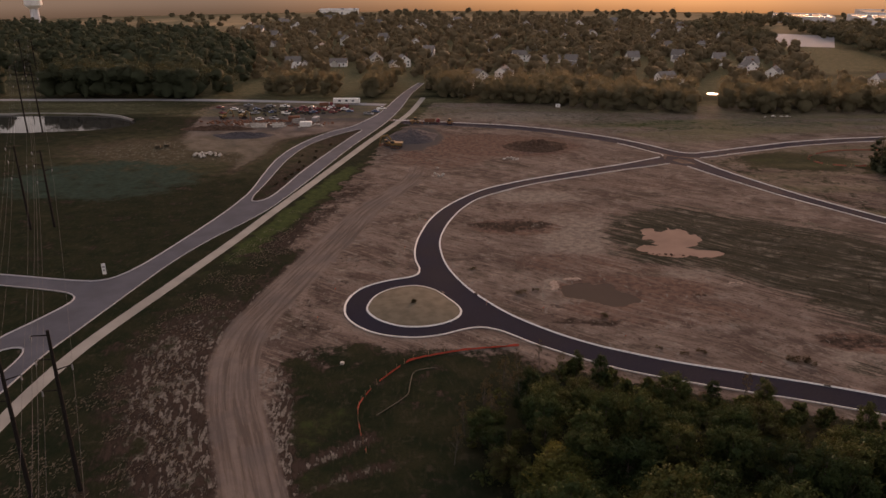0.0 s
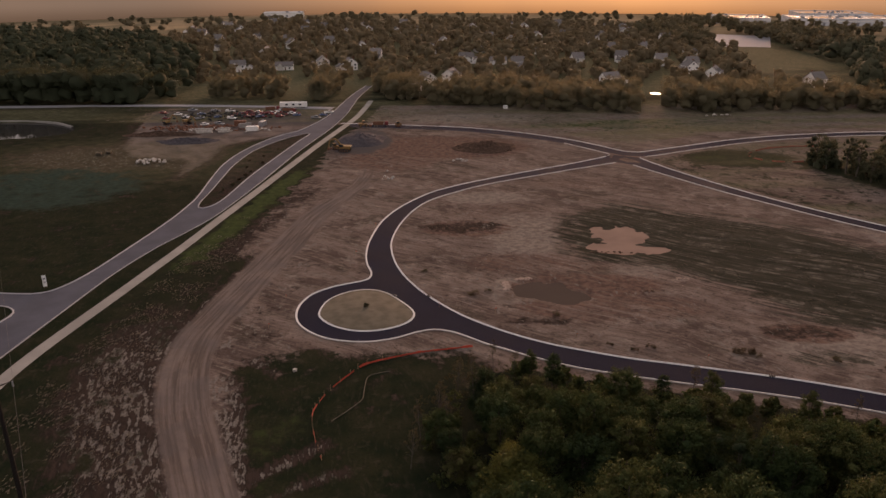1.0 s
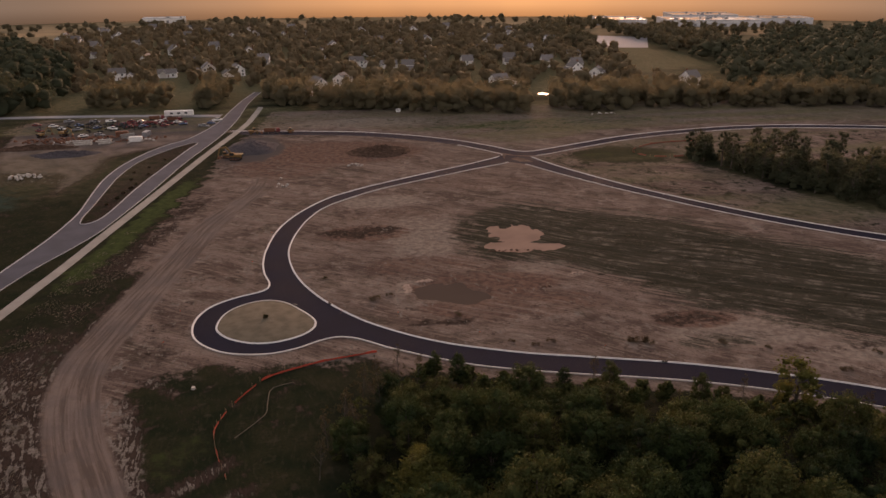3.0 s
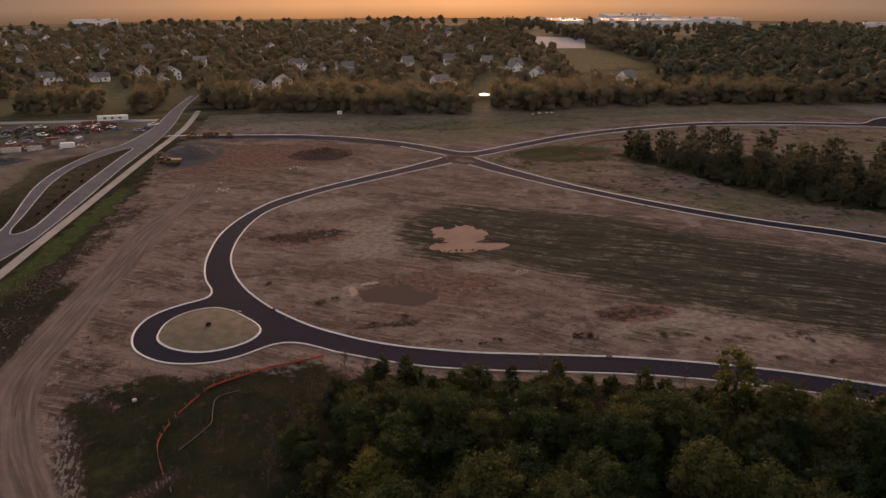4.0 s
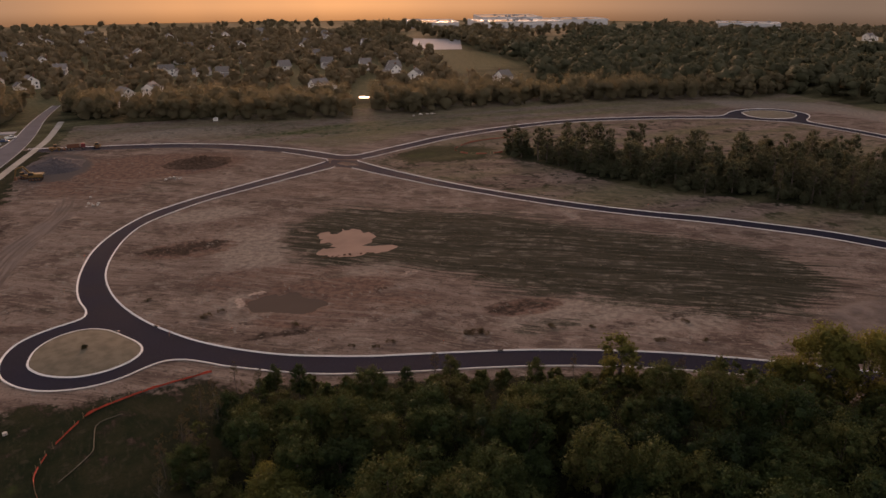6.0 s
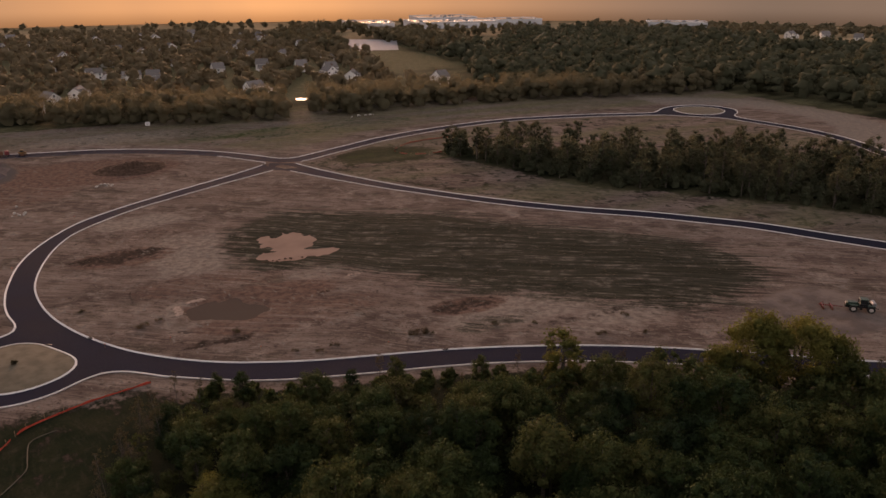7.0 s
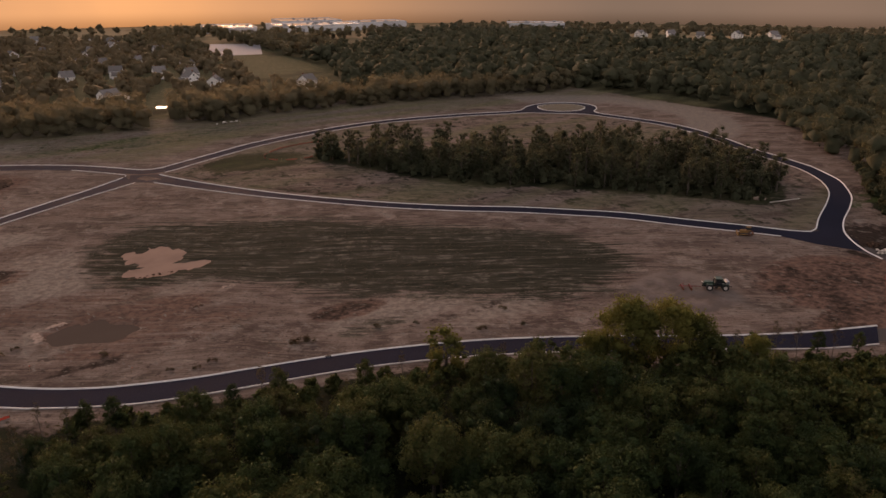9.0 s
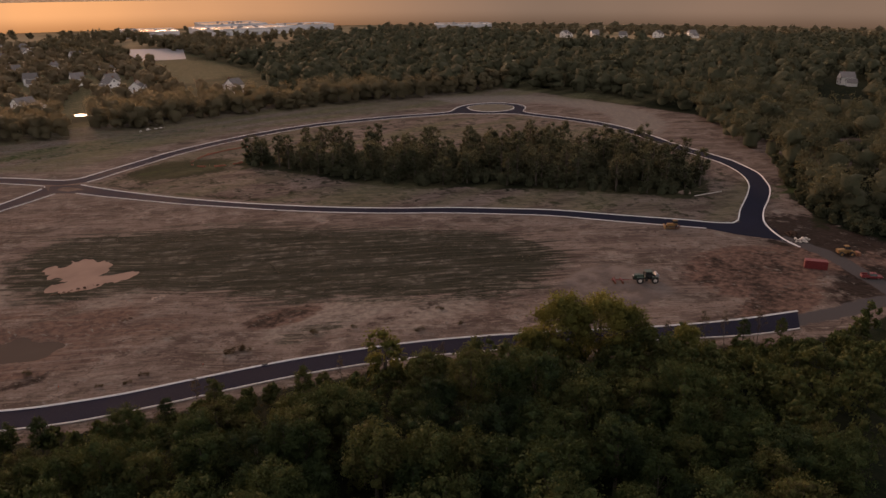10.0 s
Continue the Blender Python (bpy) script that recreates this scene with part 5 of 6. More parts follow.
woods("tree_clump", "clumps of rounded trees beside the country road", rng, verge, M["leaf_hazy"], 380, 0.6, (12, 17))
far_belt = np.concatenate([scatter(rng, [(-1100, 1000), (-330, 960), (-200, 1180), (120, 1180), (330, 1030), (420, 1330), (330, 1420), (-700, 1280)], 24, keep=0.3),
                           scatter(rng, [(520, 1330), (700, 1360), (980, 900), (1100, 300), (1400, 250), (1200, 800), (900, 1130), (620, 1330)], 19, keep=0.8)])
far_belt = np.concatenate([far_belt, scatter(rng, [(700, 900), (870, 740), (965, 600), (1010, 240), (1150, 280), (1010, 900), (800, 1060)], 17, keep=0.85)])
far_belt = far_belt[np.hypot(far_belt[:, 0], far_belt[:, 1]) < 1300]
rim_a, rim_r = rng.uniform(radians(-36), radians(76), 150), rng.uniform(1180, 1330, 150)
far_belt = np.concatenate([far_belt, np.column_stack([rim_r * np.sin(rim_a), rim_r * np.cos(rim_a)])])
woods("far_woods", "hazy far woods towards the sunset horizon", rng, far_belt, M["leaf_hazy"], 110, 1.8, (5, 8.5), 2.0)


# ---- houses ----
def gable(bm, w, d, z, rise, x=0.0, y=0.0, along="x"):
    """A closed gabled loft: ridge along x or y."""
    if along == "x":
        a = [(-w / 2, -d / 2), (w / 2, -d / 2), (w / 2, d / 2), (-w / 2, d / 2)]
        r = [(-w / 2, 0), (w / 2, 0)]
        faces = [(0, 1, 5, 4), (2, 3, 4, 5), (1, 2, 5), (3, 0, 4), (3, 2, 1, 0)]
    else:
        a = [(-w / 2, -d / 2), (w / 2, -d / 2), (w / 2, d / 2), (-w / 2, d / 2)]
        r = [(0, -d / 2), (0, d / 2)]
        faces = [(1, 2, 5, 4), (3, 0, 4, 5), (0, 1, 4), (2, 3, 5), (3, 2, 1, 0)]
    vs = [bm.verts.new((x + p, y + q, z)) for p, q in a] + [bm.verts.new((x + p, y + q, z + rise)) for p, q in r]
    for f in faces:
        bm.faces.new([vs[i] for i in f])
    return bm


def roof_planes(w, d, z, rise, x, y, along, over=0.45, thick=0.25):
    """Two sloping slabs with eaves."""
    bm = bmesh.new()
    span = d if along == "x" else w
    length = (w if along == "x" else d) / 2 + over
    half = span / 2
    slope = rise / half
    lo, hi = -(half + over), 0.0
    for sgn in (1, -1):
        prof = [(lo * sgn, z - over * slope), (hi, z + rise), (hi, z + rise + thick), (lo * sgn, z - over * slope + thick)]
        ring = []
        for e in (-length, length):
            ring.append([bm.verts.new((x + e, y + p, q) if along == "x" else (x + p, y + e, q)) for p, q in prof])
        for i in range(4):
            j = (i + 1) % 4
            bm.faces.new((ring[0][i], ring[0][j], ring[1][j], ring[1][i]))
        bm.faces.new(ring[0]), bm.faces.new(ring[1])
    bmesh.ops.recalc_face_normals(bm, faces=bm.faces)
    return bm


def window(parent, x, y, z, w, h, face):
    """A framed window proud of a wall; face: the way it looks, 'x+', 'x-', 'y+', 'y-'."""
    sgn = 1 if face[1] == "+" else -1
    bm, pane = bmesh.new(), bmesh.new()
    if face[0] == "y":
        box(bm, x, y + 0.03 * sgn, z, w + 0.3, 0.1, h + 0.3)
        box(pane, x, y + 0.07 * sgn, z + 0.15, w, 0.08, h)
    else:
        box(bm, x + 0.03 * sgn, y, z, 0.1, w + 0.3, h + 0.3)
        box(pane, x + 0.07 * sgn, y, z + 0.15, 0.08, w, h)
    frame_ob = part("window", bm, M["white"], parent)
    part("pane", pane, M["glass"], frame_ob, "dark glass pane")
    return frame_ob


def house(style, label):
    """A two-storey family house with a garage wing; ridge along x or y by style."""
    t = thing("house", label, "house", "houses of the estate")
    w, d, h, rise = ((12, 9, 5.6, 3.4), (10, 10, 5.8, 3.8), (14, 9, 3.4, 2.8), (11, 9.5, 5.7, 4.2))[style]
    along = "xyxy"[style]
    gx, gw, gd, gh = ((9, 7, 7.5, 3.0), (-8.2, 6.8, 7.0, 3.0), (0, 0, 0, 0), (8.6, 6.6, 8.0, 3.0))[style]
    bm = bmesh.new()
    box(bm, 0, 0, -0.3, w, d, h + 0.3)
    gable(bm, w, d, h - 0.01, rise, along=along)
    part("wall", bm, M["siding"], t)
    part("roof", roof_planes(w, d, h, rise, 0, 0, along), M["shingle"], t)
    if gw:
        bm = bmesh.new()
        box(bm, gx, -1.2, -0.3, gw, gd, gh + 0.3)
        gable(bm, gw, gd, gh - 0.01, 2.4, gx, -1.2, "y")
        part("garage_wall", bm, M["siding"], t)
        part("garage_roof", roof_planes(gw, gd, gh, 2.4, gx, -1.2, "y"), M["shingle"], t)
        part("garage_door", boxes((gx, -1.2 - gd / 2 - 0.03, 0.0, gw * 0.72, 0.12, 2.2, 0.02)), M["white"], t, "white panelled garage door")
    else:
        bm = gable(bmesh.new(), 5, 4, h - 0.02, 2.0, -3, -d / 2 - 0.6, "y")
        box(bm, -3, -d / 2 - 0.3, -0.3, 5, 2.8, h + 0.3)
        part("porch_wall", bm, M["siding"], t)
        part("porch_roof", roof_planes(5, 4, h, 2.0, -3, -d / 2 - 0.6, "y"), M["shingle"], t)
    if along == "x":
        bm = gable(bmesh.new(), 4.2, 3.4, h, 2.2, -2.4, -d / 2 + 1.2, "y")
        part("dormer", bm, M["siding"], t)
        part("dormer_roof", roof_planes(4.2, 3.4, h, 2.2, -2.4, -d / 2 + 1.2, "y", 0.3, 0.2), M["shingle"], t)
    part("eaves_trim", boxes((0, -d / 2 - 0.42, h - 0.42, w + 0.9, 0.12, 0.22), (0, d / 2 + 0.42, h - 0.42, w + 0.9, 0.12, 0.22)) if along == "x" else boxes((-w / 2 - 0.42, 0, h - 0.45, 0.12, d + 0.9, 0.22), (w / 2 + 0.42, 0, h - 0.45, 0.12, d + 0.9, 0.22)), M["white"], t, "white painted eaves")
    part("chimney", boxes((w * 0.32, d * 0.12, h * 0.7, 1.0, 0.9, rise + h * 0.3 + 0.9, 0.05)), M["rust"], t, "brick chimney")
    part("door", boxes((0.8, -d / 2 - 0.04, 0.1, 1.0, 0.1, 2.1)), M["rust"], t, "dark front door")
    rows = (0.9, 3.5) if h > 4 else (0.9,)
    for z in rows:
        for fx in (-0.34, 0.30):
            window(t, w * fx, -d / 2, z, 1.3, 1.4, "y-")
            window(t, w * fx, d / 2, z, 1.3, 1.4, "y+")
        window(t, w / 2, 0.8, z, 1.2, 1.4, "x+")
        window(t, -w / 2, 0.8, z, 1.2, 1.4, "x-")
    if along == "y":
        window(t, 0, -d / 2, h + 0.6, 1.2, 1.4, "y-")
    else:
        window(t, w / 2, 0, h + 0.6, 1.0, 1.2, "x+")
    return t


house_kinds = [house(0, "two-storey sided family house with a garage wing"), house(1, "gable-fronted two-storey house with dark shingles"),
               house(2, "low ranch house with a gabled porch"), house(3, "steep-roofed two-storey house with an attached garage")]
first = {}


def settle(kind, x, y, turn, scale=1.0):
    m = pose(x, y, 0, 0, 0, turn) @ Matrix.Diagonal((scale, scale, scale, 1))
    if kind in first:
        copy_thing_at(house_kinds[kind], m)
    else:
        first[kind] = house_kinds[kind]
        house_kinds[kind].matrix_basis = m


for x, y, turn, kind in SITES:
    settle(kind, x, y, turn)
for i in range(9):
    for j in range(7):
        x = -300 + 64 * i + rng.uniform(-14, 14) + (j % 2) * 26
        y = 700 + 62 * j + rng.uniform(-14, 14) - 0.12 * x
        if all(math.hypot(x - a, y - b) > 30 for a, b, _, _ in SITES) and x < 300 - 0.0 * y and rng.random() < 0.86:
            settle(int(rng.integers(0, 4)), x, y, float(rng.choice([5, 20, 80, 95, 110])) + rng.uniform(-8, 8))


# ---- the works and other large far buildings ----
def works(name, label, x, y, turn, w, d, h, units, roof, wall, stripe=None):
    t = thing(name, label, "building")
    t.matrix_basis = pose(x, y, 0, 0, 0, turn)
    part("wall", boxes((0, 0, -0.3, w, d, h + 0.3)), wall, t)
    part("roof", boxes((0, 0, h + 0.004, w - 1.2, d - 1.2, 0.35)), roof, t, "bright flat membrane roof")
    bm = boxes((0, -d / 2, h, w + 0.6, 0.6, 0.9), (0, d / 2, h, w + 0.6, 0.6, 0.9), (-w / 2, 0, h, 0.6, d - 0.6, 0.9), (w / 2, 0, h, 0.6, d - 0.6, 0.9))
    part("parapet", bm, M["wall_metal"], t)
    for _ in range(units):
        ux, uy = rng.uniform(-0.42, 0.42) * w, rng.uniform(-0.4, 0.4) * d
        part("roof_unit", boxes((ux, uy, h + 0.35, rng.uniform(2.5, 5), 2.6, 1.8, 0.1)), M["grey"], t, "grey rooftop air unit")
    for i in range(int(w // 14)):
        bx = -w / 2 + 9 + i * 14
        part("loading_door", boxes((bx, -d / 2 - 0.06, 0.2, 3.4, 0.2, 3.8)), M["grey"], t)
    if stripe:
        part("band", boxes((0, -d / 2 - 0.08, h * 0.62, w - 0.4, 0.16, h * 0.16)), stripe, t)
    return t


works("warehouse", "long white flat-roofed works with rooftop units", 548, 1085, -10, 130, 76, 8.5, 10, M["roof_flat"], M["wall_metal"], M["white"])
works("warehouse", "raised rear hall of the works with a bright roof", 574, 1166, -12, 96, 74, 10, 8, M["roof_flat"], M["wall_metal"])
works("warehouse", "low side hall of the works with a glaring roof", 664, 1092, -12, 78, 50, 8, 4, M["roof_flat"], M["wall_metal"])
works("warehouse", "low front hall with a shining wet roof", 432, 1135, -14, 72, 74, 7, 5, M["roof_flat"], M["wall_metal"])
tagged(new("pavement", sheet("pavement", [(288, 795), (334, 785), (382, 905), (314, 945)], 0.34, M["paving"])), "pale grey paved yard before the works", "yard", kind="structure")
works("hall", "pale low hall far off among woods", -248, 1290, 5, 62, 30, 7, 2, M["white"], M["siding"])
works("hall", "distant pale block beyond the woods", 839, 913, -38, 86, 40, 8, 4, M["roof_flat"], M["wall_metal"])


def water_tower():
    t = thing("water_tower", "white water tower on a fluted column", "water tower")
    t.matrix_basis = pose(-612, 1036, 0)
    part("column", rod(bmesh.new(), (0, 0, -0.5), (0, 0, 23), 6.4, 5.2, 20), M["wall_metal"], t)
    bm = rod(bmesh.new(), (0, 0, 23), (0, 0, 28), 5.2, 11.0, 24)
    rod(bm, (0, 0, 28), (0, 0, 35), 11.0, 11.0, 24)
    rod(bm, (0, 0, 35), (0, 0, 39), 11.0, 3.5, 24)
    part("tank", bm, M["white"], t)


water_tower()


def horizon_backdrop():
    """The glowing haze at the end of the plain, painted as emission on an upright backdrop."""
    m = bpy.data.materials.new("sunset_haze")
    m.use_nodes = True
    n, l = m.node_tree.nodes, m.node_tree.links
    n.remove(n["Principled BSDF"])
    e = n.new("ShaderNodeEmission")
    g = n.new("ShaderNodeNewGeometry")
    sep = n.new("ShaderNodeSeparateXYZ")
    l.new(g.outputs["Position"], sep.inputs[0])
    ang = calc(n, l, "ARCTAN2", sep.outputs["X"], sep.outputs["Y"])
    off = calc(n, l, "ABSOLUTE", calc(n, l, "SUBTRACT", ang, az))
    # sunset glow painted in: brighter and more orange near the sun's bearing
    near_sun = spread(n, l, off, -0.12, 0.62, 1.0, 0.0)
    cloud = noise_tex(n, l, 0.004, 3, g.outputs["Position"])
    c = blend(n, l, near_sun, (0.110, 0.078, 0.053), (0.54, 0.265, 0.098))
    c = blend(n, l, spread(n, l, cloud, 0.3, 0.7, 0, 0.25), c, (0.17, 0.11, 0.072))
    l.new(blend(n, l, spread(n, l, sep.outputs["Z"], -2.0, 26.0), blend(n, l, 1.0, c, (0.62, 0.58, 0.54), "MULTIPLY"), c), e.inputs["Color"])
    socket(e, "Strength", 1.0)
    l.new(e.outputs[0], n["Material Output"].inputs["Surface"])
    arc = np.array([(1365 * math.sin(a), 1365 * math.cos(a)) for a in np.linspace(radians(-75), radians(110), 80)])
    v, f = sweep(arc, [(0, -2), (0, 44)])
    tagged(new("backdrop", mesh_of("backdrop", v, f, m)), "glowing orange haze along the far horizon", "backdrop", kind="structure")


horizon_backdrop()


# ---- site vehicles and machines ----
def wheel(parent, x, y, r, w, hub):
    bm = rod(bmesh.new(), (x, y - w / 2, r), (x, y + w / 2, r), r, r, 14)
    tyre = part("wheel", bm, M["black"], parent)
    part("rim", rod(bmesh.new(), (x, y - w / 2 - 0.02, r), (x, y + w / 2 + 0.02, r), r * 0.55, r * 0.55, 10), hub, tyre)


def car(label, paint, pickup=False):
    t = thing("pickup" if pickup else "car", label, "pickup" if pickup else "car")
    ln = 5.6 if pickup else 4.6
    part("body", boxes((0, 0, 0.35, ln, 1.85, 0.62, 0.12)), paint, t)
    if pickup:
        part("cabin", boxes((0.3, 0, 0.95, 2.1, 1.7, 0.75, 0.1, 0, 0.78)), M["glass"], t)
        part("roof", boxes((0.3, 0, 1.66, 1.6, 1.4, 0.08, 0.03)), paint, t)
        part("bed", boxes((-1.75, -0.86, 0.95, 1.9, 0.1, 0.4), (-1.75, 0.86, 0.95, 1.9, 0.1, 0.4), (-2.7, 0, 0.95, 0.1, 1.75, 0.4)), paint, t)
    else:
        part("cabin", boxes((-0.25, 0, 0.95, 2.7, 1.65, 0.55, 0.1, 0, 0.75)), M["glass"], t)
        part("roof", boxes((-0.25, 0, 1.47, 1.9, 1.25, 0.08, 0.03)), paint, t)
    for sx in (-0.31, 0.31):
        for sy in (-0.8, 0.8):
            wheel(t, ln * sx, sy, 0.36, 0.24, M["steel"])
    for sy in (-0.65, 0.65):
        part("headlight", boxes((ln / 2, sy, 0.62, 0.08, 0.34, 0.16)), M["white"], t)
    return t


def lorry(label, paint):
    t = thing("lorry", label, "truck")
    part("chassis", boxes((0, 0, 0.7, 8.4, 0.9, 0.3, 0.04)), M["black"], t)
    part("cab", boxes((3.2, 0, 0.8, 2.0, 2.3, 1.9, 0.15, 0, 0.9)), paint, t)
    part("windscreen", boxes((4.16, 0, 1.6, 0.12, 1.9, 0.75)), M["glass"], t)
    part("tipper", boxes((-1.2, 0, 1.05, 5.6, 2.4, 0.2), (-1.2, -1.15, 1.2, 5.6, 0.12, 1.2), (-1.2, 1.15, 1.2, 5.6, 0.12, 1.2), (-3.95, 0, 1.2, 0.12, 2.3, 1.2), (1.55, 0, 1.2, 0.12, 2.3, 1.6)), M["rust"], t)
    for x in (3.1, -1.9, -3.2):
        for sy in (-1.0, 1.0):
            wheel(t, x, sy, 0.52, 0.36, M["steel"])
    return t


def crawler_tracks(t, gauge, length, h, w):
    for sy in (-gauge, gauge):
        bm = boxes((0, sy, 0.0, length, w, h, h * 0.3))
        tr = part("track", bm, M["black"], t)
        for i in range(4):
            x = -length * 0.34 + i * length * 0.227
            part("roller", rod(bmesh.new(), (x, sy - w / 2 - 0.03, h / 2), (x, sy + w / 2 + 0.03, h / 2), h * 0.3, h * 0.3, 8), M["rust"], tr)


def excavator(label):
    t = thing("excavator", label, "excavator")
    crawler_tracks(t, 1.2, 4.2, 0.95, 0.6)
    part("turntable", rod(bmesh.new(), (0, 0, 0.9), (0, 0, 1.2), 0.9, 0.9, 16), M["black"], t)
    part("body", boxes((-0.9, 0, 1.2, 3.4, 2.5, 1.1, 0.12)), M["yellow"], t)
    cab = part("cab", boxes((0.9, 0.75, 1.2, 1.5, 1.0, 1.7, 0.1, 0, 0.9)), M["yellow"], t)
    part("window", boxes((1.0, 0.75, 1.9, 1.52, 1.04, 0.8)), M["glass"], cab)
    part("counterweight", boxes((-2.4, 0, 1.2, 0.7, 2.4, 1.0, 0.2)), M["black"], t)
    bm = rod(bmesh.new(), (0.9, -0.3, 1.7), (3.4, -0.3, 4.6), 0.34, 0.3, 6)
    rod(bm, (3.4, -0.3, 4.6), (5.6, -0.3, 4.0), 0.3, 0.22, 6)
    part("boom", bm, M["yellow"], t)
    part("stick", rod(bmesh.new(), (5.6, -0.3, 4.1), (6.4, -0.3, 1.3), 0.24, 0.18, 6), M["yellow"], t)
    part("ram", rod(bmesh.new(), (1.6, -0.3, 1.7), (3.6, -0.3, 4.2), 0.1, 0.1, 6), M["steel"], t)
    part("bucket", boxes((6.2, -0.3, 0.3, 1.1, 1.2, 1.0, 0.2, 0, 0.7)), M["rust"], t)
    return t


def bulldozer(label):
    t = thing("bulldozer", label, "bulldozer")
    crawler_tracks(t, 1.05, 3.6, 1.0, 0.6)
    part("body", boxes((0.6, 0, 0.7, 2.6, 1.3, 1.1, 0.12)), M["ochre"], t)
    cab = part("cab", boxes((-0.8, 0, 1.5, 1.5, 1.5, 1.5, 0.08, 0, 0.88)), M["ochre"], t)
    part("window", boxes((-0.8, 0, 1.95, 1.46, 1.54, 0.75)), M["glass"], cab)
    part("exhaust", rod(bmesh.new(), (0.9, 0.3, 1.8), (0.9, 0.3, 2.7), 0.07, 0.07, 8), M["black"], t)
    part("blade", boxes((2.6, 0, 0.1, 0.25, 3.4, 1.2, 0.06)), M["ochre"], t)
    for sy in (-1.45, 1.45):
        part("push_arm", rod(bmesh.new(), (-0.3, sy, 0.6), (2.6, sy, 0.5), 0.13, 0.13, 6), M["ochre"], t)
    part("ripper", boxes((-2.2, 0, 0.4, 0.5, 1.6, 0.7, 0.08)), M["rust"], t)
    return t


def wheel_loader(label):
    t = thing("wheel_loader", label, "loader")
    part("body", boxes((-1.3, 0, 0.9, 2.8, 1.9, 1.2, 0.15)), M["ochre"], t)
    part("front_frame", boxes((1.4, 0, 0.8, 1.6, 1.2, 0.8, 0.1)), M["ochre"], t)
    cab = part("cab", boxes((0.1, 0, 1.7, 1.4, 1.5, 1.6, 0.08, 0, 0.9)), M["ochre"], t)
    part("window", boxes((0.12, 0, 2.2, 1.42, 1.54, 0.8)), M["glass"], cab)
    for sy in (-0.6, 0.6):
        part("lift_arm", rod(bmesh.new(), (1.0, sy, 1.8), (3.3, sy, 0.8), 0.16, 0.13, 6), M["ochre"], t)
    part("bucket", boxes((3.8, 0, 0.15, 1.1, 2.7, 1.1, 0.1, 0, 0.8)), M["rust"], t)
    for x in (-1.6, 1.5):
        for sy in (-1.05, 1.05):
            wheel(t, x, sy, 0.75, 0.5, M["ochre"])
    return t


def tractor():
    """An articulated tractor: four equal wheels, a long hood and a cab over the hinge."""
    t = thing("tractor", "large dark green four-wheel farm tractor on bare soil", "tractor")
    hood = part("hood", boxes((1.75, 0, 1.15, 2.7, 1.05, 0.85, 0.16, 0, 0.88)), M["green"], t)
    part("grille", boxes((3.12, 0, 1.2, 0.08, 0.8, 0.62, 0.02)), M["black"], hood)
    for sy in (-0.3, 0.3):
        part("headlight", boxes((3.15, sy, 1.72, 0.06, 0.22, 0.12)), M["white"], hood)
    part("chassis", boxes((1.4, 0, 0.72, 3.6, 0.7, 0.45, 0.06), (-1.6, 0, 0.72, 2.4, 0.8, 0.5, 0.06)), M["black"], t)
    cab = part("cab", boxes((-0.35, 0, 1.25, 1.6, 1.65, 0.6, 0.06), (-0.35, 0, 1.85, 1.5, 1.55, 0.95, 0.05, 0, 0.92)), M["tinted"], t)
    part("cab_roof", boxes((-0.35, 0, 2.8, 1.75, 1.75, 0.2, 0.07)), M["green"], cab)
    for px, py in ((0.38, 0.76), (0.38, -0.76), (-1.08, 0.76), (-1.08, -0.76)):
        part("cab_post", rod(bmesh.new(), (px, py, 1.8), (px * 0.95, py * 0.94, 2.82), 0.05, 0.05, 6), M["green"], cab)
    for sy in (-1.0, 1.0):
        for x in (-1.75, 1.75):
            part("fender", boxes((x, sy * 1.12, 1.62, 1.5, 0.62, 0.1, 0.04)), M["green"], t)
            wheel(t, x, sy * 1.15, 0.8, 0.6, M["boulder"])
        part("step", boxes((0.15, sy * 0.95, 0.55, 0.5, 0.25, 0.5, 0.03)), M["black"], t)
    part("exhaust", rod(bmesh.new(), (0.85, 0.5, 1.9), (0.85, 0.5, 2.95), 0.07, 0.06, 8), M["black"], t)
    part("tank", rod(bmesh.new(), (-2.3, -1.0, 2.0), (-2.3, 1.0, 2.0), 0.42, 0.42, 14), M["grey"], t, "pale grey rear-mounted tank")
    part("tank_frame", boxes((-2.3, -0.7, 1.15, 0.7, 0.1, 0.5), (-2.3, 0.7, 1.15, 0.7, 0.1, 0.5)), M["black"], t)
    part("drawbar", boxes((-3.1, 0, 0.6, 1.0, 0.16, 0.14, 0.02)), M["black"], t)
    return t


def harrow():
    t = thing("harrow", "rusty red disc harrow behind the tractor", "implement")
    part("frame", boxes((0, 0, 0.55, 3.2, 0.16, 0.16), (0.9, 0, 0.55, 0.16, 2.6, 0.16), (-0.9, 0, 0.55, 0.16, 2.6, 0.16)), M["red"], t)
    part("drawbar", rod(bmesh.new(), (1.5, 0, 0.6), (3.2, 0, 0.6), 0.08, 0.08, 6), M["red"], t)
    for x in (-0.9, 0.9):
        for i in range(7):
            y = -1.2 + 0.4 * i
            part("disc", rod(bmesh.new(), (x, y - 0.02, 0.3), (x + 0.05, y + 0.02, 0.3), 0.32, 0.32, 10), M["rust"], t)
    part("mast", rod(bmesh.new(), (-0.6, 0, 0.6), (-0.9, 0, 1.5), 0.06, 0.06, 6), M["red"], t)
    return t


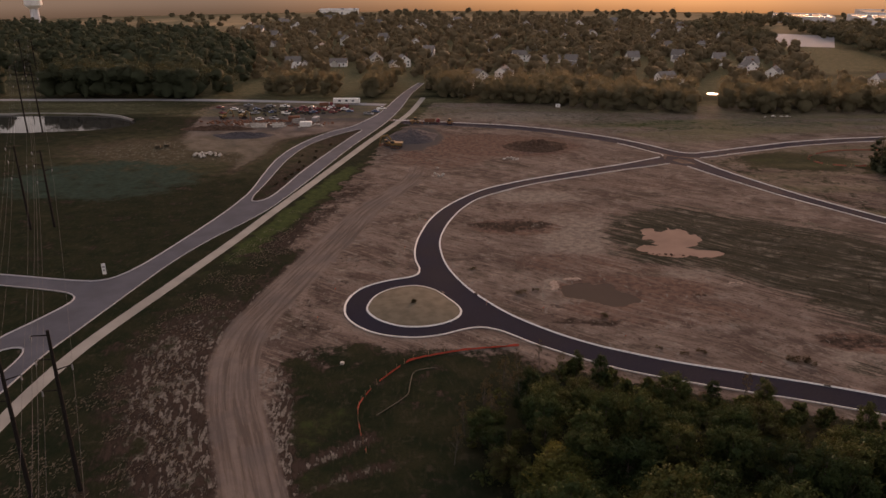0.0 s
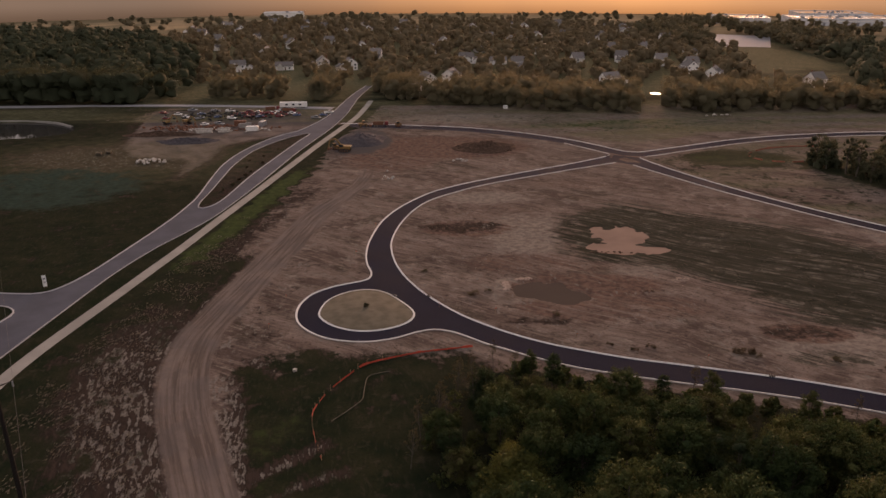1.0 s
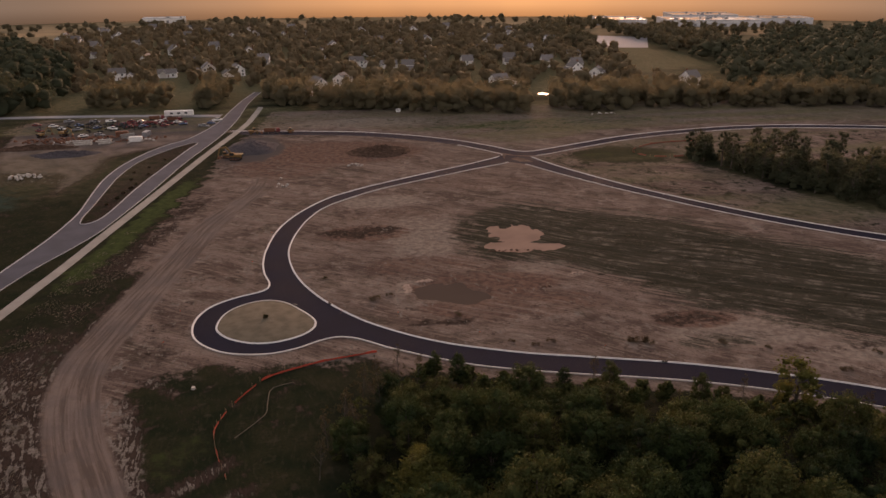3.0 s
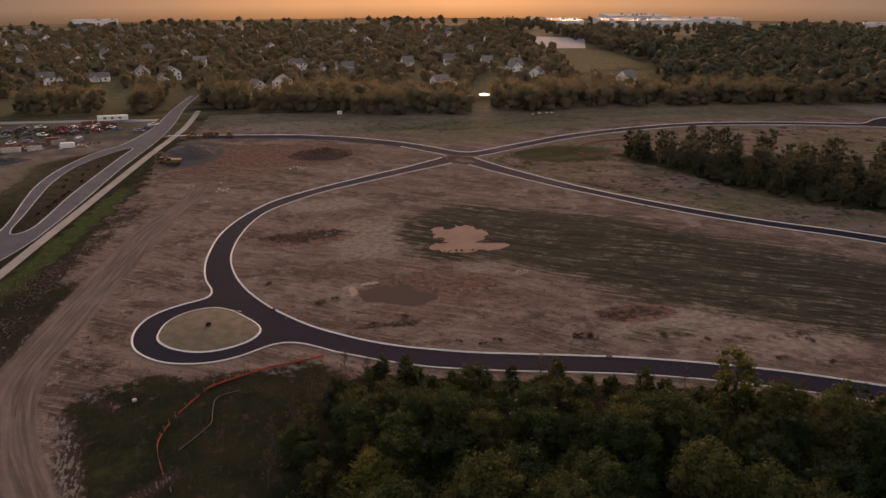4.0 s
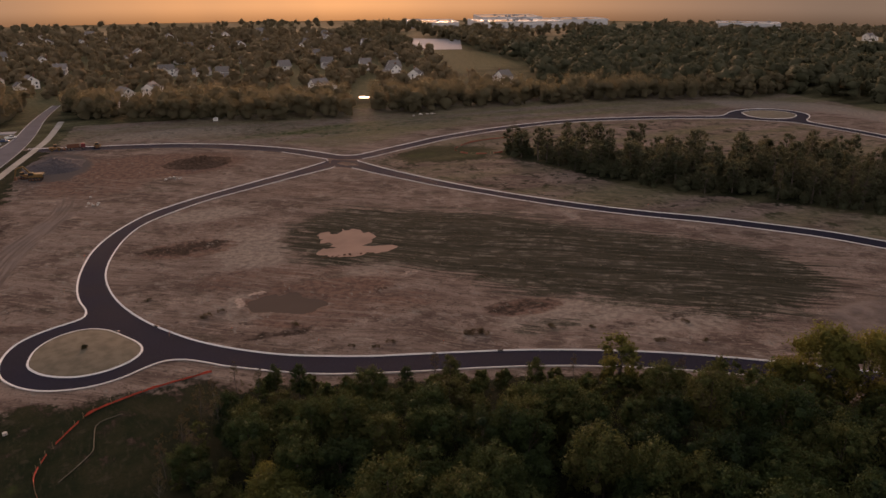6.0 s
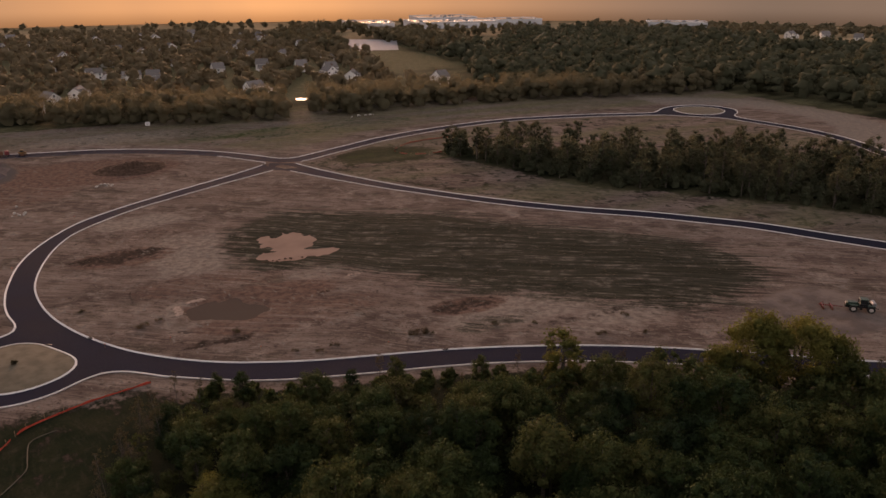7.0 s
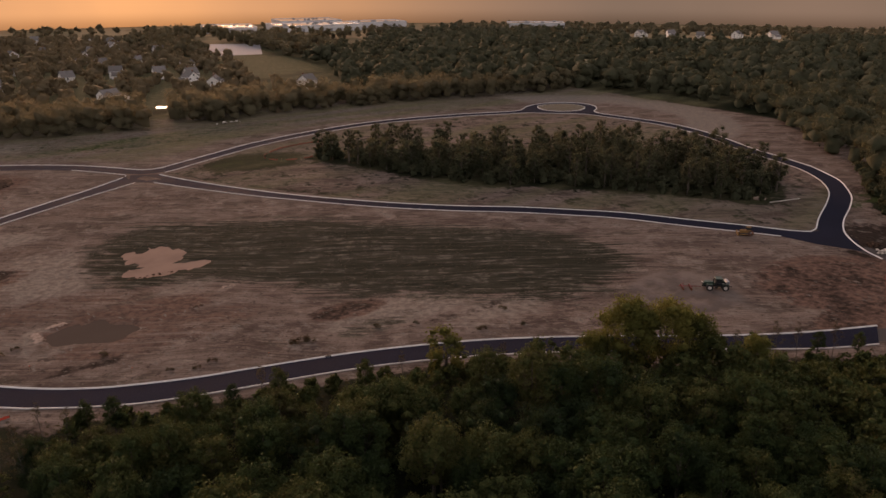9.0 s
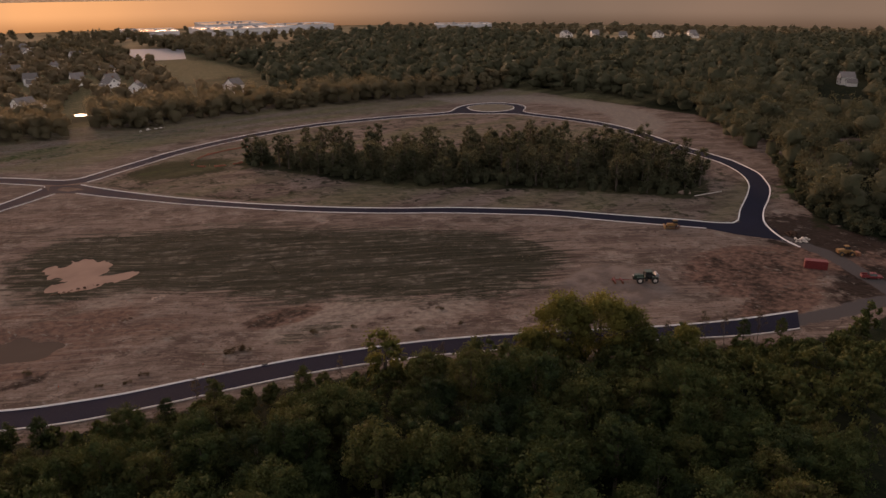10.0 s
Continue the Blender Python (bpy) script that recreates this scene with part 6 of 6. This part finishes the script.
def container(label, paint, ln=6.1):
    t = thing("shipping_container", label, "container")
    part("body", boxes((0, 0, 0.12, ln, 2.4, 2.45, 0.03)), paint, t)
    for i in range(int(ln / 0.5)):
        x = -ln / 2 + 0.3 + i * 0.5
        for sy in (-1.22, 1.22):
            part("rib", boxes((x, sy, 0.3, 0.22, 0.06, 2.1)), paint, t)
    part("door", boxes((ln / 2 + 0.03, -0.6, 0.2, 0.06, 1.1, 2.25, 0.01), (ln / 2 + 0.03, 0.6, 0.2, 0.06, 1.1, 2.25, 0.01)), paint, t)
    part("skid", boxes((0, -0.9, 0, ln, 0.2, 0.12), (0, 0.9, 0, ln, 0.2, 0.12)), M["rust"], t)
    return t


def trailer(label, ln=16.0):
    t = thing("trailer", label, "trailer")
    part("body", boxes((0, 0, 1.1, ln, 2.5, 2.8, 0.05)), M["white"], t)
    part("chassis", boxes((0, 0, 0.85, ln * 0.95, 1.0, 0.25)), M["black"], t)
    for x in (-0.38, -0.3):
        for sy in (-1.0, 1.0):
            wheel(t, ln * x, sy, 0.5, 0.4, M["steel"])
    part("landing_leg", boxes((ln * 0.3, -0.8, 0, 0.15, 0.15, 0.9), (ln * 0.3, 0.8, 0, 0.15, 0.15, 0.9)), M["steel"], t)
    for i in range(3):
        part("window", boxes((-ln * 0.25 + i * ln * 0.25, -1.26, 2.1, 1.6, 0.08, 0.9)), M["glass"], t)
    return t


def at(ob, x, y, turn, z=0.0):
    ob.matrix_basis = pose(x, y, z, 0, 0, turn)
    return ob


def heap(name, label, x, y, rx, ry, h, material, seed, rough=0.25, turn=0.0, category="heap"):
    """A dumped heap with a ragged skirt."""
    n, rings, verts, faces = 40, 12, [(0, 0, h)], []
    for k in range(1, rings + 1):
        s = k / rings
        for i in range(n):
            a = 2 * math.pi * i / n
            w = noise.noise(Vector((math.cos(a) * 1.7 + seed, math.sin(a) * 1.7, s * 2)))
            w2 = noise.noise(Vector((math.cos(a) * s * 6 + seed, math.sin(a) * s * 6, 4)))
            r = s * (1 + 0.22 * w)
            z = h * max(0, (1 - s ** 1.5) * (1 + rough * 2.2 * w2)) - (0.15 if k == rings else 0)
            verts.append((rx * r * math.cos(a), ry * r * math.sin(a), z))
    for i in range(n):
        faces.append((0, 1 + i, 1 + (i + 1) % n))
        for k in range(rings - 1):
            p, q = 1 + k * n + i, 1 + k * n + (i + 1) % n
            faces.append((p, p + n, q + n, q))
    ob = tagged(new(name, mesh_of(name, verts, faces, material)), label, category)
    return at(ob, x, y, turn)


def rubble(name, label, x, y, rx, ry, count, size, material, seed, category="rubble", low=1.0):
    """Loose broken lumps, in one mesh."""
    r = np.random.default_rng(seed)
    bm = bmesh.new()
    for _ in range(count):
        a, d = r.uniform(0, 2 * math.pi), r.uniform(0, 1) ** 0.7
        s = size * r.uniform(0.4, 1.3)
        made = bmesh.ops.create_icosphere(bm, subdivisions=1, radius=s)["verts"]
        flat = r.uniform(0.5, 0.9) * low
        for v in made:
            v.co = Vector((v.co.x * r.uniform(0.75, 1.25), v.co.y * r.uniform(0.75, 1.25), v.co.z * flat))
        bmesh.ops.translate(bm, verts=made, vec=(rx * d * math.cos(a), ry * d * math.sin(a), (s * 0.35 + (1 - d) * size * 1.2) * low))
    me = bpy.data.meshes.new(name)
    bm.to_mesh(me)
    bm.free()
    me.materials.append(material)
    return at(tagged(new(name, me), label, category, kind="stuff"), x, y, 0)


at(tractor(), 175.6, 112.6, 140).scale = (1.2, 1.2, 1.1)
at(harrow(), 169.3, 117.6, -40).scale = (1.2, 1.2, 1.2)
at(bulldozer("yellow bulldozer parked at the road's edge"), 222.6, 134.8, 135)
at(wheel_loader("yellow wheel loader by the unfinished road end"), 238.8, 84.4, -42)
at(container("red steel site container on bare ground", M["red"]), 221.2, 85.6, -60)
at(car("red pickup with a white tool box by the road end", M["red"], True), 225, 71.5, -50)
at(excavator("yellow excavator beside the grey stone heap"), -42.5, 347.5, 170).scale = (1.25, 1.25, 1.25)
at(bulldozer("dusty yellow bulldozer near the stone heap"), -47, 352, 20)
at(wheel_loader("rust-coloured loader at the end of the far road"), -39, 404, 10)
at(lorry("red tipper truck by the far road", M["red"]), -30, 405, 5)
at(bulldozer("small dusty crawler on the far road"), -20.5, 404, 90)

heap("stone_mound", "broad dark grey heap of crushed stone", -37, 371, 13, 17, 3.2, M["stone"], 1.0, 0.12)
heap("earth_mound", "low brown heap of dug earth and brush", 23, 353, 15.5, 12, 2.2, M["dirt"], 5.0, 0.5)
rubble("earth_lumps", "clods and stumps on the earth heap", 23, 353, 14, 11, 210, 0.6, M["dirt"], 8)
rubble("boulders", "pale limestone boulders dumped in the weeds", -126, 329.5, 7, 5, 34, 0.75, M["boulder"], 9, "boulders")
rubble("boulders", "row of pale stones at the wood's edge", 160, 428, 10, 2, 16, 0.7, M["boulder"], 10, "boulders")
rubble("slabs", "pale broken concrete by the track", -20, 300, 3, 2, 10, 0.6, M["boulder"], 12, "rubble")
rubble("slabs", "pale stone crust scraped together on the soil", 10.5, 328.5, 4, 2.5, 16, 0.5, M["boulder"], 13, "rubble")
heap("spoil_mound", "long low spoil heap in the yard", -122, 370, 16, 7, 1.8, M["stone"], 3.0, 0.3)
heap("spoil_mound", "low brown spoil bank in the yard", -140, 386, 20, 5, 1.6, M["dirt"], 7.0, 0.4)

yard_cars = [car("dusty red car in the contractors' yard", M["red"]), car("white van-like car in the yard", M["white"]), car("grey pickup in the yard", M["grey"], True), car("blue saloon in the yard", M["blue"]), car("white pickup in the yard", M["white"], True)]
YARD = [(-159, 445), (-149, 440), (-144.6, 453), (-135.7, 440.5), (-121.4, 450), (-112.4, 441), (-125.3, 410.4), (-117.9, 412.3), (-100.4, 432.8), (-95.7, 441.8), (-89, 433.2), (-84, 442), (-67.8, 428), (-64.8, 436), (-62.6, 444), (-110, 448), (-104, 446), (-130, 450), (-80, 436), (-92, 448), (-152, 428), (-142, 432), (-133, 428), (-124, 432), (-115, 428), (-107, 432)]
for i, (x, y) in enumerate(YARD):
    src = yard_cars[i % 5]
    m = pose(x, y, 0, 0, 0, rng.uniform(-40, 40) + 10)
    if i < 5:
        src.matrix_basis = m
    else:
        copy_thing_at(src, m)
at(trailer("long white office trailer at the yard's far side"), -86, 460, 2)
at(lorry("red tipper truck in the yard", M["red"]), -86, 446, -20)
at(lorry("red and rusty truck in the yard", M["red"]), -97, 452, 15)
at(excavator("yellow excavator in the yard"), -146, 413, 60)
at(excavator("rusty yellow excavator among scrap in the yard"), -136, 415, -30)
at(container("white site container in the yard", M["white"]), -96, 395, 5)
at(container("dark site container in the yard", M["grey"]), -93.5, 408, 80)
at(container("rusty site container in the yard", M["rust"]), -106, 410, 10)


def pipe_stack(label, x, y, turn, material, ln=6.0, r=0.45, count=6):
    t = thing("pipe_stack", label, "pipes")
    k = 0
    for row in range(3):
        for i in range(3 - row):
            if k < count:
                yy, zz = (i - (2 - row) / 2) * 2 * r, r + row * r * 1.75
                part("pipe", rod(bmesh.new(), (-ln / 2, yy, zz), (ln / 2, yy, zz), r, r, 12), material, t)
                k += 1
    return at(t, x, y, turn)


def pallet_stack(x, y, turn):
    t = thing("pallet_stack", "stack of pale wooden pallets on the weedy ground", "pallets", "pallet stacks")
    for k in range(4):
        p = part("pallet", boxes((0, 0, 0.36 * k, 0.2, 2.2, 0.22), (-1, 0, 0.36 * k, 0.2, 2.2, 0.22), (1, 0, 0.36 * k, 0.2, 2.2, 0.22)), M["sod"], t)
        for j in range(5):
            part("slat", boxes((0, -0.95 + 0.475 * j, 0.36 * k + 0.224, 2.3, 0.34, 0.09)), M["sod"], p)
    return at(t, x, y, turn)


pallet_stack(-154.2, 342.5, 12)
pallet_stack(-150.8, 345.2, 8)
pipe_stack("stacked pale concrete pipes in the yard", -110, 392, 10, M["boulder"])
pipe_stack("stacked pale pipes in the yard", -120, 391, 5, M["boulder"], 8)
pipe_stack("stacked dark pipes in the yard", -102, 404, 30, M["steel"], 7)
rubble("bales", "white wrapped bales and rubble in the yard", -112, 396, 26, 6, 40, 0.8, M["boulder"], 22, "bales")
rubble("crates", "heaped red and rusty crates in the yard", -98, 440, 22, 9, 90, 0.8, M["red"], 23, "crates")
rubble("scrap", "jumbled scrap and timber among the yard vehicles", -120, 402, 38, 8, 200, 0.75, M["rust"], 21, "scrap")
rubble("scrap", "dark machine parts and tyres strewn about the yard", -118, 436, 40, 14, 160, 0.8, M["black"], 24, "scrap")


# ---- power line ----
def power_pole(label, height):
    t = thing("power_pole", label, "power pole", "poles of the power line")
    part("pole", rod(bmesh.new(), (0, 0, -0.5), (0, 0, height), 0.42, 0.24, 12), M["pole"], t)
    for z, sgn in ((height - 0.4, -1), (height - 4.5, -1), (height - 6.5, 1), (height - 10.0, -1)):
        arm = part("crossarm", rod(bmesh.new(), (0, 0, z - 0.4), (2.4 * sgn, 0, z), 0.13, 0.07, 6), M["pole"], t)
        part("insulator", rod(bmesh.new(), (2.4 * sgn, 0, z - 0.9), (2.4 * sgn, 0, z), 0.12, 0.12, 8), M["grey"], arm)
    return t


line_turn = math.degrees(math.atan2(130.5, -76.4)) - 90
LINE = [[(-27.4, 32.3, 29.5), (-65.6, 99.9, 29.5), (-142, 230, 26), (-228, 374, 34), (-330, 548, 30)], [(-34, 28, 29.5), (-71.8, 96.4, 29.5), (-148.3, 226.9, 28), (-236, 374, 34), (-338, 546, 30)]]
poles = {}
for track in LINE:
    for x, y, h in track:
        if (h) not in poles:
            poles[h] = at(power_pole("tall dark weathered power pole with short arms", h), x, y, line_turn)
        else:
            copy_thing(poles[h], pose(x, y, 0, 0, 0, line_turn))
across = Vector((math.cos(radians(line_turn)), math.sin(radians(line_turn)), 0))
for track in LINE:
    for drop, sgn in ((0.4, -1), (4.5, -1), (6.5, 1), (10.0, -1)):
        pts = []
        for (x0, y0, h0), (x1, y1, h1) in zip(track[:-1], track[1:]):
            for k in range(14):
                u = k / 14
                sag = 4 * u * (1 - u) * 3.2
                off = across * 2.4 * sgn
                pts.append((x0 + (x1 - x0) * u + off.x, y0 + (y1 - y0) * u + off.y, (h0 - drop - 0.9) * (1 - u) + (h1 - drop - 0.9) * u - sag))
        cu = bpy.data.curves.new("power_cable", "CURVE")
        cu.dimensions, cu.bevel_depth, cu.bevel_resolution = "3D", 0.021, 1
        sp = cu.splines.new("POLY")
        sp.points.add(len(pts) - 1)
        for k, q in enumerate(pts):
            sp.points[k].co = (*q, 1)
        cu.materials.append(M["wire"])
        tagged(new("power_cable", cu), "thin sagging power cable between the poles", "cable", "cables of the power line")


# ---- safety fence, signs and small things ----
def safety_fence(points, label, net, tall):
    t = thing("safety_fence", label, "fence")
    line = glide(points, 2.6)
    for x, y in line:
        part("post", rod(bmesh.new(), (x, y, -0.3), (x, y, 1.25), 0.05, 0.04, 6), M["wood"], t)
    fine = glide(points, 0.9)
    verts = []
    for k, (x, y) in enumerate(fine):
        lean = 0.25 * noise.noise(Vector((k * 0.4, 0, 0)))
        top = tall + 0.75 * tall * noise.noise(Vector((k * 0.37, 5, 0)))
        for d in (0.0, 0.012):
            verts += [(x + d, y + d, 0.02), (x + lean + d, y + lean + d, max(top, 0.12))]
    run = []
    for k in range(len(fine)):
        torn = k > 0.42 * len(fine) and noise.noise(Vector((k * 0.23, 2, 1))) > 0.12
        if not torn and k < len(fine) - 1:
            run.append(k)
            continue
        if run:
            vs, fs = verts[4 * run[0]:4 * run[-1] + 8], []
            for j in range(len(run)):
                a, b = 4 * j, 4 * j + 4
                fs += [(a, b, b + 1, a + 1), (a + 3, b + 3, b + 2, a + 2), (a + 1, b + 1, b + 3, a + 3)]
            part_of("netting", mesh_of("netting", vs, fs, net), t, "sagging orange-red plastic netting")
        run = []
    return t


safety_fence([(8.6, 154.4), (2.7, 153.2), (-3.1, 151.8), (-8.1, 150.0), (-14.7, 146.7), (-17.9, 142.5), (-21.3, 136.2), (-22.9, 131.5), (-23.6, 127.5), (-23.0, 123.0), (-21.8, 118.4), (-19.8, 112.6)], "sagging orange-red safety fence round the wet hollow", M["fabric"], 0.42)
safety_fence([(178, 352), (158, 349), (147, 343), (140, 335), (142, 326), (150, 322), (162, 322)], "faded orange safety fence round a grassy hollow", M["faded"], 0.6)


def sign_board(label, x, y, turn, w, h, z, face):
    t = thing("sign", label, "sign")
    for sx in (-0.35, 0.35):
        part("post", boxes((sx * w, 0, -0.3, 0.12, 0.12, z + h + 0.3)), M["wood"], t)
    board = part("board", boxes((0, -0.09, z, w, 0.06, h, 0.01)), face, t)
    part("bar", boxes((0, -0.13, z + h * 0.62, w * 0.7, 0.03, h * 0.14)), M["grey"], board)
    part("bar", boxes((0, -0.13, z + h * 0.32, w * 0.5, 0.03, h * 0.12)), M["grey"], board)
    return at(t, x, y, turn)


sign_board("small white notice board at the field's edge", 40.4, 450, -5, 2.6, 2.0, 1.0, M["white"])
sign_board("white roadside notice at the junction", -105.5, 190.2, 25, 1.0, 3.2, 0.4, M["white"])


def drain(x, y, turn, z=0.0):
    t = thing("drain_inlet", "dark kerb drain inlet in the concrete edge", "drain", "kerb drains")
    part("hood", boxes((0, 0, 0.02, 1.3, 0.6, 0.22, 0.03)), M["black"], t)
    part("grate", boxes((0, 0.45, 0.0, 1.0, 0.4, 0.075, 0.01)), M["steel"], t)
    return at(t, x, y, turn)


for x, y, turn in ((71, 140.3, -18), (-1.7, 182.6, -60), (-10.8, 183.2, -50), (132, 244.0, -52)):
    drain(x, y, turn)


def manhole(x, y, label):
    t = thing("manhole_riser", label, "manhole")
    part("riser", rod(bmesh.new(), (0, 0, -0.2), (0, 0, 0.4), 0.46, 0.44, 20), M["boulder"], t)
    part("lid", rod(bmesh.new(), (0, 0, 0.4), (0, 0, 0.46), 0.38, 0.36, 20), M["boulder"], t)
    return at(t, x, y, 0)


manhole(-30.0, 144.2, "pale round concrete manhole riser in dark grass")
manhole(-20.6, 311.3, "pale concrete riser beside the haul track")


# ---- brush and weeds on the graded soil ----
def shrub(seed, r, h, label):
    rg = np.random.default_rng(seed)
    t = thing("shrub", label, "shrub", "brush on the lots")
    v, c = crown_verts(rg, h, r, 14, 520, 0.13, 0.0)
    part_of("foliage", quads_mesh("foliage", v, M["leaf_brown"]), t)
    bm = bmesh.new()
    for p in c[:5]:
        rod(bm, (0, 0, -0.1), Vector(p), 0.04, 0.015, 4)
    part("stems", bm, M["bark"], t)
    return t


brush = shrub(3, 2.4, 0.9, "dark flattened clump of brush on bare soil")
brush.matrix_basis = pose(68.9, 150.8, 0) @ Matrix.Diagonal((1.3, 0.8, 1, 1))
for x, y, s in ((71, 149.5, 0.7), (45, 152.5, 0.5), (49, 153.5, 0.6), (40, 155, 0.45), (10, 184, 0.8), (14, 186, 0.5), (88, 147, 0.6), (97, 143, 0.5), (108, 131, 0.7), (118, 127, 0.5), (30, 171, 0.6), (-3, 200, 0.5), (120, 137, 0.6), (140, 116, 0.7)):
    copy_thing_at(brush, pose(x, y, 0, 0, 0, 40 * x) @ Matrix.Diagonal((s, s, s, 1)))

small = shrub(8, 0.9, 0.9, "small dark shrub planted in a kerbed bed")
small.matrix_basis = pose(-17.4, 175.6, 0.5)
for x, y, s in ((-78.4, 305, 1.1), (-79.5, 298, 1.0), (-77.6, 311, 0.9), (-81, 318, 1.0), (-80.2, 291, 1.1), (-82, 283, 0.9), (-76, 326, 1.0), (-78, 338, 0.9), (-74, 352, 1.0), (-82.6, 330, 0.9)):
    copy_thing_at(small, pose(x, y, 0, 0, 0, 50 * y) @ Matrix.Diagonal((s, s, s, 1)))


def tufts(name, label, poly, gap, keep, seed, size, turn=-37):
    """Flattened dry weeds, a few lying blades each, in one mesh."""
    rg = np.random.default_rng(seed)
    at_xy = scatter(rg, poly, gap, keep=keep)
    far_from = away(at_xy[:, 0], at_xy[:, 1], np.concatenate([loop_out[::3], loop_in[::3], haul, north_line[::4], block_line[::4], c_south[::4], path_line[::2], east_edge[::2]]))
    at_xy = at_xy[far_from > 4.2]
    wet = np.min([np.hypot((at_xy[:, 0] - cx) / rx, (at_xy[:, 1] - cy) / ry) for cx, cy, rx, ry in POND], axis=0)
    lump = np.array([noise.noise(Vector((x * 0.13, y * 0.13, seed))) for x, y in at_xy])
    at_xy = at_xy[(lump > -0.05) & (wet > 1.5)]
    out = []
    for x, y in at_xy:
        s = size * rg.uniform(0.5, 1.5)
        z = float(ground_height(np.array([x]), np.array([y]))[0]) + 0.06
        for _ in range(2):
            a = radians(turn) + rg.normal() * 0.3
            ux, uy = math.cos(a), math.sin(a)
            cx, cy = x + rg.normal() * s * 0.5, y + rg.normal() * s * 0.5
            w = s * rg.uniform(0.16, 0.34)
            out += [(cx - ux * s, cy - uy * s, z), (cx - uy * w, cy + ux * w, z + 0.05), (cx + ux * s, cy + uy * s, z + 0.02), (cx + uy * w, cy - ux * w, z + 0.09)]
    return tagged(new(name, quads_mesh(name, np.array(out), M["straw"])), label, "weeds", kind="stuff")


tufts("weeds", "tufts of pale dry weeds along the haul road", [(-86, 92), (-44, 92), (-60, 130), (-64, 165), (-58, 215), (-66, 260), (-76, 200)], 0.9, 0.85, 2, 0.36, 80)
tufts("weeds", "pale stubble on the half-green crop field", CROP, 1.5, 0.5, 4, 0.34)
tufts("weeds", "dry weeds scattered over the middle of the lots", [(0, 200), (-6, 232), (10, 270), (60, 300), (84, 308), (100, 280), (74, 250), (40, 245), (38, 205)], 1.8, 0.5, 6, 0.34)
tufts("weeds", "rough dry grass on the northern verge", [(-20, 416), (30, 408), (80, 368), (96, 358), (140, 380), (210, 394), (300, 384), (350, 400), (170, 428), (60, 440)], 2.6, 0.7, 8, 0.5, 5)


# ---- small things on the ground ----
def laid_tube(name, label, category, points, r, material):
    """A tube that lies along the ground."""
    line = glide(points, 1.0)
    bm = bmesh.new()
    for (x0, y0), (x1, y1) in zip(line[:-1], line[1:]):
        rod(bm, (x0, y0, r * 0.8), (x1, y1, r * 0.8), r, r, 7)
    me = bpy.data.meshes.new(name)
    bm.to_mesh(me)
    bm.free()
    me.materials.append(material)
    return tagged(new(name, me), label, category)


laid_tube("silt_sock", "pale straw silt sock winding across the wet hollow", "silt sock", [(-9.5, 143.6), (-12.5, 142.6), (-14.2, 140.9), (-14.4, 134.9), (-14.5, 132.3), (-16.6, 128.8), (-19.6, 124.7)], 0.1, M["sod"])
laid_tube("log", "pale barkless log lying at the woodlot corner", "log", [(263.5, 151.4), (270, 149.6), (277, 147.8)], 0.22, M["boulder"])
heap("spoil_mound", "small pale spoil mound at the woodlot corner", 265, 157, 3.0, 2.4, 0.8, M["crust"], 2.0, 0.4)
rubble("debris", "pale broken debris by the unfinished road end", 242.5, 99.5, 3.0, 2.5, 26, 0.5, M["boulder"], 31, "rubble")
rubble("clods", "dark clods of earth by the unfinished road end", 246.5, 105, 3.0, 2.0, 24, 0.5, M["dirt"], 32, "clods")
rubble("crust", "curled pale crust of dried mud beside the dry pond", 19.2, 189.5, 1.2, 3.2, 34, 0.62, M["crust"], 33, "mud crust", 0.09)
rubble("crust", "thin pale mud flakes along the dry pond", 24, 194.0, 2.9, 0.9, 28, 0.6, M["crust"], 37, "mud crust", 0.09)
rubble("clods", "dark clods at the pond's edge", 52, 213.6, 9, 0.8, 16, 0.4, M["dirt"], 38, "clods", 0.6)
rubble("slabs", "pale broken slabs lying on the soil", 67.5, 193.4, 2.2, 0.7, 12, 0.5, M["crust"], 34, "rubble", 0.2)
rubble("slabs", "thin pale crust flakes on reddish soil", 66.5, 188, 1.6, 0.9, 10, 0.45, M["crust"], 35, "rubble", 0.2)
rubble("clods", "short ridge of dark upturned clods", 57, 184.6, 2.0, 0.8, 14, 0.4, M["dirt"], 36, "clods", 0.5)


def marker_post(x, y):
    t = thing("survey_stake", "short pale survey stake in bare soil", "stake", "survey stakes")
    part("stake", boxes((0, 0, -0.2, 0.09, 0.05, 1.3)), M["wood"], t)
    part("flag", boxes((0.16, 0, 0.85, 0.28, 0.02, 0.2)), M["fabric"], t)
    return at(t, x, y, 30)


for x, y in ((1, 176), (15, 173), (33, 159), (60, 148), (-24, 214), (-20, 240), (-2, 286), (28, 310), (142, 250), (170, 222), (-40, 165), (-39, 182)):
    marker_post(x, y)
